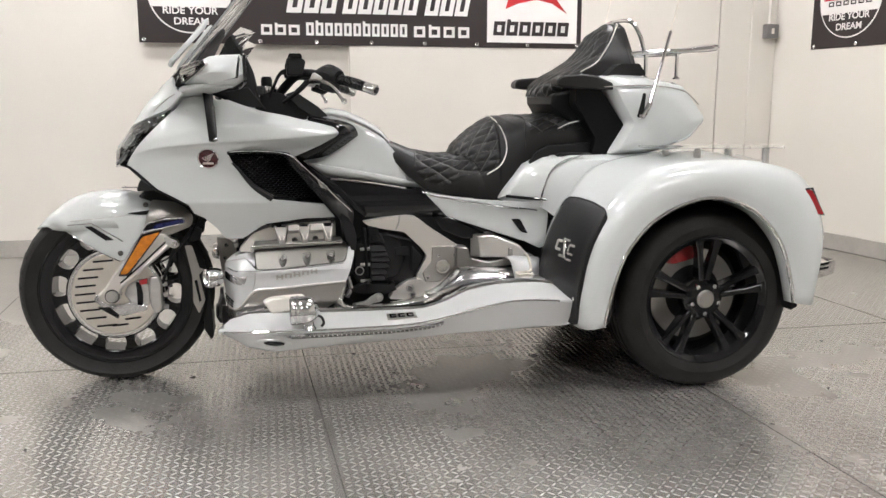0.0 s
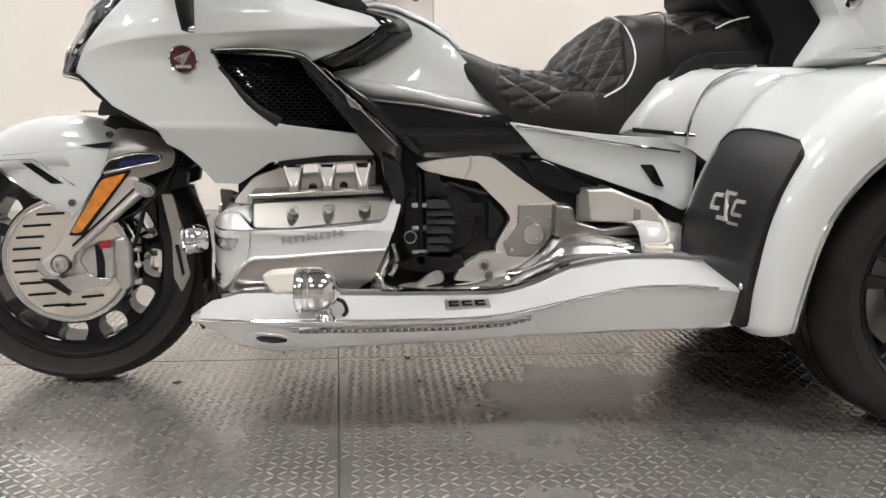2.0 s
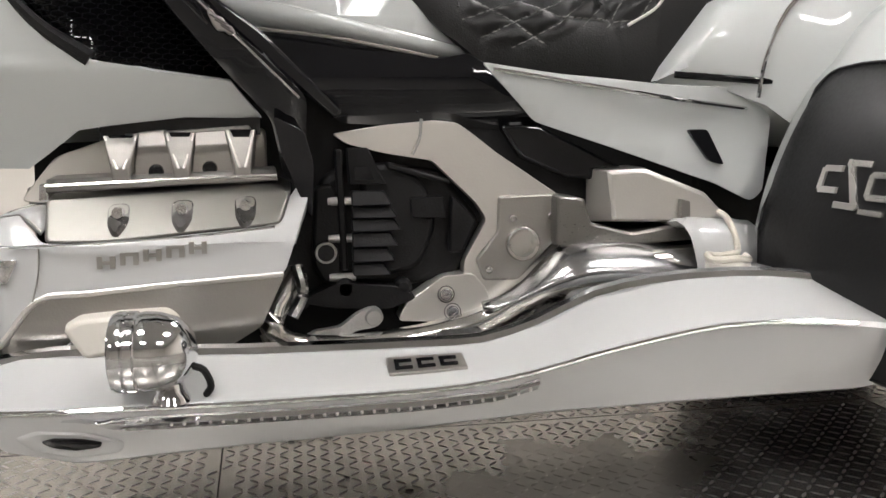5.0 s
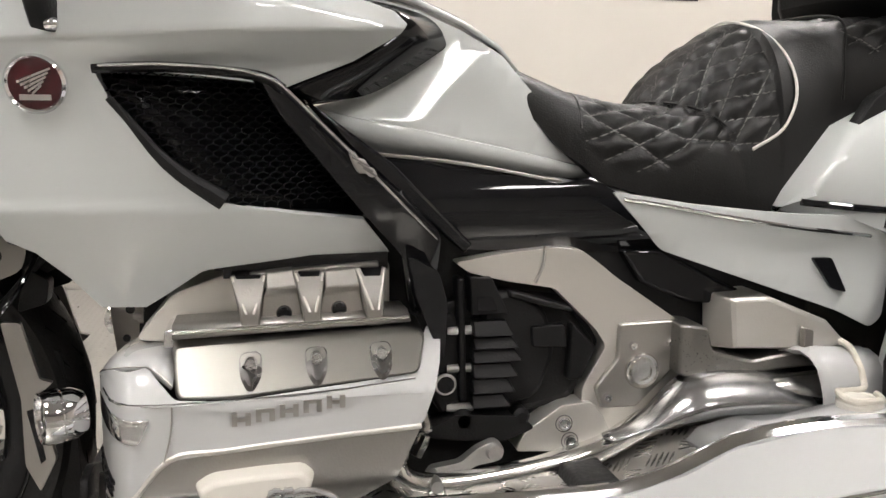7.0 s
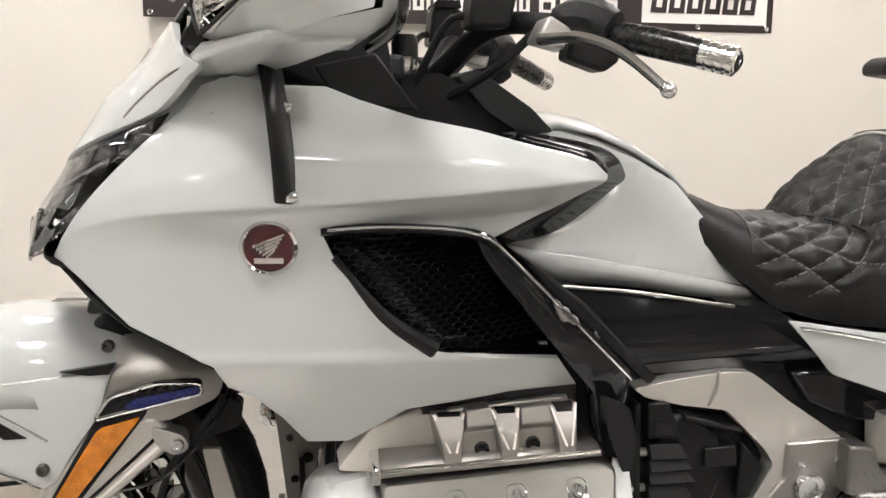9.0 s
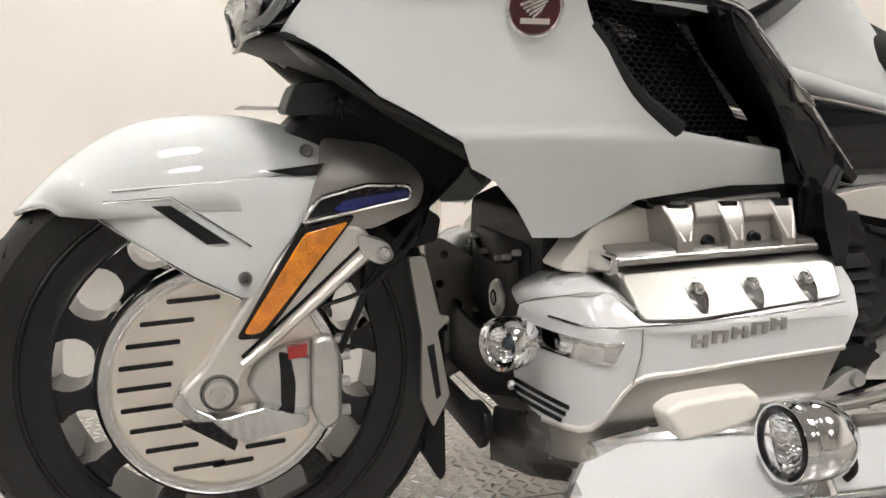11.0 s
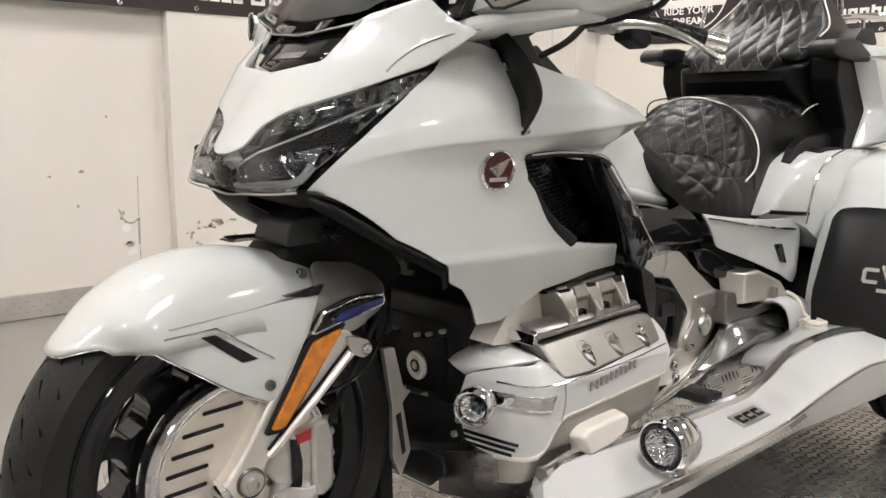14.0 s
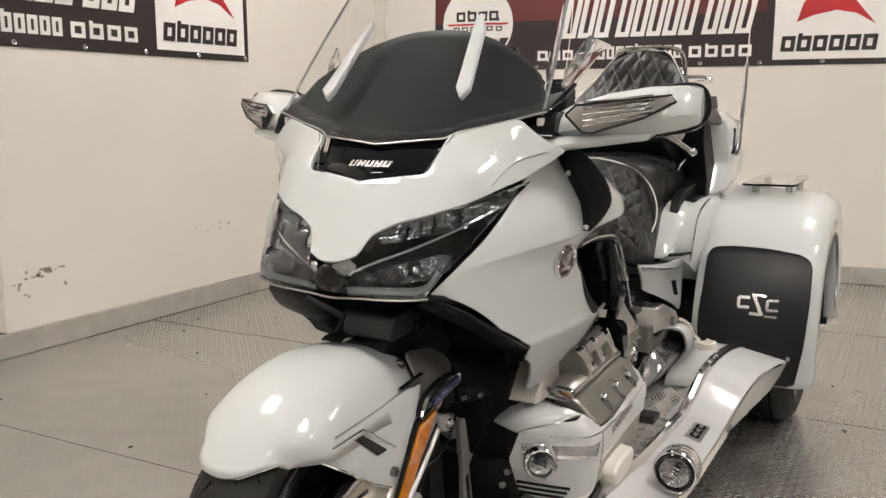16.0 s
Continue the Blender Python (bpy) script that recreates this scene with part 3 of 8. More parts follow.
def shoulders(bm):
    """Swells the built nose on both sides, so that the headlights meet the flanks."""
    for v in bm.verts:
        a = abs(v.co.y - YC)
        k = 0.024 * smoothstep(0.04, 0.13, a) * (1 - smoothstep(0.16, 0.25, a)) * (1 - smoothstep(0.89, 0.95, v.co.z))
        v.co.x -= 0.55 * k
        v.co.y += math.copysign(0.83 * k, v.co.y - YC)
    return bm


def crease_z(x):
    """Height of the sharp line along the flank, from the headlight to the wing's tip."""
    return 0.722 + 0.05 * (1 - math.exp(-max(0.0, x - 0.07) / 0.05)) + 0.06 * max(0.0, x - 0.13)


def ridge_z(x):
    """Height of the softer fold above it."""
    return min(0.785 + 0.245 * (x - 0.131), 0.8385) - 0.15 * max(0.0, x - 0.5)


def flank_y(x, z):
    """The fairing's left flank: widest along a crease, folded in above it, tucked in below."""
    y = -0.325 * (1 - math.exp(-max(0.0, x + 0.004) / 0.108))
    c, r = crease_z(x), ridge_z(x)
    y += (0.03 + 0.025 * smoothstep(0.7, 0.77, z)) * smoothstep(0.5, 0.74, x)
    if z > c:
        y += 0.16 * (min(z, max(r, c)) - c) + max(0.0, z - max(r, c)) * (0.40 + 0.55 * smoothstep(0.3, 0.45, x))
    else:
        d = c - z
        y += 0.020 * smoothstep(-0.02, 0.04, d) * smoothstep(0.06, 0.3, x) + 0.13 * d * smoothstep(0.05, 0.3, x) + 0.72 * min(d, 0.036) * smoothstep(0.35, 0.48, x) * smoothstep(0.70, 0.745, z)
    if z < 0.62:
        y += (0.62 - z) * 0.42 - 0.008 * smoothstep(0.62, 0.605, z)
    return y


def fair_y(x, z):
    """The flank with its folds slightly rounded."""
    return sum(w * flank_y(x + a, z + b) for a, b, w in ((0, 0, 0.3), (0.004, 0, 0.15), (-0.004, 0, 0.15), (0, 0.002, 0.2), (0, -0.002, 0.2)))


# wheels -----------------------------------------------------------------
def front_wheel():
    c = (0.006, YC, 0.303)
    rim = lathe([(0.198, -0.045), (0.205, -0.05), (0.232, -0.052), (0.24, -0.046), (0.24, 0.046), (0.232, 0.052), (0.205, 0.05), (0.198, 0.045)], c, "y", 64, True)
    w = part("front_wheel", rim, BLACK, TRIKE, "gloss black front wheel with polished edge")
    prof = []
    for i in range(17):
        a = -1.25 + 2.5 * i / 16
        prof.append((0.236 + 0.067 * math.cos(a) ** 0.7 if abs(a) < 1.57 else 0.236, 0.066 * math.sin(a) / math.sin(1.25) * (1.0 if i not in (0, 16) else 0.86)))
    prof = [(0.232, -0.05)] + prof + [(0.232, 0.05)]
    part("tyre", lathe(prof, c, "y", 80), RUBBER, w, "worn black tyre")
    bm = bmesh.new()
    for i in range(72):  # tread sipes as raised curved ribs, coloured dark like a groove's shade
        a = 2 * math.pi * i / 36
        s = 1 if i < 36 else -1
        pts = []
        for k in range(4):
            b = a + 0.07 * k + (0.08 if s < 0 else 0)
            y = s * (0.012 + 0.013 * k)
            r = 0.3035 - 0.34 * abs(y) ** 1.6 * 6.0
            pts.append(Vector((c[0] + r * math.cos(b), c[1] + y, c[2] + r * math.sin(b))))
        add(bm, tube(pts, 0.0024, 4, 0))
    part("tread_grooves", bm, GROOVE_SHADE, w, kind="stuff")
    part("rim_lip", lathe([(0.2365, -0.0535), (0.238, -0.0542), (0.2395, -0.052), (0.238, -0.051)], c, "y", 72, True), BLACK, w)
    for i in range(12):
        a = 2 * math.pi * (i + 0.3) / 12
        bm = bmesh.new()
        d, q = Vector((math.cos(a), 0, math.sin(a))), Vector((-math.sin(a), 0, math.cos(a)))
        rings = []
        for r in (0.05, 0.1, 0.14, 0.150, 0.153, 0.158, 0.166, 0.177, 0.188, 0.196, 0.201, 0.204, 0.207):
            gap = 0.72 * math.sqrt(max(0.0, 1 - ((r - 0.177) / 0.0275) ** 2)) ** 0.7 if abs(r - 0.177) < 0.0275 else 0.0
            hw, hy = math.pi * r / 12 * (1 - gap) * 0.998, 0.027 + 0.008 * smoothstep(0.17, 0.205, r)
            p = Vector(c) + d * r
            rings.append([p + q * hw + Vector((0, -hy, 0)), p + q * hw + Vector((0, hy, 0)), p - q * hw + Vector((0, hy, 0)), p - q * hw + Vector((0, -hy, 0))])
        part("spoke", loft(rings), BLACK, w, angle=50)
    part("hub", lathe([(0.0, -0.05), (0.05, -0.05), (0.055, -0.03), (0.055, 0.03), (0.05, 0.05), (0.0, 0.05)], c, "y", 32), BLACK, w)
    for s in (-1, 1):
        y = YC + s * 0.083
        dish = lathe([(0.02, s * 0.0), (0.128, s * 0.0), (0.131, s * -0.003)], (c[0], y, c[2]), "y", 64)
        cov = part("disc_cover", dish, STEEL, w, "bright slotted brake disc cover", solid=0.0)
        part("cover_rim", lathe([(0.13, -s * 0.003), (0.132, s * 0.002), (0.137, s * 0.004), (0.143, s * 0.003), (0.148, -s * 0.003), (0.15, -s * 0.01), (0.149, -s * 0.03), (0.143, -s * 0.03)], (c[0], y, c[2]), "y", 64), CHROME, w, "chrome bezel")
        part("brake_disc", lathe([(0.06, -s * 0.028), (0.142, -s * 0.028), (0.142, -s * 0.036), (0.06, -s * 0.036)], (c[0], y, c[2]), "y", 64, True), SILVER_D, w, "steel brake disc")
        if s < 0:
            for i in range(9):  # dark slots in the cover, one above another
                z = c[2] + 0.105 - 0.0262 * i
                half = math.sqrt(max(0, 0.122 ** 2 - (z - c[2]) ** 2))
                for x0, x1 in ((c[0] - half, c[0] - half + 0.062), ):
                    sl = prism(fillet([(x0, z - 0.004), (x1, z - 0.0005), (x1, z + 0.0055), (x0, z + 0.002)], 0.003), y - 0.0015, y + 0.001)
                    part("slot", sl, BLACK, w)
            for z, x0 in ((c[2] - 0.105, -0.01), (c[2] - 0.085, 0.03)):
                part("slot", prism(fillet([(x0, z - 0.004), (x0 + 0.05, z), (x0 + 0.05, z + 0.006), (x0, z + 0.002)], 0.003), y - 0.0015, y + 0.001), BLACK, w)
    return w


front_wheel()


def rear_wheel(side):
    yo = YC + side * 0.495  # outer face
    c = (1.84, yo, 0.292)
    s = side
    prof = [(0.205, 0), (0.212, s * 0.004), (0.235, s * 0.012), (0.262, s * 0.004), (0.28, -s * 0.012), (0.288, -s * 0.032), (0.291, -s * 0.1), (0.288, -s * 0.165), (0.28, -s * 0.185), (0.235, -s * 0.2), (0.205, -s * 0.19)]
    w = part("rear_wheel", lathe(prof, c, "y", 72), RUBBER, TRIKE, "wide low-profile black rear tyre on a black alloy wheel")
    bm = bmesh.new()
    for k in range(4):  # circumferential grooves as raised rings, their shade put in as black
        y = -s * (0.05 + 0.033 * k)
        add(bm, lathe([(0.2915, y - 0.004), (0.2922, y), (0.2915, y + 0.004)], c, "y", 60))
    part("groove", bm, BLACK, w)
    part("rim", lathe([(0.17, -s * 0.12), (0.185, -s * 0.015), (0.198, -s * 0.002), (0.207, s * 0.003), (0.211, -s * 0.002), (0.207, -s * 0.01)], c, "y", 72), BLACK, w, "gloss black alloy rim")
    part("rim_edge", lathe([(0.2, s * 0.0005), (0.2025, s * 0.003), (0.205, s * 0.0022)], c, "y", 72), BLACK, w)
    part("dish", lathe([(0.0, -s * 0.07), (0.19, -s * 0.13), (0.19, -s * 0.15), (0.0, -s * 0.15)], c, "y", 48), MATTE, w)
    for i in range(5):
        for off in (-0.2, 0.2):
            a = 2 * math.pi * i / 5 + math.pi / 2 + off
            d, q = Vector((math.cos(a), 0, math.sin(a))), Vector((-math.sin(a), 0, math.cos(a)))
            rings = []
            for r, hw, y0, y1 in ((0.03, 0.012, -0.03, -0.075), (0.085, 0.012, -0.02, -0.06), (0.15, 0.0125, -0.012, -0.04), (0.192, 0.018, -0.006, -0.03), (0.205, 0.028, -0.008, -0.03)):
                p = Vector(c) + d * r + q * (-off * 0.16 * r)
                rings.append([p + q * hw + Vector((0, s * y1, 0)), p + q * hw * 0.8 + Vector((0, s * y0, 0)), p - q * hw * 0.8 + Vector((0, s * y0, 0)), p - q * hw + Vector((0, s * y1, 0))])
            part("spoke", loft(rings), BLACK, w, bevel=0.004)
    part("hub", lathe([(0, s * 0.0), (0.05, -s * 0.004), (0.066, -s * 0.018), (0.066, -s * 0.06)], (c[0], yo - s * 0.012, c[2]), "y", 32), BLACK, w)
    part("centre_cap", lathe([(0, s * 0.005), (0.024, s * 0.003), (0.029, -s * 0.002), (0.029, -s * 0.02)], (c[0], yo - s * 0.01, c[2]), "y", 28), SILVER_D, w, "silver centre cap")
    for i in range(5):
        a = 2 * math.pi * (i + 0.5) / 5 + math.pi / 2
        part("wheel_nut", lathe([(0, s * 0.006), (0.007, s * 0.005), (0.009, -s * 0.004)], (c[0] + 0.048 * math.cos(a), yo - s * 0.016, c[2] + 0.048 * math.sin(a)), "y", 8), CHROME, w)
    if side < 0:
        cal = part("brake_caliper", prism(fillet([(1.70, 0.405), (1.72, 0.44), (1.79, 0.455), (1.835, 0.45), (1.835, 0.415), (1.76, 0.395)], 0.012), yo + 0.075, yo + 0.12), RED_CAL, w, "red painted brake caliper", bevel=0.005)
        part("brake_disc", lathe([(0.05, 0.1), (0.15, 0.1), (0.15, 0.11), (0.05, 0.11)], c, "y", 48, True), SILVER_D, w)
    return w


for sd in (-1, 1):
    rear_wheel(sd)


# front mudguard and fork --------------------------------------------------
def mudguard():
    c = Vector((0.0, YC, 0.303))
    rings = []
    n = 30
    for i in range(n + 1):
        t = i / n
        a = radians(138 - 75 * t)
        R = 0.303 + 0.017 * smoothstep(0, 0.45, t)
        hw = 0.07 + 0.038 * smoothstep(0, 0.22, t) - 0.01 * smoothstep(0.7, 1.0, t)
        drop = min(0.105, R - 0.208 / math.sin(a - 0.16 * (1 - t) ** 3))
        ring = []
        for k in range(21):
            th = (-1 + 2 * k / 20) * math.pi / 2
            v = math.copysign(abs(math.sin(th)) ** 0.8, th)
            r = R - drop * (1 - abs(math.cos(th)) ** 0.8)
            aa = a - 0.16 * (abs(v) ** 2.5) * (1 - t) ** 3
            ring.append((c.x + r * math.cos(aa), c.y + v * hw, c.z + r * math.sin(aa)))
        rings.append(ring)
    g = part("front_mudguard", loft(rings, False, False), PAINT, TRIKE, "pearl white front mudguard", solid=0.004, angle=60)
    side = fillet([(-0.132, 0.514), (-0.122, 0.53), (-0.108, 0.539), (0.01, 0.55), (0.121, 0.56), (0.103, 0.503), (0.067, 0.451), (0.046, 0.416), (0.034, 0.412), (-0.022, 0.44), (-0.081, 0.48), (-0.115, 0.503)], 0.006)
    a, b = both("side_skirt", sheet(side, lambda x, z: -0.123 + 0.4 * max(0, -x - 0.075), 0.03), PAINT, g, solid=0.004, bevel=0.0015)
    slot = [(-0.067, 0.524), (-0.046, 0.5245), (0.018, 0.479), (-0.008, 0.4785)]
    both("slot", prism(slot, -0.1245, -0.119), BLACK, g, "dark slot")
    bm = tube([(-0.117, -0.122, 0.529), (-0.045, -0.124, 0.533), (0.042, -0.124, 0.474)], 0.0016, 6, 0)
    both("edge_line", bm, CHROME, g)
    both("edge_line", tube([(-0.108, -0.121, 0.541), (0.01, -0.121, 0.55), (0.121, -0.119, 0.56)], 0.0014, 6, 0), SILVER_D, g)
    both("edge_line", tube([(-0.13, -0.103, 0.512), (-0.115, -0.109, 0.502), (-0.081, -0.1225, 0.479), (-0.022, -0.125, 0.439), (0.03, -0.125, 0.412)], 0.0016, 6, 2), CHROME, g)
    both("notch", prism([(0.06, 0.5625), (0.128, 0.571), (0.119, 0.557), (0.095, 0.5565)], -0.1255, -0.117), BLACK, g, "dark wedge under the bolt")
    both("bolt", bolt(0.112, -0.09, 0.584, 0.008), DISH, g)
    both("bolt", bolt(0.034, -0.126, 0.437, 0.008), DISH, g)
    part("top_cap", prism([(0.03, 0.632), (0.1, 0.632), (0.095, 0.636), (0.04, 0.637)], YC - 0.02, YC + 0.02), CHROME, g)
    edge = []
    for i in range(13):
        t = -1 + 2 * i / 12
        edge.append(rings[0][int(round((t + 1) * 10))])
    part("front_lip", tube(edge, 0.0022, 6, 3), CHROME, g)


mudguard()


def fork(side):
    f = lambda bm: bm if side < 0 else flipped(bm)
    leg = fillet([(0.098, 0.497), (0.174, 0.497), (0.197, 0.462), (0.09, 0.372), (0.026, 0.318), (0.022, 0.28), (-0.028, 0.268), (-0.05, 0.28), (-0.045, 0.303), (-0.02, 0.325), (0.034, 0.409), (0.068, 0.453)], 0.01)
    g = part("fork_leg", f(prism(leg, -0.122, -0.085)), SILVER, TRIKE, "satin silver fork leg", bevel=0.006, seg=3)
    shroud = fillet([(0.129, 0.601), (0.2, 0.592), (0.24, 0.57), (0.258, 0.545), (0.25, 0.514), (0.185, 0.49), (0.1, 0.497), (0.122, 0.56)], 0.012)
    part("shroud", f(sheet(shroud, lambda x, z: -0.120 + 0.7 * max(0, z - 0.555) + 0.25 * max(0, x - 0.19), 0.02)), SILVER_D, g, "satin silver fork shroud", solid=0.006, bevel=0.002)
    amber = [(0.103, 0.489), (0.157, 0.503), (0.051, 0.371), (0.029, 0.371)]
    part("reflector_frame", f(prism(fillet([(0.098, 0.494), (0.165, 0.509), (0.054, 0.364), (0.022, 0.364)], 0.006), -0.129, -0.12)), MATTE, g)
    part("amber_reflector", f(prism(fillet(amber, 0.008), -0.134, -0.124)), AMBER, g, "amber side reflector", bevel=0.002)
    blue = fillet([(0.1, 0.502), (0.121, 0.531), (0.178, 0.546), (0.23, 0.544), (0.232, 0.53), (0.141, 0.511)], 0.006)
    orn = part("trim_piece", f(prism(blue, -0.134, -0.115, 0.03)), BLACK, g, "gloss black trim with a blue insert and chrome rim", bevel=0.002)
    part("trim_rim", f(tube([(x, -0.134, z) for x, z in blue + blue[:1]], 0.0028, 6, 0)), CHROME, orn, "chrome rim")
    for k in range(5):
        part("louvre", f(tube([(0.15 + 0.014 * k, -0.136, 0.533 + 0.002 * k), (0.158 + 0.014 * k, -0.136, 0.54 + 0.0012 * k)], 0.0014, 5, 0)), SATIN_B, orn)
    part("insert", f(prism([(0.137, 0.518), (0.15, 0.528), (0.226, 0.54), (0.228, 0.533), (0.145, 0.514)], -0.1375, -0.134)), BLUE, orn, "dark blue insert")
    part("insert", f(prism([(0.128, 0.522), (0.15, 0.535), (0.222, 0.5435), (0.2, 0.5365), (0.14, 0.524)], -0.137, -0.134)), BLACK, orn)
    part("lug", f(prism(fillet([(0.165, 0.487), (0.205, 0.475), (0.214, 0.455), (0.195, 0.446), (0.172, 0.46)], 0.008), -0.13, -0.1)), CAST, g, bevel=0.004)
    part("bolt", f(bolt(0.198, -0.132, 0.462, 0.009)), CHROME, g)
    part("axle_nut", f(lathe([(0, -0.007), (0.006, -0.007), (0.0065, -0.012), (0.011, -0.012), (0.0115, -0.006), (0.0165, -0.006), (0.019, 0), (0.019, 0.02)], (0.0, -0.124, 0.299), "y", 28)), CAST, g)
    part("rail", f(tube([(0.03, -0.12, 0.33), (0.1, -0.122, 0.39), (0.188, -0.12, 0.466)], 0.007, 8, 3)), SILVER, g)
    part("axle_ring", f(lathe([(0.019, -0.002), (0.0215, -0.003), (0.023, 0.004)], (0.0, -0.124, 0.299), "y", 32)), DISH, g)
    part("groove", f(tube([(0.028, -0.1235, 0.341), (0.1, -0.1235, 0.404), (0.176, -0.1235, 0.474)], 0.0026, 6, 3)), BLACK, g)
    part("bracket_end", f(prism([(-0.043, 0.268), (-0.008, 0.267), (0.02, 0.24), (0.016, 0.229)], -0.1345, -0.12)), BLACK, g)
    arm = fillet([(-0.055, 0.292), (-0.043, 0.31), (-0.03, 0.285), (0.0, 0.268), (0.055, 0.279), (0.085, 0.268), (0.106, 0.268), (0.104, 0.252), (0.03, 0.236), (-0.03, 0.268)], 0.006)
    part("axle_bracket", f(prism(arm, -0.132, -0.1)), CHROME, g, "chrome axle bracket", bevel=0.004)
    cal = part("caliper", f(prism(fillet([(0.112, 0.355), (0.14, 0.358), (0.15, 0.33), (0.15, 0.245), (0.125, 0.232), (0.112, 0.26)], 0.01), -0.112, -0.05)), CAST, g, "cast grey brake caliper", bevel=0.006)
    part("caliper_body", f(prism(fillet([(0.033, 0.301), (0.045, 0.33), (0.085, 0.35), (0.112, 0.33), (0.112, 0.262), (0.06, 0.262), (0.04, 0.29)], 0.01), -0.11, -0.06)), CAST, cal, bevel=0.006)
    part("pad_pin", f(prism([(0.084, 0.331), (0.106, 0.334), (0.107, 0.35), (0.082, 0.346)], -0.114, -0.1)), RED_CAL, cal, "small red tab")
    part("window", f(prism(fillet([(0.0735, 0.271), (0.09, 0.264), (0.092, 0.301), (0.0855, 0.338), (0.0715, 0.342), (0.0735, 0.316)], 0.005), -0.1135, -0.1)), BLACK, cal)
    for z in (0.345, 0.325, 0.29, 0.25):
        part("bolt", f(lathe([(0, 0.012), (0.007, 0.012), (0.008, 0), (0.008, -0.02)], (0.152, -0.085, z), "x", 10)), CAST, cal)
    part("brake_hose", f(tube([(0.15, -0.09, 0.33), (0.17, -0.1, 0.38), (0.19, -0.11, 0.43), (0.24, -0.1, 0.49), (0.29, -0.08, 0.55)], 0.005, 8)), MATTE, g)
    part("cable", f(tube([(0.115, -0.1, 0.39), (0.18, -0.13, 0.42), (0.24, -0.125, 0.48), (0.27, -0.1, 0.54)], 0.003, 6)), BLACK, g)
    part("clip", f(prism(fillet([(0.24, 0.46), (0.275, 0.47), (0.28, 0.5), (0.25, 0.52)], 0.006), -0.1, -0.07)), MATTE, g, bevel=0.003)
    return g


for sd in (-1, 1):
    fork(sd)


def fork_crown():
    g = part("fork_yoke", prism(fillet([(0.08, 0.60), (0.14, 0.66), (0.26, 0.66), (0.33, 0.56), (0.27, 0.5), (0.16, 0.53)], 0.015), YC - 0.055, YC + 0.055), MATTE, TRIKE, "matte black fork yoke", bevel=0.012)
    part("emblem_pod", prism(fillet([(0.085, 0.625), (0.1, 0.665), (0.17, 0.67), (0.18, 0.63)], 0.012), YC - 0.075, YC + 0.02), GREY_DASH, g, bevel=0.01)
    fan = part("fan", lathe([(0, -0.008), (0.007, -0.007), (0.009, 0.006)], (0.155, -0.1, 0.645), "y", 14), BLACK, g, "small black fan")
    for k in range(8):
        a = 2 * math.pi * k / 8
        part("blade", prism([(0.155 + 0.008 * math.cos(a - 0.5), 0.645 + 0.008 * math.sin(a - 0.5)), (0.155 + 0.025 * math.cos(a), 0.645 + 0.025 * math.sin(a)), (0.155 + 0.022 * math.cos(a + 0.35), 0.645 + 0.022 * math.sin(a + 0.35))], -0.105, -0.1), SATIN_B, fan)


fork_crown()


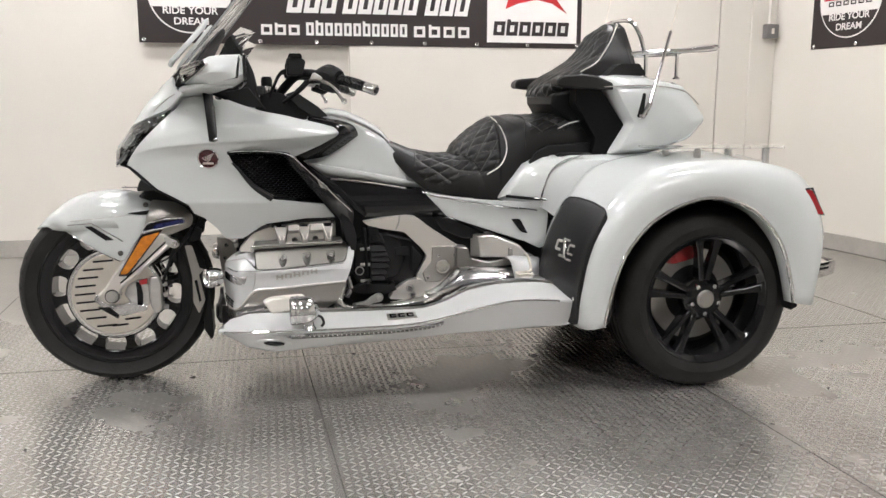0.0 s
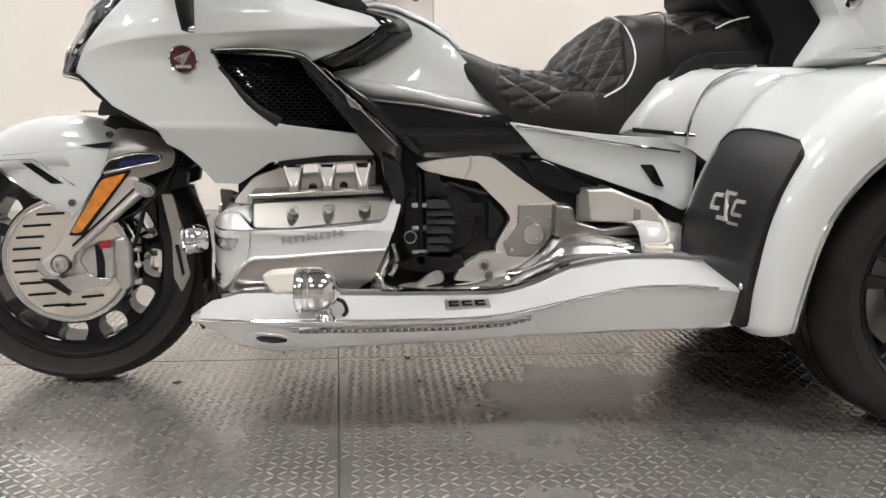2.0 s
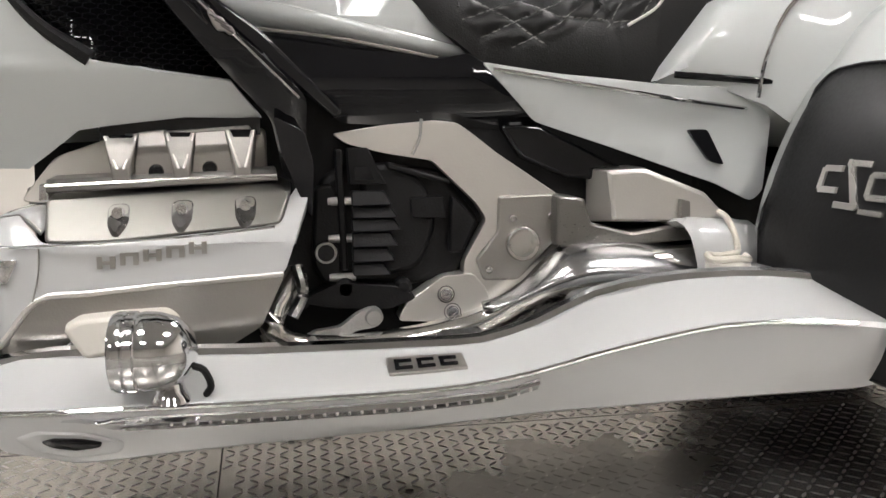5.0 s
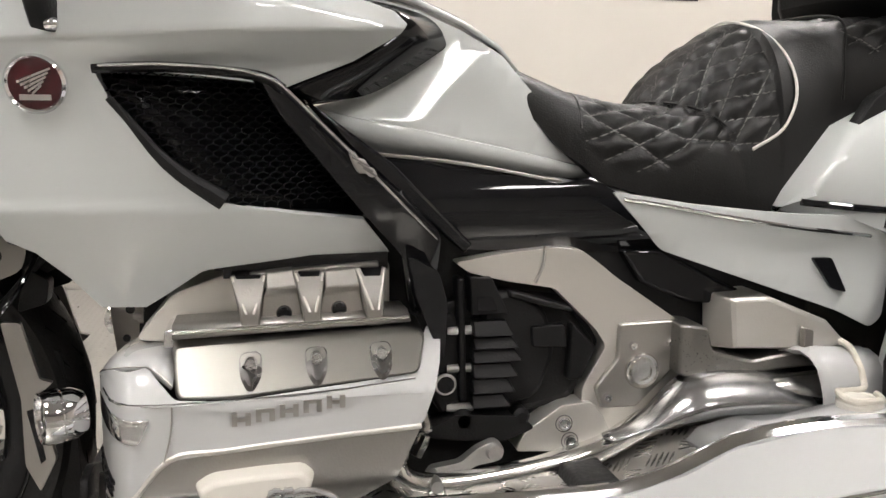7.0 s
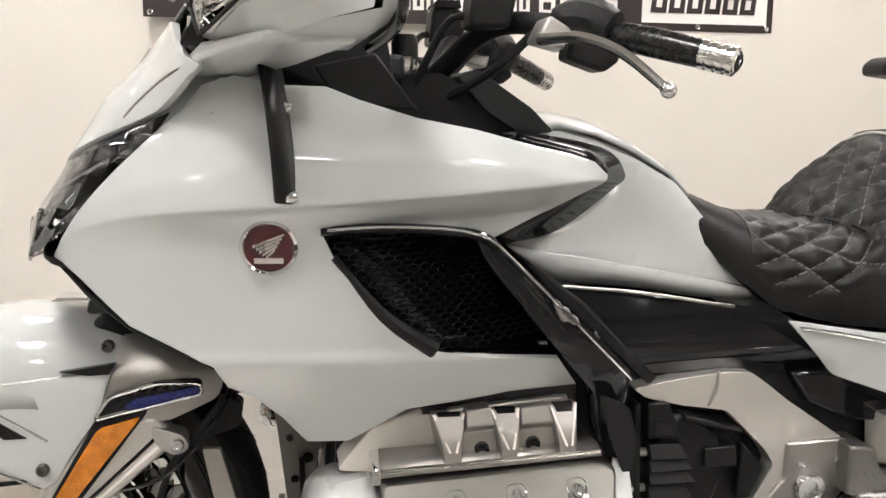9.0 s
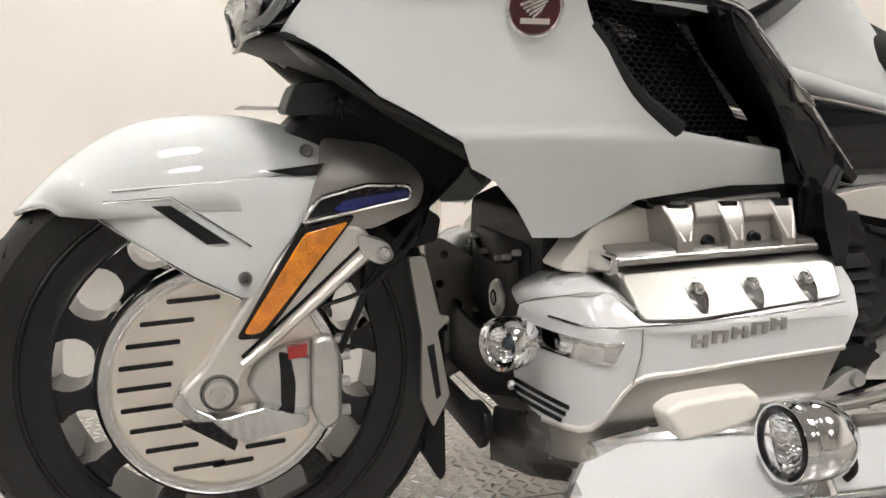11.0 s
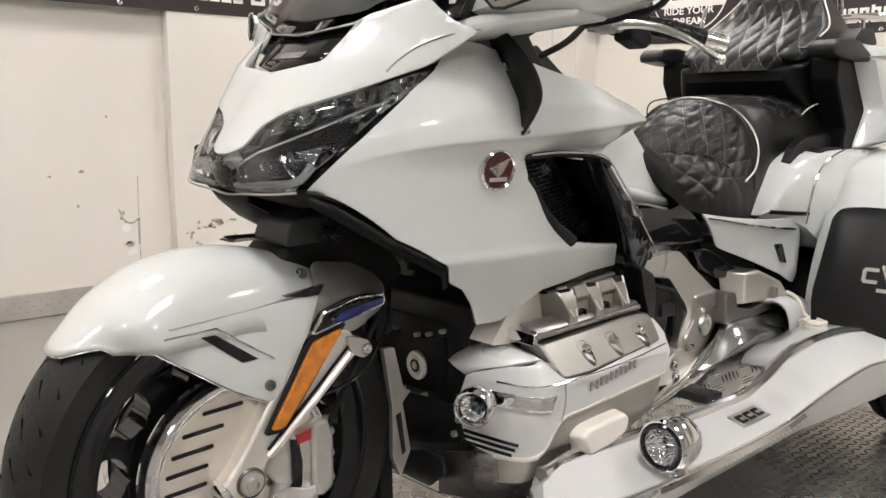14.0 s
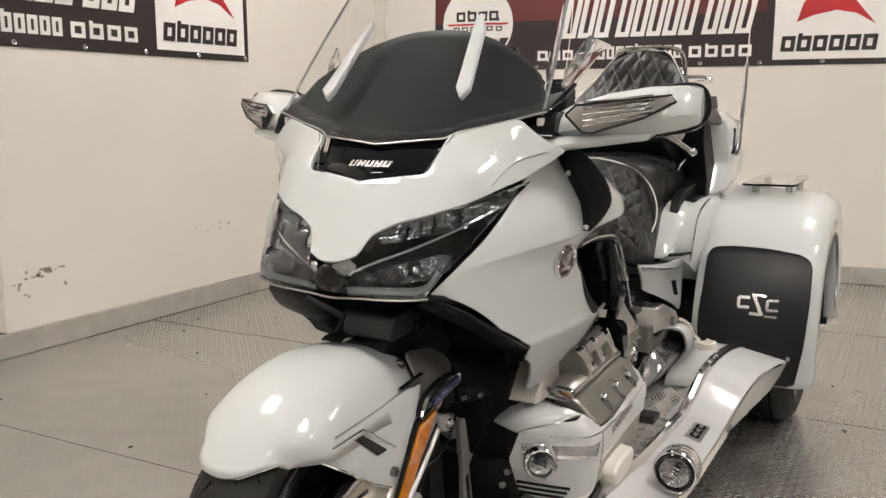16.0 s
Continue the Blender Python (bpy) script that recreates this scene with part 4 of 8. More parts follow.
# fairing ------------------------------------------------------------------
def fairing():
    root = part("front_cowl", shoulders(sheet(fillet([(YC - 0.018, 0.762), (YC - 0.045, 0.772), (YC - 0.055, 0.802), (YC - 0.085, 0.822), (YC - 0.17, 0.852), (YC - 0.245, 0.884), (YC - 0.285, 0.915), (YC - 0.30, 0.93), (YC - 0.272, 0.945), (YC - 0.232, 0.979), (YC - 0.128, 0.953), (YC - 0.1, 0.893), (YC, 0.88),
                                            (YC + 0.1, 0.893), (YC + 0.128, 0.953), (YC + 0.232, 0.979), (YC + 0.272, 0.945), (YC + 0.30, 0.93), (YC + 0.285, 0.915), (YC + 0.245, 0.884), (YC + 0.17, 0.852), (YC + 0.085, 0.822), (YC + 0.055, 0.802), (YC + 0.045, 0.772), (YC + 0.018, 0.762)], 0.008, 2),
                                     lambda y, z: front_x(y, z) - 0.004, 0.012, "yz")), PAINT, TRIKE, "pearl white front cowl", solid=0.008, bevel=0.002, angle=50)
    plate = sheet(fillet([(YC - 0.125, 0.952), (YC - 0.098, 0.896), (YC, 0.883), (YC + 0.098, 0.896), (YC + 0.125, 0.952), (YC, 0.936)], 0.006), lambda y, z: front_x(y, z) - 0.003 + 0.34 * max(0.0, z - 0.883), 0.02, "yz")
    pl = part("nose_panel", plate, BLACK, root, "gloss black nose panel", solid=0.006)
    for k in range(5):
        y = YC + 0.04 - 0.0165 * k
        bm = bmesh.new()
        for a, b, z0, z1 in ((0, 0.0035, 0, 0.009), (0.009, 0.0125, 0, 0.009), (0.003, 0.0095, 0.0035 if k % 2 else 0.0, 0.0058 if k % 2 else 0.002)):
            q = prism([(0, 0.902 + z0), (1, 0.902 + z0), (1, 0.902 + z1), (0, 0.902 + z1)], 0, 1)
            for v in q.verts:
                yy = y - (a if v.co.x < 0.5 else b) + 0.25 * (0.902 - v.co.z)
                v.co = Vector((front_x(yy, v.co.z) + 0.34 * (v.co.z - 0.883) - (0.0055 if v.co.y < 0.5 else 0.002), yy, v.co.z))
            add(bm, q)
        part("maker_mark", bm, SILVER_D, pl, "grey mark")
    line = [(YC - 0.135, 0.955), (YC - 0.104, 0.892), (YC, 0.879), (YC + 0.104, 0.892), (YC + 0.135, 0.955)]
    part("trim_line", tube([(front_x(y, z) - 0.004, y, z) for y, z in line], 0.0014, 6, 0), CHROME, root, "thin bright trim")
    low = [(YC - 0.27, 0.99), (YC - 0.2, 0.972), (YC - 0.138, 0.958), (YC - 0.118, 0.948), (YC, 0.937), (YC + 0.118, 0.948), (YC + 0.138, 0.958), (YC + 0.2, 0.972), (YC + 0.27, 0.99)]
    part("screen_gasket", tube([(front_x(y, z) + 0.001, y, z) for y, z in low], 0.0016, 6, 0), SILVER_D, root, "thin bright line along the screen foot")
    part("screen_base", loft([[(front_x(y, z) + 0.003, y, z - 0.002) for y, z in low], [(front_x(y, z) + 0.03, y, z + 0.014) for y, z in low], [(front_x(y, z) + 0.07, y, z + 0.03) for y, z in low]], False, False), GREY_DASH, root, "matte dark strip under the screen", solid=0.003)
    part("chin_lens", sheet([(YC - 0.034, 0.737), (YC, 0.76), (YC + 0.034, 0.737), (YC + 0.02, 0.716), (YC, 0.712), (YC - 0.02, 0.716)], lambda y, z: front_x(y, z) - 0.002, 0.012, "yz"), BLACK, root, "gloss black centre piece between the headlights", solid=0.003)
    for s in (-1, 1):
        f = lambda bm: bm if s < 0 else flipped(bm)
        sm = [(YC - 0.2, 0.876), (YC - 0.212, 0.893), (YC - 0.236, 0.913), (YC - 0.268, 0.925), (YC - 0.3, 0.932)]
        part("cowl_seam", f(shoulders(tube([(front_x(y, z) - 0.004, y, z) for y, z in sm], 0.0016, 6, 4))), SILVER_D, root)
    # headlights
    hl = [(YC - 0.006, 0.758), (YC - 0.044, 0.77), (YC - 0.055, 0.80), (YC - 0.085, 0.819), (YC - 0.17, 0.849), (YC - 0.256, 0.882), (YC - 0.246, 0.868), (YC - 0.2, 0.812), (YC - 0.153, 0.741), (YC - 0.142, 0.717), (YC - 0.09, 0.712), (YC - 0.03, 0.71), (YC - 0.006, 0.735)]
    for s in (-1, 1):
        f = lambda bm: shoulders(bm) if s < 0 else flipped(shoulders(bm))
        deep = lambda y, z, d: front_x(y, z) + d * math.sqrt(1 + (5.3 * (y - YC)) ** 2)
        back = part("headlight", f(sheet(hl, lambda y, z: deep(y, z, 0.026), 0.02, "yz")), BLACK, TRIKE, "dark headlight with clear lens and lamp elements", solid=0.004)
        part("lens", f(sheet(hl, lambda y, z: front_x(y, z) - 0.001, 0.02, "yz")), SMOKE, back, "clear headlight lens", solid=0.003)
        for k in range(5):
            t = k / 4
            y, z = YC - 0.082 - 0.125 * t, 0.801 + 0.05 * t
            cell = [[(deep(y + a, z + b, 0.007), y + a, z + b) for a, b in ((0.012, -0.013), (0.01, 0.012), (-0.013, 0.016), (-0.011, -0.009))],
                    [(deep(y, z, 0.022) + 0.004, y + a, z + b) for a, b in ((0.005, -0.003), (0.004, 0.006), (-0.005, 0.006), (-0.004, -0.002))]]
            c = part("lamp_element", f(loft(cell, True, False)), FACET, back, "faceted chrome lamp element", solid=0.001, angle=20)
            part("bulb", f(ball((deep(y, z, 0.016), y, z + 0.001), 0.005, n=10)), LENS, c)
            part("cell_wall", f(tube([(deep(y + a, z + b, 0.008), y + a, z + b) for a, b in ((-0.0125, 0.016), (-0.0135, 0.0), (-0.0145, -0.014))], 0.0014, 5, 3)), BLACK, back)
        row = [(YC - 0.062, 0.788), (YC - 0.07, 0.812), (YC - 0.17, 0.846), (YC - 0.238, 0.87), (YC - 0.228, 0.852), (YC - 0.16, 0.81)]
        part("reflector", f(sheet(row, lambda y, z: deep(y, z, 0.018) + 0.003 * math.sin(y * 260), 0.006, "yz")), FACET, back, "sparkling faceted reflector")
        bowl = fillet([(YC - 0.052, 0.744), (YC - 0.1, 0.762), (YC - 0.145, 0.776), (YC - 0.158, 0.768), (YC - 0.142, 0.742), (YC - 0.1, 0.73), (YC - 0.06, 0.73)], 0.01)
        part("reflector", f(sheet(bowl, lambda y, z: deep(y, z, 0.02) - 5 * (z - 0.75) ** 2, 0.008, "yz")), FACET, back, "sparkling faceted reflector")
        strip = [(YC - 0.02, 0.735), (YC - 0.06, 0.757), (YC - 0.11, 0.784), (YC - 0.165, 0.815), (YC - 0.228, 0.852)]
        part("light_strip", f(tube([(deep(y, z, 0.006), y, z) for y, z in strip], 0.0022, 6, 4)), CHROME, back, "slim silver strip")
        for k in range(3):
            y, z = YC - 0.06 - 0.03 * k, 0.736 + 0.01 * k
            part("reflector", f(lathe([(0.002, 0.012), (0.01, 0.006), (0.0145, -0.006)], (front_x(y, z) + 0.012, y, z), "x", 8)), FACET, back)
            part("bulb", f(ball((front_x(y, z) + 0.012, y, z), 0.006, n=10)), LENS, back)
        tip = sheet([(YC - 0.008, 0.752), (YC - 0.03, 0.762), (YC - 0.045, 0.755), (YC - 0.035, 0.74), (YC - 0.01, 0.737)], lambda y, z: front_x(y, z) + 0.009, 0.01, "yz")
        part("position_light", f(tip), SILVER, back, "silver position light")
        guide = [(YC - 0.03, 0.718), (YC - 0.085, 0.722), (YC - 0.135, 0.727), (YC - 0.15, 0.75)]
        part("guide", f(tube([(front_x(y, z) + 0.006, y, z) for y, z in guide], 0.006, 6, 4)), GUIDE, back)
    chin = [(YC + y, z) for y, z in ((-0.145, 0.714), (-0.09, 0.708), (-0.03, 0.704), (0, 0.702), (0.03, 0.704), (0.09, 0.708), (0.145, 0.714))]
    part("chin_trim", shoulders(tube([(front_x(y, z), y, z) for y, z in chin], 0.0018, 6, 3)), SILVER_D, root)
    # black underside behind the chin
    rings = []
    for t in (0, 0.35, 0.7, 1):
        ring = []
        for k in range(9):
            v = -1 + 2 * k / 8
            y = YC + v * (0.175 + 0.035 * t)
            ring.append((front_x(YC + v * 0.15, 0.712) - 0.016 * abs(v) * (1 - t) + 0.006 + 0.19 * t + 0.02 * v * v, y, 0.71 - 0.075 * t + 0.03 * t * (1 - v * v)))
        rings.append(ring)
    part("under_cowl", loft(rings, False, False), MATTE, TRIKE, "matte black cowl underside", solid=0.006, angle=60)

    # flanks
    out = [(0.075, 0.716), (0.113, 0.77), (0.17, 0.828), (0.236, 0.886), (0.256, 0.911), (0.29, 0.922), (0.315, 0.917), (0.33, 0.912), (0.388, 0.911), (0.424, 0.897), (0.485, 0.878), (0.55, 0.866), (0.62, 0.848), (0.668, 0.838), (0.698, 0.829), (0.711, 0.814), (0.704, 0.803), (0.653, 0.773), (0.577, 0.742), (0.482, 0.752), (0.378, 0.757),
           (0.392, 0.727), (0.448, 0.658), (0.506, 0.615), (0.577, 0.602), (0.663, 0.591), (0.697, 0.547), (0.604, 0.548), (0.513, 0.538), (0.479, 0.533), (0.438, 0.504), (0.411, 0.486), (0.361, 0.487), (0.333, 0.525), (0.301, 0.557), (0.272, 0.572), (0.258, 0.6), (0.169, 0.648)]
    skin = sheet([(x, z - crease_z(x)) for x, z in out], lambda x, z: fair_y(x, z + crease_z(x)), 0.0065, cuts=(-0.0015, 0.0015))  # rows follow the crease
    for v in skin.verts:
        v.co.z += crease_z(v.co.x)
    side = both("fairing_side", skin, PAINT, TRIKE, "pearl white fairing flank", solid=0.006, bevel=0.003, angle=75)
    rim_l = [(0.078, 0.712), (0.12, 0.68), (0.17, 0.646), (0.215, 0.622), (0.258, 0.598), (0.272, 0.572)]
    both("lower_liner", loft([[(x, fair_y(x, z) + 0.004, z + 0.002) for x, z in rim_l], [(x + 0.004, fair_y(x, z) + 0.006, z - 0.004) for x, z in rim_l], [(x + 0.03, fair_y(x, z) + 0.045, z - 0.022) for x, z in rim_l], [(x + 0.06, fair_y(x, z) + 0.075, z + 0.01) for x, z in rim_l]], False, False), SATIN_B, TRIKE, "black liner under the fairing's edge", solid=0.004, angle=60)
    # cheek inside the flank, towards the wheel
    both("cheek", prism([(0.11, 0.69), (0.26, 0.61), (0.30, 0.585), (0.38, 0.545), (0.45, 0.57), (0.45, 0.68), (0.2, 0.74)], -0.19, -0.15), MATTE, TRIKE, "matte black inner cheek")
    # round badge
    for s, par in ((-1, side[0]), (1, side[1])):
        f = lambda bm: bm if s < 0 else flipped(bm)
        lay = Matrix.Translation((0.323, fair_y(0.323, 0.74) - 0.0035, 0.74)) @ pose(0, 0, 0, 9, 0, -7) @ Matrix.Diagonal((0.86, 1, 0.86, 1))
        def laid(bm):
            bm.transform(lay)
            return f(bm)
        b = part("round_badge", laid(lathe([(0, -0.004), (0.03, -0.0035), (0.032, -0.002)], (0, 0, 0), "y", 32)), RED, par, "round deep red badge with a chrome rim")
        part("badge_rim", laid(lathe([(0.0305, -0.0035), (0.033, -0.0062), (0.0362, -0.003), (0.0362, 0.01)], (0, 0, 0), "y", 40)), CHROME, b)
        bm = bmesh.new()
        for k in range(5):
            add(bm, prism([(-0.019 + 0.004 * k, 0.001 - 0.0035 * k), (0.02 - 0.003 * k, 0.017 - 0.005 * k), (0.02 - 0.003 * k, 0.0195 - 0.005 * k), (-0.019 + 0.004 * k, 0.004 - 0.0035 * k)], -0.0062, -0.0032))
        add(bm, prism([(-0.018, -0.019), (0.018, -0.019), (0.018, -0.0125), (-0.018, -0.0125)], -0.0058, -0.0032))
        part("badge_relief", laid(bm), EMBLEM, b)
    # intake
    mesh_y = lambda x, z: -0.272 + 0.5 * max(0.0, x - 0.385 - 0.78 * (0.757 - z))
    inl = both("intake_panel", sheet([(0.38, 0.754), (0.55, 0.75), (0.60, 0.70), (0.69, 0.58), (0.577, 0.6), (0.506, 0.612), (0.392, 0.727)], lambda x, z: mesh_y(x, z) + 0.016, 0.02), BLACK, TRIKE, "black intake behind the fairing", solid=0.01)
    for s, par in ((-1, inl[0]), (1, inl[1])):
        f = lambda bm: bm if s < 0 else flipped(bm)
        bm = bmesh.new()  # honeycomb mesh
        inside = lambda x, z: z < 0.752 and x > 0.385 + (0.727 - z) * 0.9 * (z < 0.727) and x < 0.55 + (0.75 - z) * 0.72 and z > 0.607
        px, pz = 0.0155, 0.0064
        for r in range(24):
            for cidx in range(24):
                x, z = 0.385 + px * cidx + (px / 2 if r % 2 else 0), 0.61 + pz * r
                if not inside(x, z):
                    continue
                hexa = [(x + px * 0.5 * math.cos(math.pi / 6 + k * math.pi / 3), z + pz * 0.62 * math.sin(math.pi / 6 + k * math.pi / 3)) for k in range(6)]
                for k in range(3):
                    (a0, b0), (a1, b1) = hexa[k], hexa[(k + 1) % 6]
                    add(bm, tube([(a0, mesh_y(a0, b0), b0), (a1, mesh_y(a1, b1), b1)], 0.0009, 4, 0))
        part("mesh_grille", f(bm), GRILLE, par, "black honeycomb mesh", kind="stuff")
        part("top_rail", f(tube([(0.378, -0.288, 0.757), (0.46, -0.291, 0.759), (0.545, -0.296, 0.752), (0.572, -0.296, 0.738)], 0.006, 8, 4)), BLACK, par)
        part("rail_edge", f(tube([(0.385, -0.296, 0.759), (0.46, -0.298, 0.7615), (0.55, -0.301, 0.752), (0.60, -0.3, 0.713), (0.745, -0.28, 0.57)], 0.0018, 6, 4)), CHROME, par, "fine bright edge")
        wall = loft([[(0.535, -0.285, 0.752), (0.548, -0.205, 0.748)], [(0.572, -0.292, 0.728), (0.583, -0.2, 0.70)], [(0.63, -0.29, 0.665), (0.64, -0.2, 0.64)], [(0.695, -0.27, 0.59), (0.695, -0.19, 0.582)]], False, False)
        part("inner_wall", f(wall), BLACK, par, "gloss black inner wall", solid=0.008)
        strut = fillet([(0.545, 0.753), (0.575, 0.74), (0.755, 0.572), (0.752, 0.5), (0.738, 0.463), (0.722, 0.475), (0.71, 0.545), (0.66, 0.6), (0.565, 0.715)], 0.012)
        part("strut", f(sheet(strut, lambda x, z: -0.296 + 0.35 * max(0, 0.62 - z) + 0.1 * max(0, x - 0.55), 0.025)), BLACK, par, "gloss black strut", solid=0.02, bevel=0.006)
        part("lower_lip", f(tube([(0.392, -0.284, 0.727), (0.448, -0.28, 0.658), (0.506, -0.276, 0.616)], lambda t: 0.004 + 0.007 * t, 8, 4)), MATTE, par)
        bird = [(0.634, 0.682), (0.645, 0.676), (0.65, 0.667), (0.661, 0.664), (0.665, 0.654), (0.675, 0.65), (0.68, 0.639), (0.669, 0.637), (0.662, 0.643), (0.651, 0.643), (0.644, 0.653), (0.638, 0.667)]
        bird = [(0.657 + (x - 0.657) * 0.72, 0.659 + (z - 0.659) * 0.72) for x, z in bird]
        wo = part("winged_ornament", f(prism(bird, -0.294, -0.28)), SILVER_D, par, "small chrome wing ornament", bevel=0.0015)
        for k in range(3):
            part("feather", f(tube([(0.645 + 0.006 * k, -0.2945, 0.666 - 0.006 * k), (0.664 + 0.004 * k, -0.2945, 0.655 - 0.0055 * k)], 0.0013, 5, 0)), DISH, wo)
        part("leg_shield", f(prism(fillet([(0.712, 0.55), (0.75, 0.53), (0.761, 0.49), (0.757, 0.42), (0.742, 0.45), (0.722, 0.5)], 0.008), -0.27, -0.2)), BLACK, par, bevel=0.006)
        strut2 = [(0.60, 0.728), (0.628, 0.708), (0.70, 0.655), (0.80, 0.555), (0.79, 0.545), (0.76, 0.57), (0.65, 0.672)]
        part("inner_strut", f(prism(strut2, -0.235, -0.16)), BLACK, par, bevel=0.005)
    # black panel between wing and tank
    near = spline([Vector(p) for p in ((0.577, -0.222, 0.742), (0.653, -0.215, 0.775), (0.70, -0.212, 0.803), (0.706, -0.21, 0.815), (0.69, -0.207, 0.831), (0.62, -0.205, 0.849))], 6)
    far = spline([Vector(p) for p in ((0.604, -0.205, 0.724), (0.679, -0.17, 0.741), (0.763, -0.142, 0.792), (0.776, -0.138, 0.807), (0.747, -0.135, 0.834), (0.63, -0.15, 0.856))], 6)
    mid = [a.lerp(b, 0.45) + Vector((0, 0.012, 0)) for a, b in zip(near, far)]
    both("wing_infill", loft([near, mid, far], False, False), BLACK, TRIKE, "gloss black infill panel", solid=0.008, angle=80)
    both("wing_underside", prism([(0.5, 0.75), (0.577, 0.746), (0.66, 0.775), (0.69, 0.8), (0.65, 0.83), (0.45, 0.85)], -0.22, -0.13), MATTE, TRIKE, "black inner face")
    # hood top
    rings = []
    for x, z, hw in ((0.30, 0.90, 0.235), (0.39, 0.898, 0.235), (0.485, 0.872, 0.235), (0.6, 0.84, 0.22), (0.7, 0.815, 0.2)):
        rings.append([(x, YC + v * hw, z - 0.012 + 0.004 * (1 - v * v)) for v in (-1, -0.75, -0.5, 0.5, 0.75, 1)])
    part("hood", loft(rings, False, False), MATTE, TRIKE, "black cockpit floor", solid=0.004)


fairing()


def wind_deflector():
    rings = []
    for t in range(15):
        k = t / 14
        z = 0.79 + 0.148 * k
        w = 0.008 + 0.062 * math.sin(math.pi * (0.04 + 0.82 * k)) ** 0.8
        x = 0.351 - 0.016 * k * k
        y = fair_y(x, z) + 0.008
        rings.append([(x, y, z), (x - 0.008, y - w * 0.55, z), (x - 0.021, y - w * 1.1, z + 0.004)])
    a, b = both("wind_deflector", loft(rings, False, False), SATIN_B, TRIKE, "dark curved wind deflector blade", solid=0.004, angle=60)
    for s, par in ((-1, a), (1, b)):
        f = lambda bm: bm if s < 0 else flipped(bm)
        for z in (0.797, 0.888):
            part("bolt", f(lathe([(0, 0.007), (0.0045, 0.007), (0.0065, 0.004), (0.0065, -0.004), (0.0045, -0.008), (0, -0.008)], (0.347 if z < 0.85 else 0.342, fair_y(0.342, z) - 0.009, z), "x", 14)), CHROME, par)


wind_deflector()


def dash_and_screen():
    def foot(y):
        a = abs(y - YC)
        z = 0.938 + 0.09 * a if a < 0.12 else (0.949 + 0.6 * (a - 0.12) if a < 0.138 else 0.96 + 0.2 * (a - 0.138))
        return front_x(y, z) + 0.006, z
    rings, glass = [], []
    for j in range(13):
        v = j / 12
        ring = []
        for k in range(41):
            u = -1 + 2 * k / 40
            y = YC + u * (0.262 - 0.03 * v)
            x0, z0 = foot(YC + u * 0.262)
            top = 1.132 - 0.088 * abs(u) ** 2.2
            z = z0 + v * (top - z0)
            ring.append((x0 + 0.018 + (z - z0) * (0.95 - 0.1 * u * u), y, z))
        rings.append(ring)
    d = part("dash_cowl", loft(rings, False, False), GREY_DASH, TRIKE, "dark grey dash cowl behind the screen", solid=0.006, angle=60)
    part("dash_back", prism([(0.3, 0.94), (0.40, 0.90), (0.48, 0.90), (0.46, 1.0), (0.42, 1.09), (0.395, 1.11)], YC - 0.15, YC + 0.15), MATTE, d, bevel=0.01)
    for j in range(17):
        v = j / 16
        ring = []
        for k in range(41):
            u = -1 + 2 * k / 40
            y = YC + u * (0.262 - 0.02 * v - 0.03 * v * v)
            x0, z0 = foot(YC + u * 0.262)
            z = z0 + v * (0.43 - 0.10 * abs(u) ** 3)
            ring.append((x0 + (z - z0) * (0.93 - 0.15 * u * u), y, z))
        glass.append(ring)
    g = part("windscreen", loft(glass, False, False), CLEAR, TRIKE, "tall clear curved windscreen", solid=0.004, angle=60)
    for edge in ([r[0] for r in glass], [r[-1] for r in glass], glass[-1]):
        part("screen_edge", tube(edge[::2], 0.0028, 6, 2), GUIDE, g, "pale polished screen edge")
    for s in (-1, 1):
        f = lambda bm: bm if s < 0 else flipped(bm)
        q = bmesh.new()
        pts = [(0.213, -0.160, 1.03), (0.206, -0.146, 1.012), (0.214, -0.134, 1.03), (0.315, -0.119, 1.15), (0.325, -0.126, 1.16), (0.31, -0.137, 1.13)]
        lo = [q.verts.new((x, y, z)) for x, y, z in pts]
        hi = [q.verts.new((x + 0.012, y, z - 0.008)) for x, y, z in pts]
        q.faces.new(lo)
        q.faces.new(hi[::-1])
        for i in range(6):
            q.faces.new((lo[i], lo[(i + 1) % 6], hi[(i + 1) % 6], hi[i]))
        part("screen_vane", f(q), PAINT, TRIKE, "pearl white vane on the screen", bevel=0.004, seg=3)
        # small clear side wing by the mirror
        q = loft([[(0.36, -0.262, 1.03), (0.42, -0.262, 1.035)], [(0.39, -0.275, 1.085), (0.455, -0.295, 1.09)], [(0.43, -0.285, 1.12), (0.47, -0.31, 1.105)]], False, False)
        part("screen_wing", f(q), CLEAR, g, "small clear side wing", solid=0.004)
        part("screen_rail", f(tube([(0.26, -0.262, 0.985), (0.33, -0.272, 1.01), (0.4, -0.268, 1.035)], 0.005, 8)), BLACK, g)


dash_and_screen()


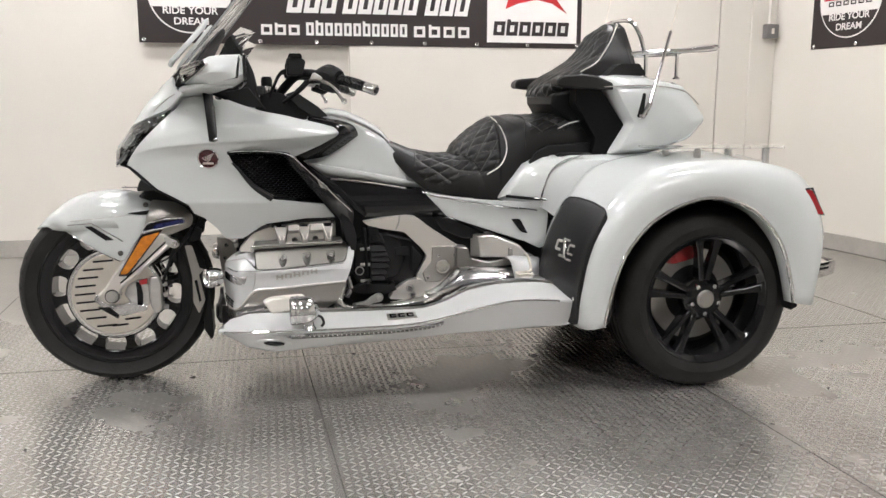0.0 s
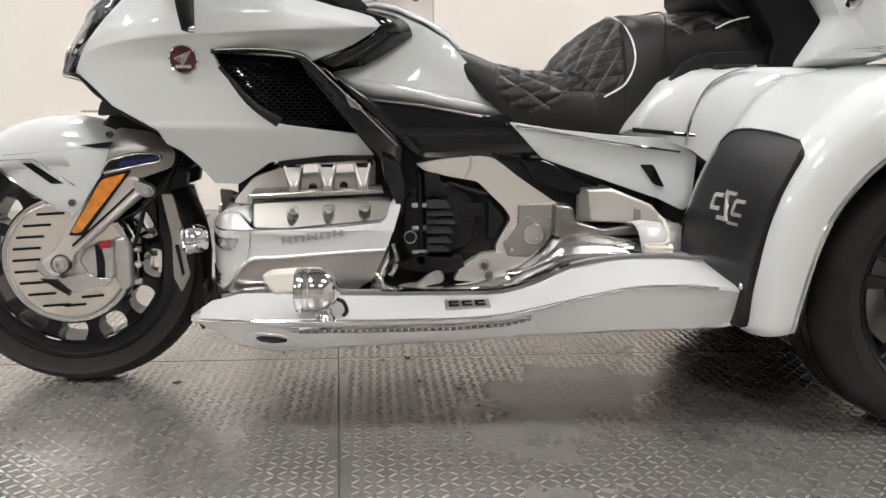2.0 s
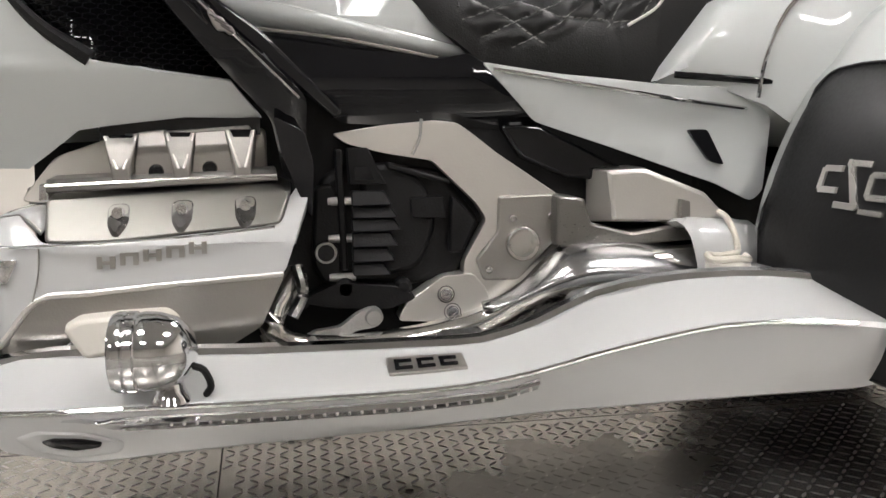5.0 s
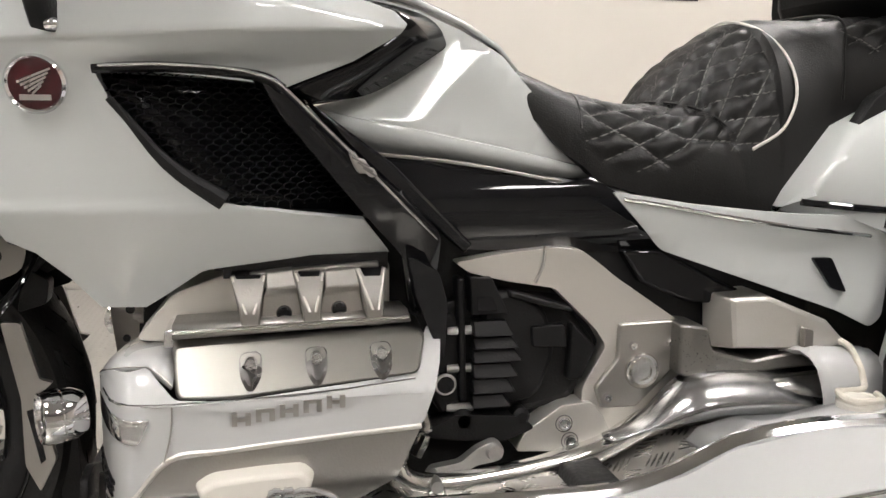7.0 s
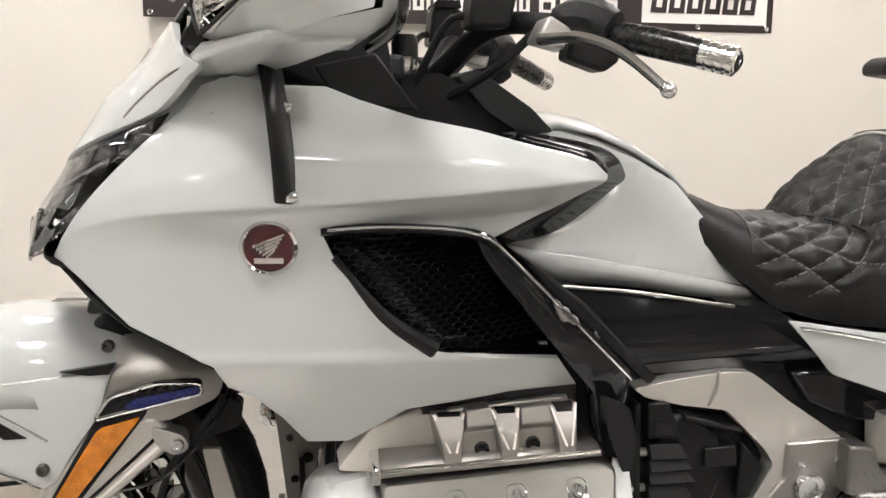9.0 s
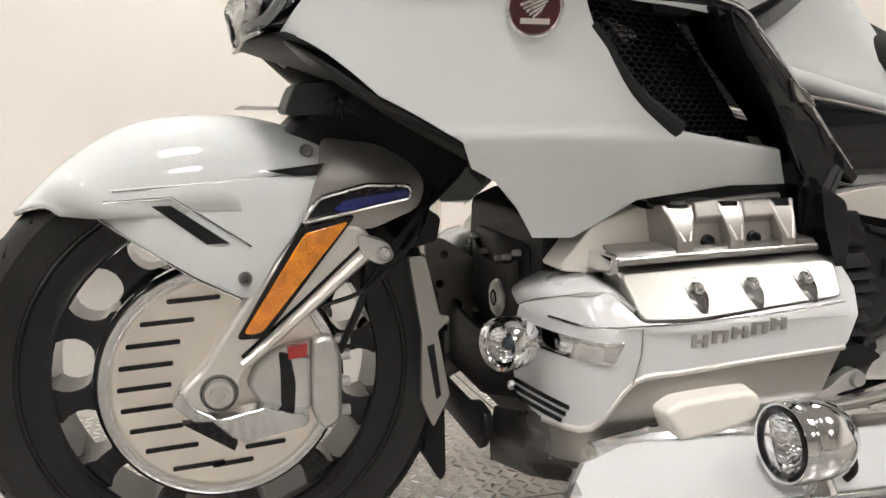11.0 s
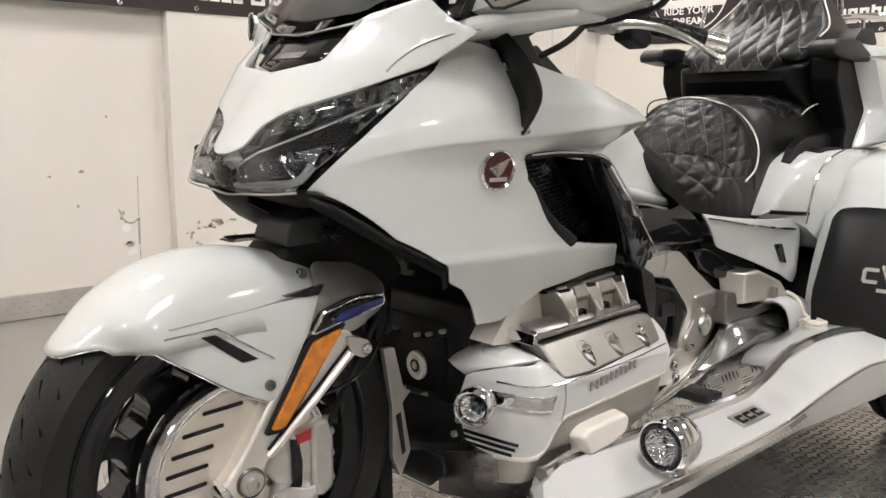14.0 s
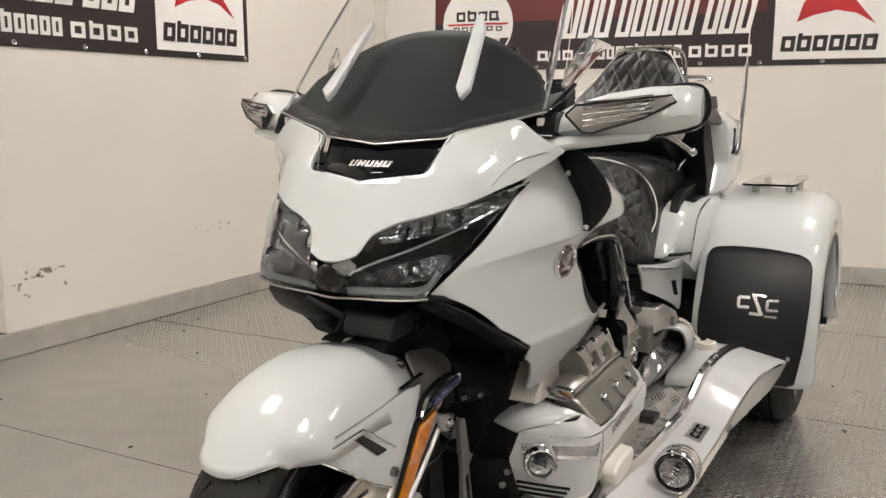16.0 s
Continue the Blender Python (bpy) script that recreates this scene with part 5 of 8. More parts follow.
def mirror(side):
    f = lambda bm: bm if side < 0 else flipped(bm)
    # housing: sections from the fairing outwards
    secs = [(-0.285, 0.262, 0.36, 0.945, 0.99), (-0.31, 0.264, 0.40, 0.942, 1.002), (-0.36, 0.279, 0.425, 0.943, 1.018), (-0.42, 0.312, 0.437, 0.952, 1.029), (-0.465, 0.352, 0.44, 0.962, 1.031), (-0.482, 0.395, 0.438, 0.97, 1.025)]
    rings = []
    for y, xf, xb, zl, zh in secs:
        zm = (zl + zh) / 2
        rings.append([(xf + 0.03, y, zl), (xf, y, zm - 0.012), (xf + 0.012, y, zh - 0.016), (xf + 0.035, y, zh), (xb - 0.01, y, zh + 0.002), (xb, y, zh - 0.01), (xb, y, zl + 0.012), (xb - 0.02, y, zl)])
    m = part("mirror", f(loft(rings)), PAINT, TRIKE, "pearl white wing mirror with clear indicator", bevel=0.006, seg=3, angle=40)
    ind = [(-0.31, 0.985), (-0.325, 1.0), (-0.455, 1.015), (-0.462, 1.005), (-0.42, 0.98), (-0.35, 0.957), (-0.335, 0.958)]
    xf = lambda y, z: 0.262 + 1.0 * max(0, -y - 0.30) ** 1.5 * 1.25 + 0.1 * abs(z - 0.98) - 0.004
    part("indicator_body", f(sheet(ind, lambda y, z: xf(y, z), 0.02, "yz")), SILVER, m, solid=0.004)
    for k in range(5):
        z0, z1 = 0.968 + 0.009 * k, 0.985 + 0.0065 * k
        y0, y1 = -0.335, -0.43
        part("rib", f(tube([(xf(y0, z0) - 0.002, y0, z0), (xf(-0.39, (z0 + z1) / 2) - 0.002, -0.39, (z0 + z1) / 2 + 0.002), (xf(y1, z1) - 0.002, y1, z1 + 0.004)], 0.0022, 6, 3)), CHROME, m)
    part("indicator_lens", f(sheet(ind, lambda y, z: xf(y, z) - 0.006, 0.02, "yz")), LENS, m, "clear indicator lens", solid=0.002)
    frame_l = [(xf(y, z) - 0.006, y, z) for y, z in ind + ind[:1]]
    part("indicator_frame", f(tube(frame_l, 0.0022, 6, 0)), MATTE, m)
    part("mirror_face", f(sheet(fillet([(-0.31, 0.955), (-0.47, 0.972), (-0.475, 1.018), (-0.31, 1.01)], 0.012), lambda y, z: 0.4415 if y < -0.36 else 0.4415 - 0.3 * (y + 0.36), 0.03, "yz")), CHROME, m, "mirror glass", solid=0.003)
    part("gasket", f(tube([(0.425, -0.36, 0.945), (0.437, -0.42, 0.953), (0.442, -0.468, 0.963), (0.442, -0.487, 0.985), (0.441, -0.485, 1.018), (0.441, -0.465, 1.032), (0.438, -0.42, 1.03), (0.425, -0.36, 1.018)], 0.005, 8)), BLACK, m, "black rim gasket")
    part("shoulder", f(prism(fillet([(0.238, 0.948), (0.258, 0.988), (0.32, 0.992), (0.32, 0.945)], 0.008), -0.295, -0.235)), BLACK, m, "black hinge block", bevel=0.006)
    part("hinge_pin", f(lathe([(0.0, 0.012), (0.006, 0.012), (0.007, 0.0)], (0.252, -0.27, 0.968), "z", 10)), SILVER, m)
    # faired arm under the mirror
    arm = [[(0.238, -0.235, 0.918), (0.228, -0.245, 0.926), (0.242, -0.245, 0.942), (0.30, -0.235, 0.942), (0.305, -0.235, 0.92)],
           [(0.262, -0.30, 0.928), (0.256, -0.31, 0.936), (0.262, -0.31, 0.952), (0.36, -0.30, 0.952), (0.36, -0.3, 0.932)],
           [(0.33, -0.42, 0.944), (0.325, -0.425, 0.949), (0.33, -0.425, 0.956), (0.41, -0.41, 0.956), (0.41, -0.41, 0.946)]]
    part("arm", f(loft(arm)), PAINT, m, bevel=0.004)
    part("inner_guard", f(prism([(0.375, 0.935), (0.445, 0.95), (0.495, 0.885), (0.40, 0.895)], -0.225, -0.215)), MATTE, m, "dark grey inner guard", bevel=0.003)
    return m


for sd in (-1, 1):
    mirror(sd)


def handlebar(side):
    f = lambda bm: bm if side < 0 else flipped(bm)
    h = part("handlebar", f(tube([(0.52, YC - 0.02, 0.9), (0.555, -0.09, 0.95), (0.60, -0.14, 0.99), (0.65, -0.19, 0.99), (0.71, -0.25, 0.975)], 0.014, 12)), MATTE, TRIKE, "matte black handlebar half")
    part("grip", f(tube([(0.705, -0.245, 0.976), (0.75, -0.289, 0.963), (0.79, -0.327, 0.949)], lambda t: 0.0155 + 0.0015 * math.sin(3 * t), 16, 4)), GRIP, h, "black rubber grip")
    p0, p1 = Vector((0.788, -0.325, 0.9497)), Vector((0.817, -0.3535, 0.9395))
    part("bar_end", f(tube([p0.lerp(p1, t / 40) for t in range(41)], lambda t: 0.0165 - 0.0003 * t - 0.0016 * (abs((t * 4) % 1 - 0.5) > 0.38) - 0.003 * smoothstep(0.92, 1, t), 24, 0)), POLISHED, h, "ribbed chrome bar end")
    pe = p1 + (p1 - p0).normalized() * 0.0015
    part("end_plug", f(tube([p1 - (p1 - p0) * 0.1, pe], 0.0095, 20, 0)), MATTE, h, "black end plug")
    part("end_screw", f(tube([p1, pe + (p1 - p0).normalized() * 0.002], 0.0045, 12, 0)), CHROME, h)
    part("switch_pod", f(tube([(0.665, -0.205, 0.985), (0.69, -0.23, 0.985), (0.715, -0.255, 0.975)], lambda t: 0.026 + 0.008 * math.sin(math.pi * t), 10, 3)), MATTE, h)
    part("reservoir", f(prism(fillet([(0.56, 0.985), (0.61, 0.985), (0.62, 1.03), (0.6, 1.045), (0.565, 1.04)], 0.008), -0.19, -0.13)), MATTE, h, bevel=0.005)
    part("reservoir_lid", f(prism(fillet([(0.565, 1.04), (0.61, 1.04), (0.605, 1.052), (0.57, 1.052)], 0.004), -0.195, -0.125)), BLACK, h, bevel=0.003)
    part("lever_clamp", f(prism(fillet([(0.625, 0.965), (0.665, 0.955), (0.675, 0.975), (0.64, 0.995)], 0.006), -0.25, -0.2)), CAST, h, bevel=0.004)
    part("lever", f(tube([(0.63, -0.25, 0.967), (0.66, -0.30, 0.965), (0.69, -0.345, 0.947), (0.716, -0.40, 0.909)], lambda t: 0.008 - 0.003 * t, 10)), POLISHED, h, "polished alloy lever")
    part("lever_ball", f(ball((0.717, -0.402, 0.908), 0.0085, n=16)), CHROME, h)
    part("switch_block", f(prism(fillet([(0.655, 0.945), (0.7, 0.93), (0.72, 0.945), (0.71, 0.965), (0.66, 0.97)], 0.006), -0.27, -0.23)), MATTE, h, bevel=0.005)
    part("cable", f(tube([(0.6, -0.16, 0.99), (0.55, -0.14, 1.0), (0.52, -0.12, 0.95), (0.5, -0.1, 0.9)], 0.005, 8)), MATTE, h)
    part("cable", f(tube([(0.64, -0.19, 0.98), (0.6, -0.17, 0.94), (0.56, -0.12, 0.91), (0.53, -0.08, 0.89)], 0.006, 8)), MATTE, h)
    return h


for sd in (-1, 1):
    handlebar(sd)


def console():
    c = part("steering_head", prism(fillet([(0.46, 0.88), (0.48, 0.93), (0.54, 0.935), (0.60, 0.90), (0.66, 0.86), (0.58, 0.84), (0.47, 0.85)], 0.012), YC - 0.1, YC + 0.1), MATTE, TRIKE, "matte black steering head", bevel=0.008)
    part("ignition_knob", lathe([(0, 0.03), (0.014, 0.03), (0.018, 0.02), (0.018, 0)], (0.50, -0.06, 0.955), "z", 20), MATTE, c)
    part("knob_ring", lathe([(0.018, 0.0), (0.03, 0.0), (0.032, -0.012), (0.026, -0.03)], (0.50, -0.06, 0.955), "z", 24), CHROME, c, "chrome ring")
    part("cap", lathe([(0, 0.012), (0.012, 0.012), (0.014, 0)], (0.44, -0.09, 0.965), "z", 16), BLACK, c)
    part("shelf", prism([(0.40, 0.93), (0.42, 0.955), (0.49, 0.955), (0.49, 0.925)], -0.13, 0.1), GREY_DASH, c, bevel=0.006)
    part("cover", prism(fillet([(0.56, 0.93), (0.585, 0.94), (0.66, 0.89), (0.69, 0.86), (0.65, 0.855), (0.6, 0.885)], 0.006), -0.12, 0.1), GREY_DASH, c, "dark grey cover", bevel=0.006)


console()


# tank, frame, seat --------------------------------------------------------
def tank():
    ty = lambda x, z: -(0.1 + 0.36 * max(0, 0.86 - z) * (0.3 + 0.7 * (1 - smoothstep(0.6, 1.02, x)))) + YC
    o = [(0.62, 0.858), (0.70, 0.861), (0.75, 0.848), (0.81, 0.822), (0.862, 0.793), (0.995, 0.641), (0.985, 0.645), (0.9, 0.664), (0.8, 0.684), (0.72, 0.7), (0.668, 0.708), (0.612, 0.722), (0.68, 0.737), (0.765, 0.789), (0.783, 0.806), (0.752, 0.838)]
    side = both("tank_side", sheet(fillet(o, 0.004, 2), ty, 0.02), PAINT, TRIKE, "pearl white tank flank", solid=0.006, bevel=0.0015, angle=45)
    up = spline([Vector((x, ty(x, z), z)) for x, z in ((0.612, 0.722), (0.668, 0.708), (0.72, 0.7), (0.8, 0.684), (0.9, 0.664), (0.99, 0.642))], 4)
    dn = spline([Vector((x, y + YC, z)) for x, y, z in ((0.63, -0.14, 0.705), (0.68, -0.135, 0.672), (0.72, -0.132, 0.664), (0.8, -0.128, 0.655), (0.9, -0.124, 0.637), (0.985, -0.12, 0.63))], 4)
    both("tank_lower_facet", loft([up, dn], False, False), PAINT, TRIKE, "pearl white lower facet of the tank", solid=0.005, angle=30)
    rings = []
    for x, z, hw in ((0.64, 0.852, 0.1), (0.70, 0.863, 0.1), (0.75, 0.855, 0.1), (0.81, 0.83, 0.1), (0.86, 0.8, 0.1), (0.885, 0.77, 0.1)):
        rings.append([(x, YC + hw * v, z + 0.018 * (1 - v * v)) for v in [-1 + k / 5 for k in range(11)]])
    part("tank_top", loft(rings, False, False), PAINT, TRIKE, "pearl white tank cover", solid=0.006, angle=60)
    both("seam", tube([(0.63, ty(0.63, 0.86) - 0.002, 0.858), (0.70, -0.108, 0.862), (0.78, -0.108, 0.838), (0.855, -0.11, 0.797)], 0.0018, 6), SILVER_D, TRIKE)
    fb = fillet([(0.665, 0.67), (0.79, 0.652), (0.932, 0.626), (0.976, 0.634), (1.013, 0.612), (1.086, 0.533), (1.03, 0.53), (0.80, 0.54), (0.765, 0.57)], 0.006)
    a, b = both("frame_cover", sheet(fb, lambda x, z: -0.165 - 0.02 * math.sin(max(0, min(1, (z - 0.53) / 0.12)) * math.pi), 0.02), BLACK, TRIKE, "gloss black frame cover", solid=0.03, bevel=0.003)
    both("seam_strip", tube([(0.69, -0.176, 0.664), (0.8, -0.176, 0.652), (0.935, -0.17, 0.628)], 0.0025, 6), SILVER_D, TRIKE)
    lo = [(1.02, 0.535), (1.075, 0.535), (1.2, 0.475), (1.2, 0.455), (1.12, 0.46), (1.05, 0.49)]
    both("lower_cover", prism(lo, -0.185, -0.12), BLACK, TRIKE, "gloss black lower cover", bevel=0.005)


tank()


def seat_station(x):
    """Half width, top and bottom of the saddle at x."""
    tab = [(0.862, 0.104, 0.792, 0.765), (0.90, 0.122, 0.776, 0.712), (0.95, 0.142, 0.75, 0.66), (1.0, 0.16, 0.732, 0.622), (1.05, 0.175, 0.732, 0.61), (1.09, 0.18, 0.742, 0.602), (1.125, 0.182, 0.765, 0.598), (1.165, 0.182, 0.80, 0.594), (1.205, 0.18, 0.832, 0.59),
           (1.24, 0.178, 0.85, 0.592), (1.275, 0.175, 0.858, 0.62), (1.31, 0.172, 0.859, 0.67), (1.345, 0.17, 0.856, 0.715), (1.40, 0.175, 0.862, 0.74), (1.48, 0.178, 0.868, 0.74), (1.56, 0.178, 0.876, 0.74)]
    for (x0, *a), (x1, *b) in zip(tab, tab[1:]):
        if x <= x1 + 1e-9:
            t = smoothstep(x0, x1, x) * 0.5 + 0.5 * (x - x0) / (x1 - x0)
            return [u + (v - u) * t for u, v in zip(a, b)]
    return tab[-1][1:]


def seat_top(x, v):
    """Height of the saddle's top at x and at v across it: a flat pan, then a bolster that bulges forward in its middle."""
    w, zt, zb = seat_station(x)
    pan = 0.793 - 0.40 * (x - 0.862) if x < 0.99 else 0.7418 - 0.012 * smoothstep(0.985, 1.06, x) + 0.004 * smoothstep(1.08, 1.2, x)
    xe = x - 0.09 * v * v - 1.105
    bol = pan + (0.86 - pan) * max(0.0, min(1.0, xe / 0.15)) ** 0.68 if xe > 0 else pan
    if x > 1.25:
        bol = max(bol, zt)
    return max(pan, min(bol, zt + 0.004)) if x > 1.09 else pan


def saddle():
    n, m = 230, 96
    bm = bmesh.new()
    uvl = bm.loops.layers.uv.new("map")
    grid, uvs, puff = [], [], []
    climb = [0.0] * (m + 1)  # length up the bolster
    run = [0.0] * (m + 1)  # length along the seat, strip by strip
    for i in range(n + 1):
        x = 0.862 + (1.56 - 0.862) * i / n
        w, zt, zb = seat_station(x)
        row, ruv, across, lines, over, last = [], [], [], [], 0.0, None
        for k in range(m + 1):
            a = math.pi * k / m
            cy, sz = math.cos(a), math.sin(a)
            rear = smoothstep(1.27, 1.34, x)
            ez = 0.5 + 0.12 * (1 - rear)
            y = w * (abs(cy) ** 0.6) * (1 if cy > 0 else -1)
            v = y / max(w, 1e-3)
            z = zb + (seat_top(x, v) - zb) * sz ** ez - 0.022 * abs(v) ** 3 * smoothstep(1.15, 1.22, x) * (1 - rear)
            if i:
                step = math.hypot(x - grid[-1][k].co.x, z - grid[-1][k].co.z)
                run[k] += step
                if 1.105 < x - 0.09 * v * v and x < 1.3:
                    climb[k] += step
            if k:
                over += math.hypot(y - last[0], z - last[1])
            last = (y, z)
            across.append(over)
            uu = 7.0 + climb[k] / 0.078 if climb[k] and x < 1.3 else run[k] / 0.07
            lines.append((x, y, z, uu, sz ** ez))
        half = across[m // 2]
        for k in range(m + 1):
            x, y, z, uu, rise = lines[k]
            vv = (half - across[k]) / 0.06
            low = 0.22 + 0.33 * smoothstep(1.04, 1.16, x)
            top = smoothstep(low, low + 0.12, rise) * (smoothstep(0.965, 0.99, x) * (1 - smoothstep(1.235, 1.25, x)) + smoothstep(1.345, 1.365, x))
            p1 = abs(math.sin(math.pi * (uu + 1.3 * vv)))
            p2 = abs(math.sin(math.pi * (uu - 1.3 * vv)))
            row.append(bm.verts.new((x, YC + y, z)))
            puff.append((row[-1], 0.0098 * top * (min(p1, p2) ** 0.6 - 0.55)))
            ruv.append((uu, vv) if top > 0.05 else (0.5, 0.0))
        grid.append(row)
        uvs.append(ruv)
    for i in range(n):
        for k in range(m):
            fc = bm.faces.new((grid[i][k], grid[i][k + 1], grid[i + 1][k + 1], grid[i + 1][k]))
            co = (uvs[i][k], uvs[i][k + 1], uvs[i + 1][k + 1], uvs[i + 1][k])
            for lp, uv in zip(fc.loops, co if all(c != (0.5, 0.0) for c in co) else [(0.5, 0.01)] * 4):
                lp[uvl].uv = uv
    bm.faces.new(grid[0][::-1])
    bm.faces.new(grid[-1])
    bm.faces.new([r[0] for r in grid] + [r[-1] for r in reversed(grid)])
    bmesh.ops.recalc_face_normals(bm, faces=bm.faces[:])
    bm.normal_update()
    for v, h in [(v, v.normal.copy() * h) for v, h in puff]:
        v.co += h
    st = part("saddle", bm, QUILT, TRIKE, "black quilted leather two-step saddle with white piping", angle=60)
    def on_seat(x, v, up):
        w, zt, zb = seat_station(x)
        sz = math.sqrt(max(0.0, 1 - abs(v) ** (2 / 0.6)))
        return (x, YC + v * w, zb + (seat_top(x, v) - zb) * sz ** 0.62 + up)
    part("nose_seam", tube([on_seat(0.978 - 0.012 * v * v, v, 0.0) for v in [-0.97 + 1.94 * k / 16 for k in range(17)]], 0.0022, 6, 2), LEATHER, st)
    part("bolster_seam", tube([on_seat(1.107 + 0.09 * v * v, v, -0.001) for v in [-0.9 + 1.8 * k / 20 for k in range(21)]], 0.0024, 6, 2), LEATHER, st, "seam at the foot of the bolster")
    arch = [(1.2, -0.192, 0.672), (1.245, -0.19, 0.7), (1.268, -0.181, 0.745), (1.268, -0.161, 0.79), (1.258, -0.125, 0.827), (1.25, -0.075, 0.849), (1.247, YC, 0.859)]
    part("piping", tube(arch + [(x, 2 * YC - y, z) for x, y, z in arch[-2::-1]], 0.0022, 8), PIPING, st, "white piping")
    for s_ in (-1, 1):
        q = tube([(1.44, YC + s_ * 0.182, 0.82), (1.48, YC + s_ * 0.183, 0.838), (1.55, YC + s_ * 0.182, 0.852)], 0.002, 8)
        part("piping", q, PIPING, st, "white piping")
        part("step_seam", tube([(1.335, YC + s_ * 0.176, 0.74), (1.33, YC + s_ * 0.178, 0.80), (1.328, YC + s_ * 0.16, 0.852), (1.33, YC, 0.864)], 0.002, 6), LEATHER, st)
        grab = fillet([(1.33, 0.70), (1.36, 0.745), (1.40, 0.765), (1.55, 0.775), (1.57, 0.74), (1.40, 0.735), (1.36, 0.69)], 0.01)
        part("grab_rail", prism(grab, YC + s_ * 0.2 - 0.012, YC + s_ * 0.2 + 0.012), MATTE, st, "black grab rail", bevel=0.008)


saddle()


def back_x(v):
    """Front of the backrest: it sweeps forward at its foot."""
    k = [(0.0, 1.425), (0.1, 1.435), (0.24, 1.468), (0.42, 1.555), (0.57, 1.605), (0.82, 1.642), (1.0, 1.68)]
    for (a, xa), (b, xb) in zip(k, k[1:]):
        if v <= b:
            return xa + (xb - xa) * (v - a) / (b - a)
    return k[-1][1]


def backrest():
    n, m = 64, 64
    bm = bmesh.new()
    uvl = bm.loops.layers.uv.new("map")
    grid, uvs = [], []
    for i in range(n + 1):
        v = i / n
        hw = 0.122 + 0.052 * smoothstep(0, 0.16, v) - 0.172 * max(0.0, v - 0.42) - 0.02 * smoothstep(0.93, 1, v)
        row, ru = [], []
        for k in range(m + 1):
            u = -1 + 2 * k / m
            uu, vv = v * 0.30 / 0.088, u * hw / 0.0595
            p1 = abs(math.sin(math.pi * (uu + 1.3 * vv)))
            p2 = abs(math.sin(math.pi * (uu - 1.3 * vv)))
            edge = min(1, (1 - abs(u)) * 6) * min(1, (1 - v) * 10)
            puff = 0.03 * (1 - abs(u) ** 5) * min(1, (1.02 - v) * 6) ** 0.5 + 0.011 * edge * (min(p1, p2) ** 0.6 - 0.5)
            x = (back_x(max(0.0, v - 0.05)) + back_x(v) + back_x(min(1.0, v + 0.05))) / 3 - puff + 0.03 * u * u * (1 - v)
            z = 0.925 + 0.25 * v - 0.012 * u * u * smoothstep(0.8, 1, v)
            row.append(bm.verts.new((x, YC + u * hw, z)))
            ru.append((uu, vv))
        grid.append(row)
        uvs.append(ru)
    for i in range(n):
        for k in range(m):
            fc = bm.faces.new((grid[i][k], grid[i][k + 1], grid[i + 1][k + 1], grid[i + 1][k]))
            for lp, uv in zip(fc.loops, (uvs[i][k], uvs[i][k + 1], uvs[i + 1][k + 1], uvs[i + 1][k])):
                lp[uvl].uv = uv
    b = part("backrest", bm, QUILT, TRIKE, "black quilted leather passenger backrest with white piping", angle=60)
    rings = []
    for v, hw, xb in ((0.2, 0.17, 1.725), (0.42, 0.17, 1.728), (0.6, 0.142, 1.724), (0.8, 0.107, 1.718), (0.93, 0.086, 1.712), (1.0, 0.058, 1.70)):
        xf, z = back_x(v) - 0.008, 0.925 + 0.25 * v
        rings.append([(xf + 0.012, YC - hw, z), (xb - 0.03, YC - hw, z), (xb, YC - hw * 0.8, z), (xb, YC + hw * 0.8, z), (xb - 0.03, YC + hw, z), (xf + 0.012, YC + hw, z)])
    part("back_shell", loft(rings), LEATHER, b, "smooth black leather back", bevel=0.012, seg=3, angle=50)
    for s_ in (-1, 1):
        pts = [(back_x(v) + 0.008, YC + s_ * (hw + 0.002), 0.925 + 0.25 * v) for v, hw in ((0.32, 0.174), (0.45, 0.169), (0.7, 0.126), (0.9, 0.092), (0.975, 0.065))]
        part("piping", tube(pts + [(1.672, YC, 1.178)], 0.0022, 8), PIPING, b, "white piping")
        part("armrest", prism(fillet([(1.405, 0.957), (1.403, 0.975), (1.42, 0.99), (1.49, 0.996), (1.54, 0.99), (1.60, 0.965), (1.6, 0.945), (1.47, 0.95)], 0.01), YC + s_ * 0.232 - 0.034, YC + s_ * 0.232 + 0.034), LEATHER, b, "black padded armrest", bevel=0.012, seg=3)
        part("side_bolster", prism(fillet([(1.552, 0.957), (1.60, 1.005), (1.632, 1.03), (1.70, 1.032), (1.727, 0.996), (1.66, 0.98), (1.59, 0.968)], 0.008), YC + s_ * 0.15, YC + s_ * 0.225), LEATHER, b, "black padded side bolster", bevel=0.01, seg=3)
        wing = fillet([(1.48, 0.955), (1.56, 0.957), (1.654, 0.825), (1.585, 0.725), (1.535, 0.728), (1.548, 0.79), (1.48, 0.90)], 0.008)
        part("side_shell", prism(wing, YC + s_ * 0.24, YC + s_ * 0.17), SHELL, b, "matte black side shell", bevel=0.01, seg=3)
    base = []
    for x, z0, z1, hw in ((1.43, 0.9, 0.934, 0.15), (1.46, 0.86, 0.94, 0.17), (1.52, 0.82, 0.95, 0.175), (1.63, 0.78, 0.95, 0.18)):
        base.append([(x, YC - hw, z1), (x, YC + hw, z1), (x, YC + hw * 0.96, z0), (x, YC - hw * 0.96, z0)])
    part("backrest_base", loft(base), SHELL, b, "matte black base under the backrest", bevel=0.012, seg=3)
    return b


backrest()


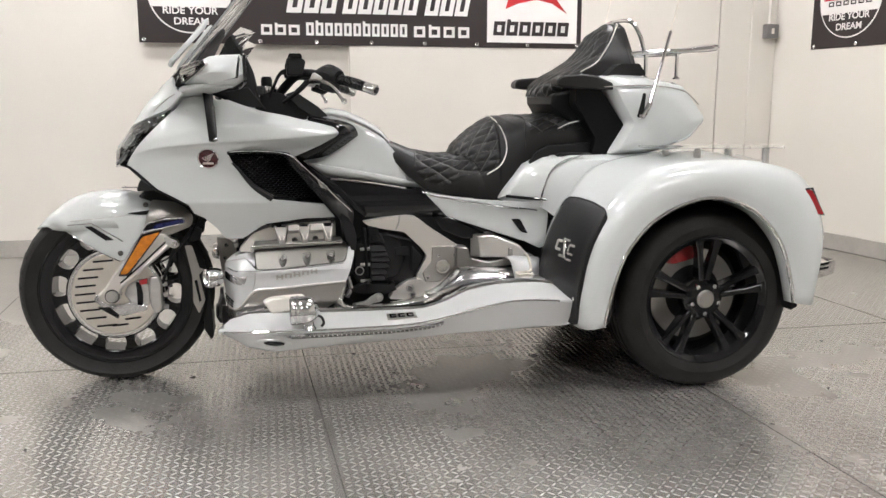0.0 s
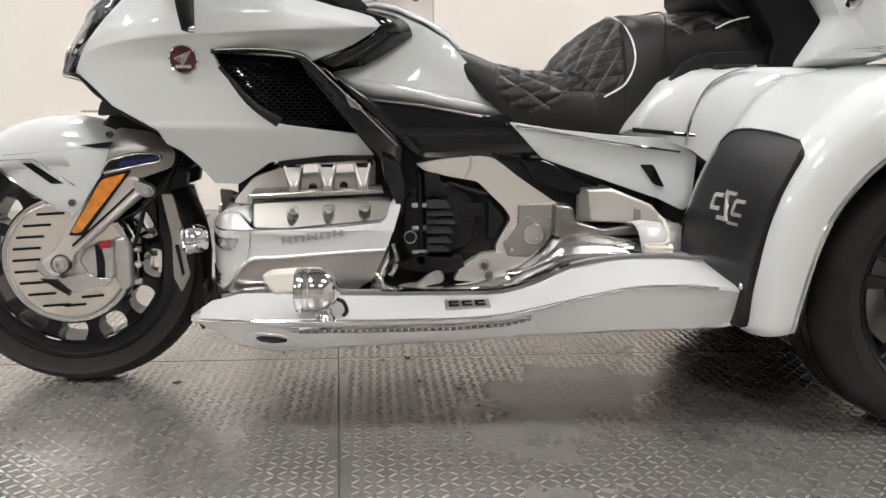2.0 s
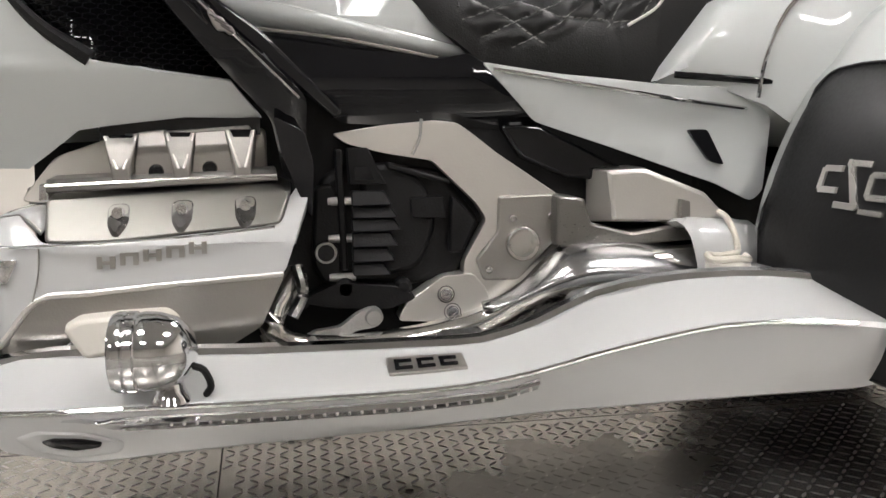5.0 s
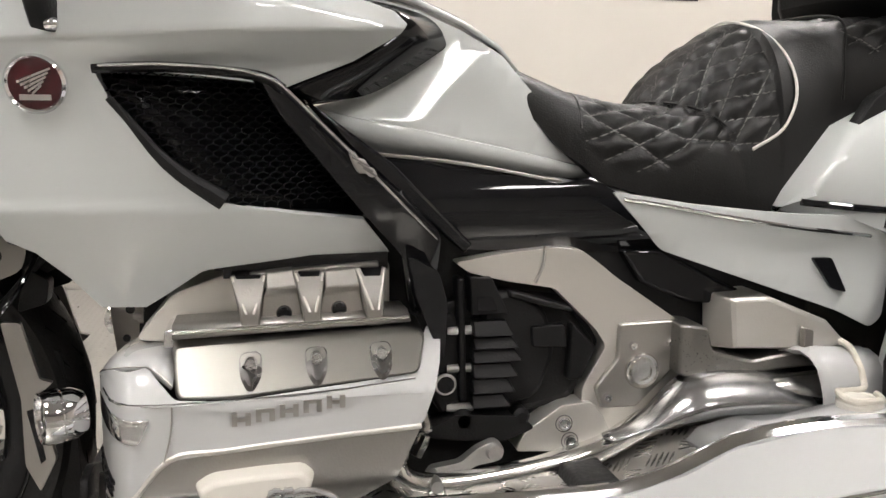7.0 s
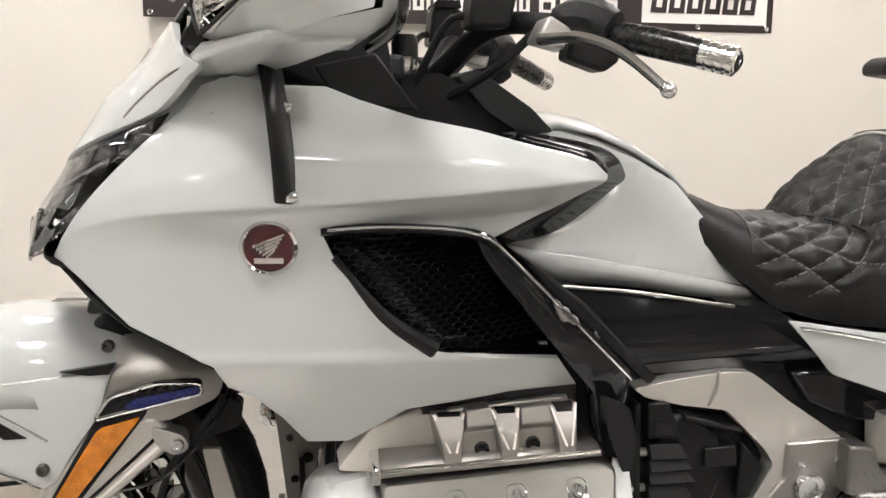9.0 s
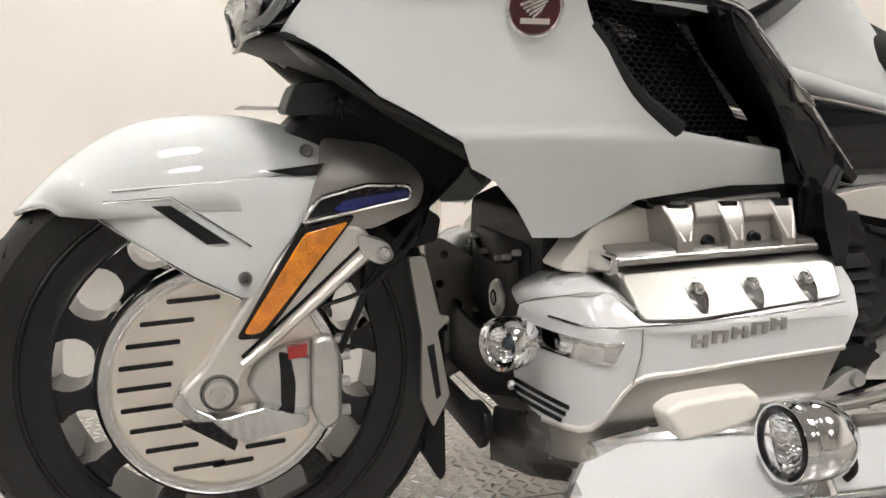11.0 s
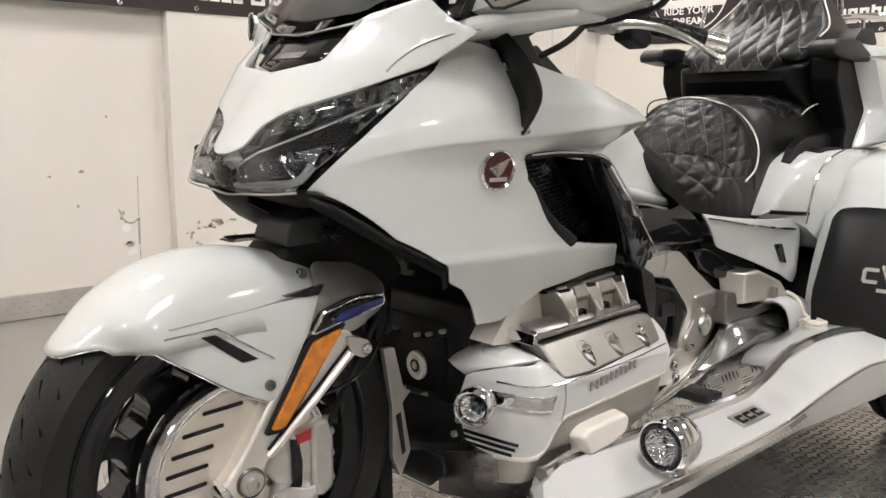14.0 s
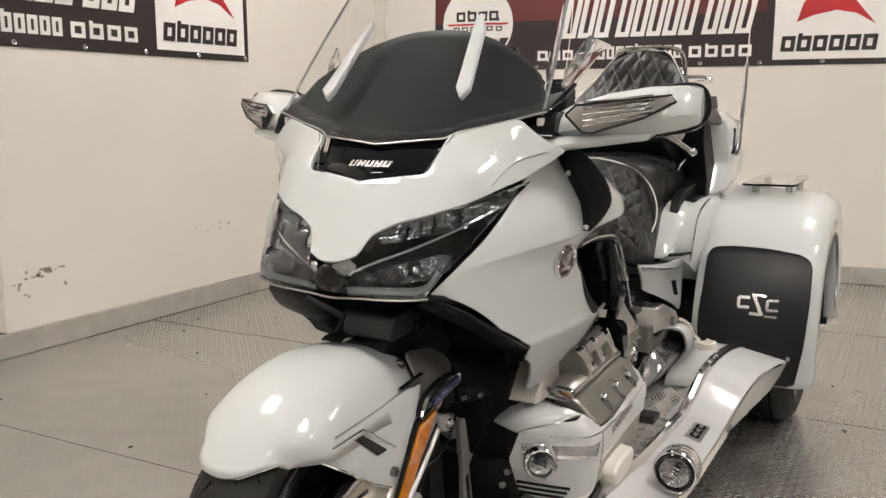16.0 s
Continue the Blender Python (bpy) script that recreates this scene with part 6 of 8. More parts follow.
def trunk():
    o = [(1.555, 0.985), (1.60, 0.998), (1.70, 0.995), (1.85, 0.968), (1.945, 0.85), (1.885, 0.782), (1.75, 0.738), (1.575, 0.728), (1.645, 0.838)]
    rings = []
    for y, k, dz in ((-0.335, 0.55, -0.01), (-0.325, 0.78, -0.005), (-0.30, 0.92, 0), (-0.26, 0.985, 0.0), (-0.2, 1.0, 0.0), (0.2, 1.0, 0.0), (0.26, 0.985, 0), (0.30, 0.92, 0), (0.325, 0.78, -0.005), (0.335, 0.55, -0.01)):
        cx, cz = 1.76, 0.855
        rings.append([(cx + (x - cx) * k, YC + y * 0.85, cz + (z - cz) * k + dz) for x, z in fillet(o, 0.02, 3)])
    t = part("top_box", loft(rings), PAINT, TRIKE, "pearl white top box", angle=30)
    part("lid_seam", tube([(1.56, YC - 0.277, 0.955), (1.7, YC - 0.282, 0.96), (1.83, YC - 0.277, 0.945), (1.9, YC - 0.26, 0.9)], 0.002, 6), SILVER_D, t)
    # luggage rack on the lid
    r = part("luggage_rack", tube([(1.70, YC - 0.12, 1.065), (1.80, YC - 0.14, 1.075), (2.0, YC - 0.14, 1.085), (2.03, YC - 0.1, 1.10), (2.03, YC + 0.1, 1.10), (2.0, YC + 0.14, 1.085), (1.80, YC + 0.14, 1.075), (1.70, YC + 0.12, 1.065)], 0.008, 10, 4), CHROME, t, "chrome luggage rack")
    for x, y in ((1.77, -0.12), (1.885, -0.12), (1.77, 0.12), (1.885, 0.12)):
        part("post", lathe([(0.006, 0.09), (0.006, 0.01), (0.012, 0.004), (0.012, 0)], (x, YC + y, 0.985), "z", 12), CHROME, r)
    for y in (-0.05, 0.05):
        part("rail", tube([(1.74, YC + y, 1.075), (1.9, YC + y, 1.08), (2.02, YC + y, 1.09)], 0.005, 8), CHROME, r)
    part("hoop", tube([(1.77, YC - 0.11, 1.07), (1.745, YC - 0.11, 1.14), (1.72, YC - 0.09, 1.178), (1.70, YC, 1.182), (1.72, YC + 0.09, 1.178), (1.745, YC + 0.11, 1.14), (1.77, YC + 0.11, 1.07)], 0.007, 10), CHROME, r, "chrome backrest hoop")
    for s_ in (-1, 1):
        f = lambda bm: bm if s_ < 0 else flipped(bm)
        m = part("aerial_mount", f(prism(fillet([(1.672, 0.86), (1.69, 0.935), (1.70, 0.935), (1.695, 0.87), (1.685, 0.855)], 0.004), -0.3, -0.27)), MATTE, t, bevel=0.003)
        part("aerial_bracket", f(tube([(1.68, -0.3, 0.86), (1.692, -0.307, 0.865), (1.71, -0.31, 0.905)], 0.009, 10)), CHROME, m, "chrome aerial bracket")
        part("aerial", f(tube([(1.708, -0.31, 0.9), (1.735, -0.31, 1.0), (1.77, -0.308, 1.13)], 0.006, 10, 2)), CHROME, m, "chrome aerial base")
        part("whip", f(tube([(1.768, -0.308, 1.125), (1.80, -0.307, 1.25), (1.87, -0.305, 1.62)], 0.0018, 6, 2)), STEEL, m)


trunk()


# engine -------------------------------------------------------------------
def engine():
    core = part("engine_block", prism([(0.47, 0.42), (0.49, 0.55), (0.8, 0.6), (1.1, 0.56), (1.33, 0.52), (1.36, 0.24), (0.95, 0.23), (0.6, 0.2), (0.47, 0.22)], YC - 0.15, YC + 0.15), MATTE, TRIKE, "black engine and gearbox", bevel=0.02)
    for s in (-1, 1):
        f = lambda bm: bm if s < 0 else flipped(bm)
        part("head_shelf", f(prism(fillet([(0.395, 0.445), (0.44, 0.50), (0.52, 0.528), (0.70, 0.535), (0.70, 0.46), (0.44, 0.44)], 0.01), -0.205, -0.12)), CREAM, core, "pale head casting", bevel=0.006)
        # ribbed casting: three cups with bright rims, panels between
        body = part("rib_casting", f(prism(fillet([(0.53, 0.528), (0.683, 0.538), (0.685, 0.47), (0.53, 0.46)], 0.004), -0.234, -0.18)), SILVER_D, core, "ribbed silver casting", bevel=0.003)
        part("backing", f(prism([(0.5, 0.52), (0.695, 0.526), (0.695, 0.548), (0.5, 0.542)], -0.226, -0.17)), BLACK, body)
        for xa, xb, xc, xd, zt in ((0.508, 0.525, 0.536, 0.549, 0.526), (0.58, 0.596, 0.606, 0.617, 0.529), (0.653, 0.669, 0.679, 0.69, 0.532)):
            face = lambda z: -0.268 + 0.024 * max(0.0, z - 0.49) / (zt - 0.49)
            wide = lambda z: max(0.0, min(1.0, (z - 0.484) / (zt - 0.484)))
            prof = [(-0.266, 0.466), (-0.268, 0.49), (-0.256, 0.515), (-0.2445, zt), (-0.205, zt - 0.004), (-0.2, 0.466)]
            part("cup", f(loft([[(xb - 0.004 + (xa - xb + 0.004) * wide(z), y, z) for y, z in prof], [(xc + 0.004 + (xd - xc - 0.004) * wide(z), y, z) for y, z in prof]])), SILVER_D, body, "wedge-shaped silver cup", bevel=0.002)
            part("notch", f(loft([[(xa + 0.0055, face(zt) - 0.0012, zt + 0.0006), (xa + 0.0055, face(zt) + 0.006, zt + 0.0006), (xd - 0.0055, face(zt) + 0.006, zt + 0.0006), (xd - 0.0055, face(zt) - 0.0012, zt + 0.0006)], [(xb + 0.003, face(0.505) - 0.0012, 0.505), (xb + 0.003, face(0.505) + 0.006, 0.505), (xc - 0.002, face(0.505) + 0.006, 0.505), (xc - 0.002, face(0.505) - 0.0012, 0.505)]])), BLACK, body, "dark notch")
            for x0, x1, w in ((xa, xb, 0.0036), (xd, xc, -0.0036)):
                part("tooth", f(loft([[(x0, face(zt) + 0.002, zt), (x0, face(zt) - 0.003, zt), (x0 + w, face(zt) - 0.003, zt), (x0 + w, face(zt) + 0.002, zt)], [(x1, -0.266, 0.486), (x1, -0.2715, 0.486), (x1 + w, -0.2715, 0.486), (x1 + w, -0.266, 0.486)]])), SILVER, body, bevel=0.001)
        for x0, x1, xh, zh in ((0.549, 0.58, 0.569, 0.482), (0.617, 0.653, 0.633, 0.485)):
            pk = part("panel", f(loft([[(x0 - 0.008, -0.252, 0.467), (x1 + 0.012, -0.252, 0.47), (x1 + 0.012, -0.21, 0.47), (x0 - 0.008, -0.21, 0.467)], [(x0 - 0.004, -0.250, 0.503), (x1 + 0.006, -0.250, 0.505), (x1 + 0.006, -0.21, 0.505), (x0 - 0.004, -0.21, 0.503)], [(x0, -0.257, 0.512), (x1 + 0.004, -0.257, 0.514), (x1 + 0.004, -0.21, 0.514), (x0, -0.21, 0.512)], [(x0, -0.25, 0.53), (x1, -0.25, 0.533), (x1, -0.21, 0.533), (x0, -0.21, 0.53)]])), SILVER_D, body, bevel=0.002)
            part("bolt_hole", f(lathe([(0.0, 0.002), (0.005, 0.001), (0.0055, -0.0015), (0.0085, -0.0025), (0.0095, 0.003)], (xh, -0.2535, zh), "y", 18)), BLACK, pk)
        # valve cover
        vc = fillet([(0.443, 0.453), (0.71, 0.467), (0.733, 0.458), (0.72, 0.42), (0.512, 0.402), (0.45, 0.403)], 0.008)
        fy = lambda x, z: -0.264 - 0.95 * (0.459 + 0.052 * (x - 0.443) - z)
        inn = [(0.585 + (x - 0.585) * 0.975, 0.433 + (z - 0.433) * 0.88) for x, z in vc]
        rings = [[(x, -0.225, z + 0.008) for x, z in vc], [(x, fy(x, z) + 0.006, z) for x, z in vc], [(x, fy(x, z), z) for x, z in inn]]
        cov = part("valve_cover", f(loft(rings)), VALVE, core, "polished titanium valve cover", bevel=0.0015, angle=25)
        part("cover_flange", f(loft([[(0.446, -0.222, 0.474), (0.71, -0.222, 0.482)], [(0.444, -0.258, 0.471), (0.714, -0.258, 0.48)], [(0.444, -0.266, 0.459), (0.716, -0.266, 0.469)]], False, False)), SILVER_D, cov, "silver flange", solid=0.004, angle=20)
        part("flange_bar", f(tube([(0.444, -0.2655, 0.4665), (0.58, -0.2655, 0.4715), (0.715, -0.2655, 0.4755)], 0.0028, 8, 2)), POLISHED, cov, "bright bar along the flange")
        part("cover_end", f(prism(fillet([(0.434, 0.449), (0.436, 0.469), (0.446, 0.471), (0.446, 0.449)], 0.002), -0.264, -0.175)), CHROME, cov, "chrome end strip", bevel=0.0015)
        for x0 in (0.595, 0.655):
            part("flange_slot", f(tube([(x0, -0.255, 0.4775 + 0.033 * (x0 - 0.595)), (x0 + 0.03, -0.255, 0.4785 + 0.033 * (x0 - 0.595))], 0.002, 6, 0)), DISH, cov)
        for x in (0.53, 0.603, 0.677):
            z = 0.432 + (x - 0.53) * 0.04
            oval = fillet([(x - 0.013, z + 0.013), (x + 0.013, z + 0.014), (x + 0.012, z - 0.01), (x + 0.003, z - 0.022), (x - 0.004, z - 0.022), (x - 0.012, z - 0.01)], 0.009, 4)
            part("bolt_dish", f(loft([[(a, fy(a, b) + 0.004, b) for a, b in oval], [(a, fy(a, b) - 0.0006, b) for a, b in oval], [(x + (a - x) * 0.7, fy(a, b) - 0.0006, z + (b - z) * 0.7) for a, b in oval]])), DISH, cov, "dark bolt recess")
            part("bolt", f(bolt(x, fy(x, z) - 0.002, z + 0.004, 0.0072)), CHROME, cov)
        # white engine guard
        wg = fillet([(0.352, 0.405), (0.375, 0.427), (0.42, 0.436), (0.45, 0.405), (0.51, 0.402), (0.705, 0.418), (0.745, 0.468), (0.755, 0.457), (0.722, 0.363), (0.437, 0.338), (0.392, 0.283), (0.365, 0.276), (0.352, 0.29), (0.348, 0.35)], 0.006)
        turn_in = lambda x: 38 * max(0.0, 0.41 - x) ** 2
        gy = lambda x, z: -0.322 + turn_in(x) + 0.75 * max(0, z - 0.40) + 0.9 * max(0, z - 0.43)
        g = part("engine_guard", f(sheet(wg, gy, 0.009)), WHITE2, core, "white engine guard", solid=0.012, bevel=0.004)
        oe = [(0.352, 0.404), (0.361, 0.416), (0.376, 0.427), (0.42, 0.436), (0.447, 0.418)]
        part("guard_top", f(loft([[(x, gy(x, z) + 0.004, z) for x, z in oe], [(0.357, -0.155, 0.41), (0.368, -0.18, 0.422), (0.385, -0.21, 0.434), (0.422, -0.24, 0.441), (0.447, -0.245, 0.434)], [(0.365, -0.135, 0.412), (0.375, -0.145, 0.425), (0.392, -0.16, 0.437), (0.425, -0.18, 0.443), (0.447, -0.19, 0.44)]], False, False)), WHITE2, g, solid=0.006, angle=30)
        part("seam", f(tube([(x, gy(x, z) - 0.001, z) for x, z in oe], 0.001, 6, 2)), SILVER_D, g)
        part("crease", f(tube([(0.437, gy(0.437, 0.40) - 0.002, 0.338), (0.445, -0.325, 0.37), (0.447, -0.323, 0.40)], 0.001, 5, 3)), SILVER_D, g)
        part("crease", f(tube([(0.366, gy(0.366, 0.4) - 0.001, 0.402), (0.39, gy(0.39, 0.4) - 0.001, 0.402), (0.45, -0.326, 0.403), (0.6, -0.33, 0.409), (0.712, -0.326, 0.418)], 0.0016, 5, 3)), CHROME, g)
        # row of raised marks
        for k in range(5):
            x = 0.509 + 0.0258 * k
            z = 0.374 + 0.0045 * k * 0.8
            bm = bmesh.new()
            for a, b, c, d in ((0, 0.006, 0, 0.0145), (0.0145, 0.0205, 0, 0.0145), (0.006, 0.0145, 0.005 if k % 2 == 0 else 0.0105, 0.009 if k % 2 == 0 else 0.0145)):
                add(bm, prism([(x + a, z + c), (x + b, z + c), (x + b, z + d), (x + a, z + d)], -0.3245, -0.318))
            part("maker_mark", f(bm), SILVER_D, g, "raised grey mark")
        # lower cover
        lo = fillet([(0.437, 0.342), (0.722, 0.36), (0.692, 0.296), (0.642, 0.263), (0.487, 0.259), (0.42, 0.238), (0.375, 0.226), (0.358, 0.24), (0.358, 0.275), (0.388, 0.282)], 0.008)
        lc = part("lower_cover", f(sheet(lo, lambda x, z: -0.316 + turn_in(x) + 0.5 * max(0, 0.30 - z), 0.012)), SILVER_D, core, "satin titanium lower cover", solid=0.012, bevel=0.004)
        part("step", f(prism(fillet([(0.462, 0.308), (0.483, 0.321), (0.54, 0.325), (0.588, 0.326), (0.602, 0.312), (0.594, 0.288), (0.55, 0.275), (0.487, 0.268)], 0.008), -0.342, -0.3, 0.12)), CREAM, lc, "off-white bump pad", bevel=0.008, seg=3)
        lip = [(0.72, 0.3605), (0.6, 0.3535), (0.5, 0.346), (0.44, 0.339), (0.395, 0.287), (0.366, 0.277)]
        part("cover_lip", f(tube([(x, -0.319 + turn_in(x), z) for x, z in lip], 0.0045, 8, 4)), SILVER, lc, "bright rolled edge")
        # chrome lamp strip with the round lamp at its front
        cs = fillet([(0.352, 0.386), (0.352, 0.361), (0.412, 0.361), (0.425, 0.388)], 0.004)
        part("chrome_strip", f(sheet(cs, lambda x, z: gy(x, 0.38) - 0.005, 0.008)), CHROME, g, "chrome strip", solid=0.005, bevel=0.0015)
        part("strip_inset", f(sheet(fillet([(0.366, 0.381), (0.366, 0.3665), (0.406, 0.3665), (0.414, 0.383)], 0.003), lambda x, z: gy(x, 0.38) - 0.0058 + 0.004 * math.cos((z - 0.374) * 160), 0.005)), POLISHED, g, "polished inset", solid=0.002)
        swing = Matrix.Translation((0.312, -0.255, 0.374)) @ Matrix.Rotation(radians(26), 4, "Z") @ Matrix.Translation((-0.312, 0.255, -0.374))
        small = Matrix.Translation((0.33, -0.255, 0.374)) @ Matrix.Scale(0.84, 4) @ Matrix.Translation((-0.33, 0.255, -0.374))
        def turn(bm):
            bm.transform(swing @ small)
            return bm
        L = part("fog_lamp", f(turn(lathe([(0.0, 0.03), (0.022, 0.024), (0.026, 0.004), (0.03, -0.004), (0.034, -0.006), (0.037, 0), (0.037, 0.016), (0.034, 0.018), (0.036, 0.02), (0.036, 0.034), (0.028, 0.05)], (0.298, -0.255, 0.374), "x", 32))), CHROME, core, "round chrome lamp")
        part("lamp_glass", f(turn(lathe([(0, -0.004), (0.014, -0.003), (0.025, 0.0)], (0.299, -0.255, 0.374), "x", 24))), LENS, L)
        part("reflector", f(turn(lathe([(0.0, 0.022), (0.014, 0.014), (0.0245, 0.002)], (0.2985, -0.255, 0.374), "x", 24))), FACET_B, L)
        part("bulb", f(turn(ball((0.312, -0.255, 0.374), 0.0105, n=12))), BLUE_GLASS, L, "blue-grey projector bulb")
        for k in range(3):
            z = 0.309 - 0.0095 * k
            part("vent", f(tube([(x, gy(x, 0.3) - 0.001, z - 0.2 * (x - 0.35)) for x in (0.351, 0.355, 0.36, 0.366, 0.372, 0.379 - 0.002 * k)], 0.003, 6, 3)), BLACK, g)
        # gearbox casing
        gb = fillet([(0.765, 0.47), (0.815, 0.493), (0.94, 0.478), (1.0, 0.403), (0.963, 0.325), (0.90, 0.31), (0.78, 0.31), (0.755, 0.34)], 0.015)
        case = part("gearbox_cover", f(prism(gb, -0.175, -0.1, 0.04)), MATTE, core, "matte black gearbox cover", bevel=0.012, seg=3)
        part("drum", f(prism(fillet([(0.82, 0.485), (0.875, 0.488), (0.915, 0.46), (0.93, 0.40), (0.905, 0.335), (0.835, 0.325), (0.825, 0.40)], 0.02), -0.19, -0.16, 0.03)), SATIN_B, case, bevel=0.008)
        zf = [(0.449, 0.43, 0.864), (0.427, 0.413, 0.872), (0.411, 0.395, 0.877), (0.392, 0.374, 0.872), (0.371, 0.353, 0.868), (0.35, 0.334, 0.862)]
        for z1, z0, xr in zf:  # shingled fins
            part("fin", f(loft([[(0.811, -0.178, z1), (0.811, -0.197, z1), (xr - 0.01, -0.197, z1), (xr - 0.006, -0.178, z1)], [(0.811, -0.178, z0), (0.811, -0.206, z0), (xr, -0.206, z0), (xr + 0.004, -0.178, z0)]])), SATIN_B, case, bevel=0.0015)
        tb = part("fin_block", f(prism([(0.805, 0.507), (0.834, 0.507), (0.858, 0.458), (0.808, 0.458)], -0.2, -0.17)), SATIN_B, case, bevel=0.002)
        part("recess", f(prism([(0.815, 0.482), (0.834, 0.482), (0.842, 0.464), (0.816, 0.464)], -0.2015, -0.19)), BLACK, tb)
        part("column", f(prism([(0.79, 0.505), (0.8, 0.505), (0.805, 0.34), (0.795, 0.34)], -0.192, -0.16)), SATIN_B, case, bevel=0.003)
        part("panel", f(prism(fillet([(0.893, 0.411), (0.941, 0.409), (0.937, 0.44), (0.891, 0.438)], 0.003), -0.197, -0.18)), SATIN_B, case, bevel=0.0025)
        part("web", f(prism([(0.95, 0.44), (0.985, 0.405), (0.965, 0.36), (0.945, 0.36)], -0.192, -0.17)), SATIN_B, case, bevel=0.004)
        part("rib", f(prism([(0.86, 0.488), (0.945, 0.463), (0.947, 0.456), (0.86, 0.478)], -0.197, -0.17)), SATIN_B, case, bevel=0.003)
        part("casting", f(prism(fillet([(0.762, 0.455), (0.785, 0.46), (0.797, 0.44), (0.797, 0.33), (0.772, 0.32), (0.756, 0.35)], 0.008), -0.186, -0.15)), SATIN_B, case, bevel=0.005)
        part("lower_link", f(prism(fillet([(0.735, 0.30), (0.79, 0.325), (0.87, 0.318), (0.9, 0.30), (0.86, 0.285), (0.78, 0.29)], 0.01), -0.2, -0.16)), MATTE, case, bevel=0.005)
        part("pipe", f(tube([(0.735, -0.225, 0.355), (0.742, -0.235, 0.32), (0.728, -0.24, 0.29)], 0.008, 8)), CHROME, case)
        for x, z in ((0.795, 0.435), (0.795, 0.384), (0.795, 0.33)):
            part("bolt", f(lathe([(0, -0.016), (0.005, -0.016), (0.006, -0.01), (0.006, 0.02)], (x, -0.185, z), "x", 10)), CAST, case)
        part("filler_cap", f(lathe([(0, -0.008), (0.011, -0.008), (0.014, -0.004), (0.014, 0.02)], (0.775, -0.19, 0.366), "y", 20)), BLACK, case)
        part("filler_ring", f(lathe([(0.0115, -0.0085), (0.0135, -0.009), (0.015, -0.006)], (0.775, -0.19, 0.366), "y", 24)), CAST, case)
        for x, z, r in ((0.74, 0.30, 0.012), (0.80, 0.315, 0.015), (0.88, 0.315, 0.012)):
            part("plug", f(lathe([(0, -0.01), (r * 0.6, -0.01), (r, -0.004), (r, 0.03)], (x, -0.19, z), "y", 18)), MATTE, case)
        # frame arm
        arm = fillet([(0.787, 0.526), (0.857, 0.537), (0.926, 0.543), (0.957, 0.54), (0.98, 0.524), (1.012, 0.499), (1.1, 0.44), (1.109, 0.43), (1.11, 0.358), (1.029, 0.272), (1.013, 0.26), (0.975, 0.262), (0.966, 0.328), (0.967, 0.349), (0.999, 0.405), (0.984, 0.429), (0.923, 0.488), (0.858, 0.499), (0.806, 0.512)], 0.007)
        a = part("frame_arm", f(prism(arm, -0.19, -0.13)), SILVER, TRIKE, "satin silver frame arm", bevel=0.006, seg=3)
        part("lower_arm", f(prism(fillet([(0.978, 0.331), (0.995, 0.311), (1.012, 0.272), (0.974, 0.26), (0.871, 0.268), (0.884, 0.294), (0.936, 0.329)], 0.007), -0.199, -0.14)), SILVER, a, bevel=0.004, seg=3)
        pl = part("pivot_plate", f(prism(fillet([(1.015, 0.438), (1.104, 0.44), (1.107, 0.381), (1.043, 0.319), (0.993, 0.32), (0.982, 0.35), (1.013, 0.388)], 0.005), -0.198, -0.15)), SILVER_D, a, "grey pivot plate", bevel=0.003)
        part("pivot_disc", f(lathe([(0, -0.002), (0.012, -0.002), (0.0125, -0.005), (0.018, -0.005), (0.0185, -0.002), (0.023, -0.003), (0.025, 0), (0.025, 0.01)], (1.049, -0.2, 0.371), "y", 32)), POLISHED, pl, "polished pivot disc")
        for x, z in ((1.034, 0.407), (1.089, 0.409), (1.0, 0.336)):
            part("bolt", f(bolt(x, -0.2, z, 0.0055)), CHROME, pl)
        for x, z in ((0.939, 0.303), (0.948, 0.278)):
            part("bolt_well", f(lathe([(0, 0.001), (0.0105, 0.001), (0.012, -0.0012), (0.0125, 0.002)], (x, -0.1995, z), "y", 20)), DISH, a)
            part("bolt", f(bolt(x, -0.2, z, 0.0085)), CHROME, a)
        part("arm_seam", f(tube([(0.895, -0.192, 0.497), (0.905, -0.193, 0.52), (0.908, -0.191, 0.545)], 0.0022, 6)), CAST, a)
        # swing-arm cover
        sw = part("rear_link", f(prism(fillet([(1.09, 0.44), (1.13, 0.435), (1.14, 0.40), (1.20, 0.385), (1.33, 0.405), (1.36, 0.4), (1.36, 0.375), (1.21, 0.368), (1.14, 0.355), (1.09, 0.37)], 0.006), -0.225, -0.16)), TITAN, TRIKE, "satin titanium linkage", bevel=0.004)
        shell = [[(1.151, -0.165, 0.474), (1.215, -0.13, 0.477), (1.30, -0.13, 0.442), (1.338, -0.13, 0.405), (1.27, -0.13, 0.397), (1.146, -0.182, 0.397)],
                 [(1.162, -0.222, 0.473), (1.215, -0.226, 0.476), (1.30, -0.238, 0.441), (1.335, -0.24, 0.405), (1.27, -0.226, 0.398), (1.172, -0.216, 0.401)],
                 [(1.168, -0.226, 0.469), (1.215, -0.23, 0.471), (1.296, -0.241, 0.438), (1.326, -0.243, 0.408), (1.27, -0.229, 0.402), (1.178, -0.22, 0.405)]]
        part("side_box", f(loft(shell)), SILVER, sw, "faceted silver side box", bevel=0.0025, angle=20)
        part("side_box_strip", f(prism(fillet([(1.262, 0.433), (1.275, 0.43), (1.276, 0.405), (1.262, 0.405)], 0.002), -0.247, -0.235)), SILVER_D, sw, bevel=0.002)
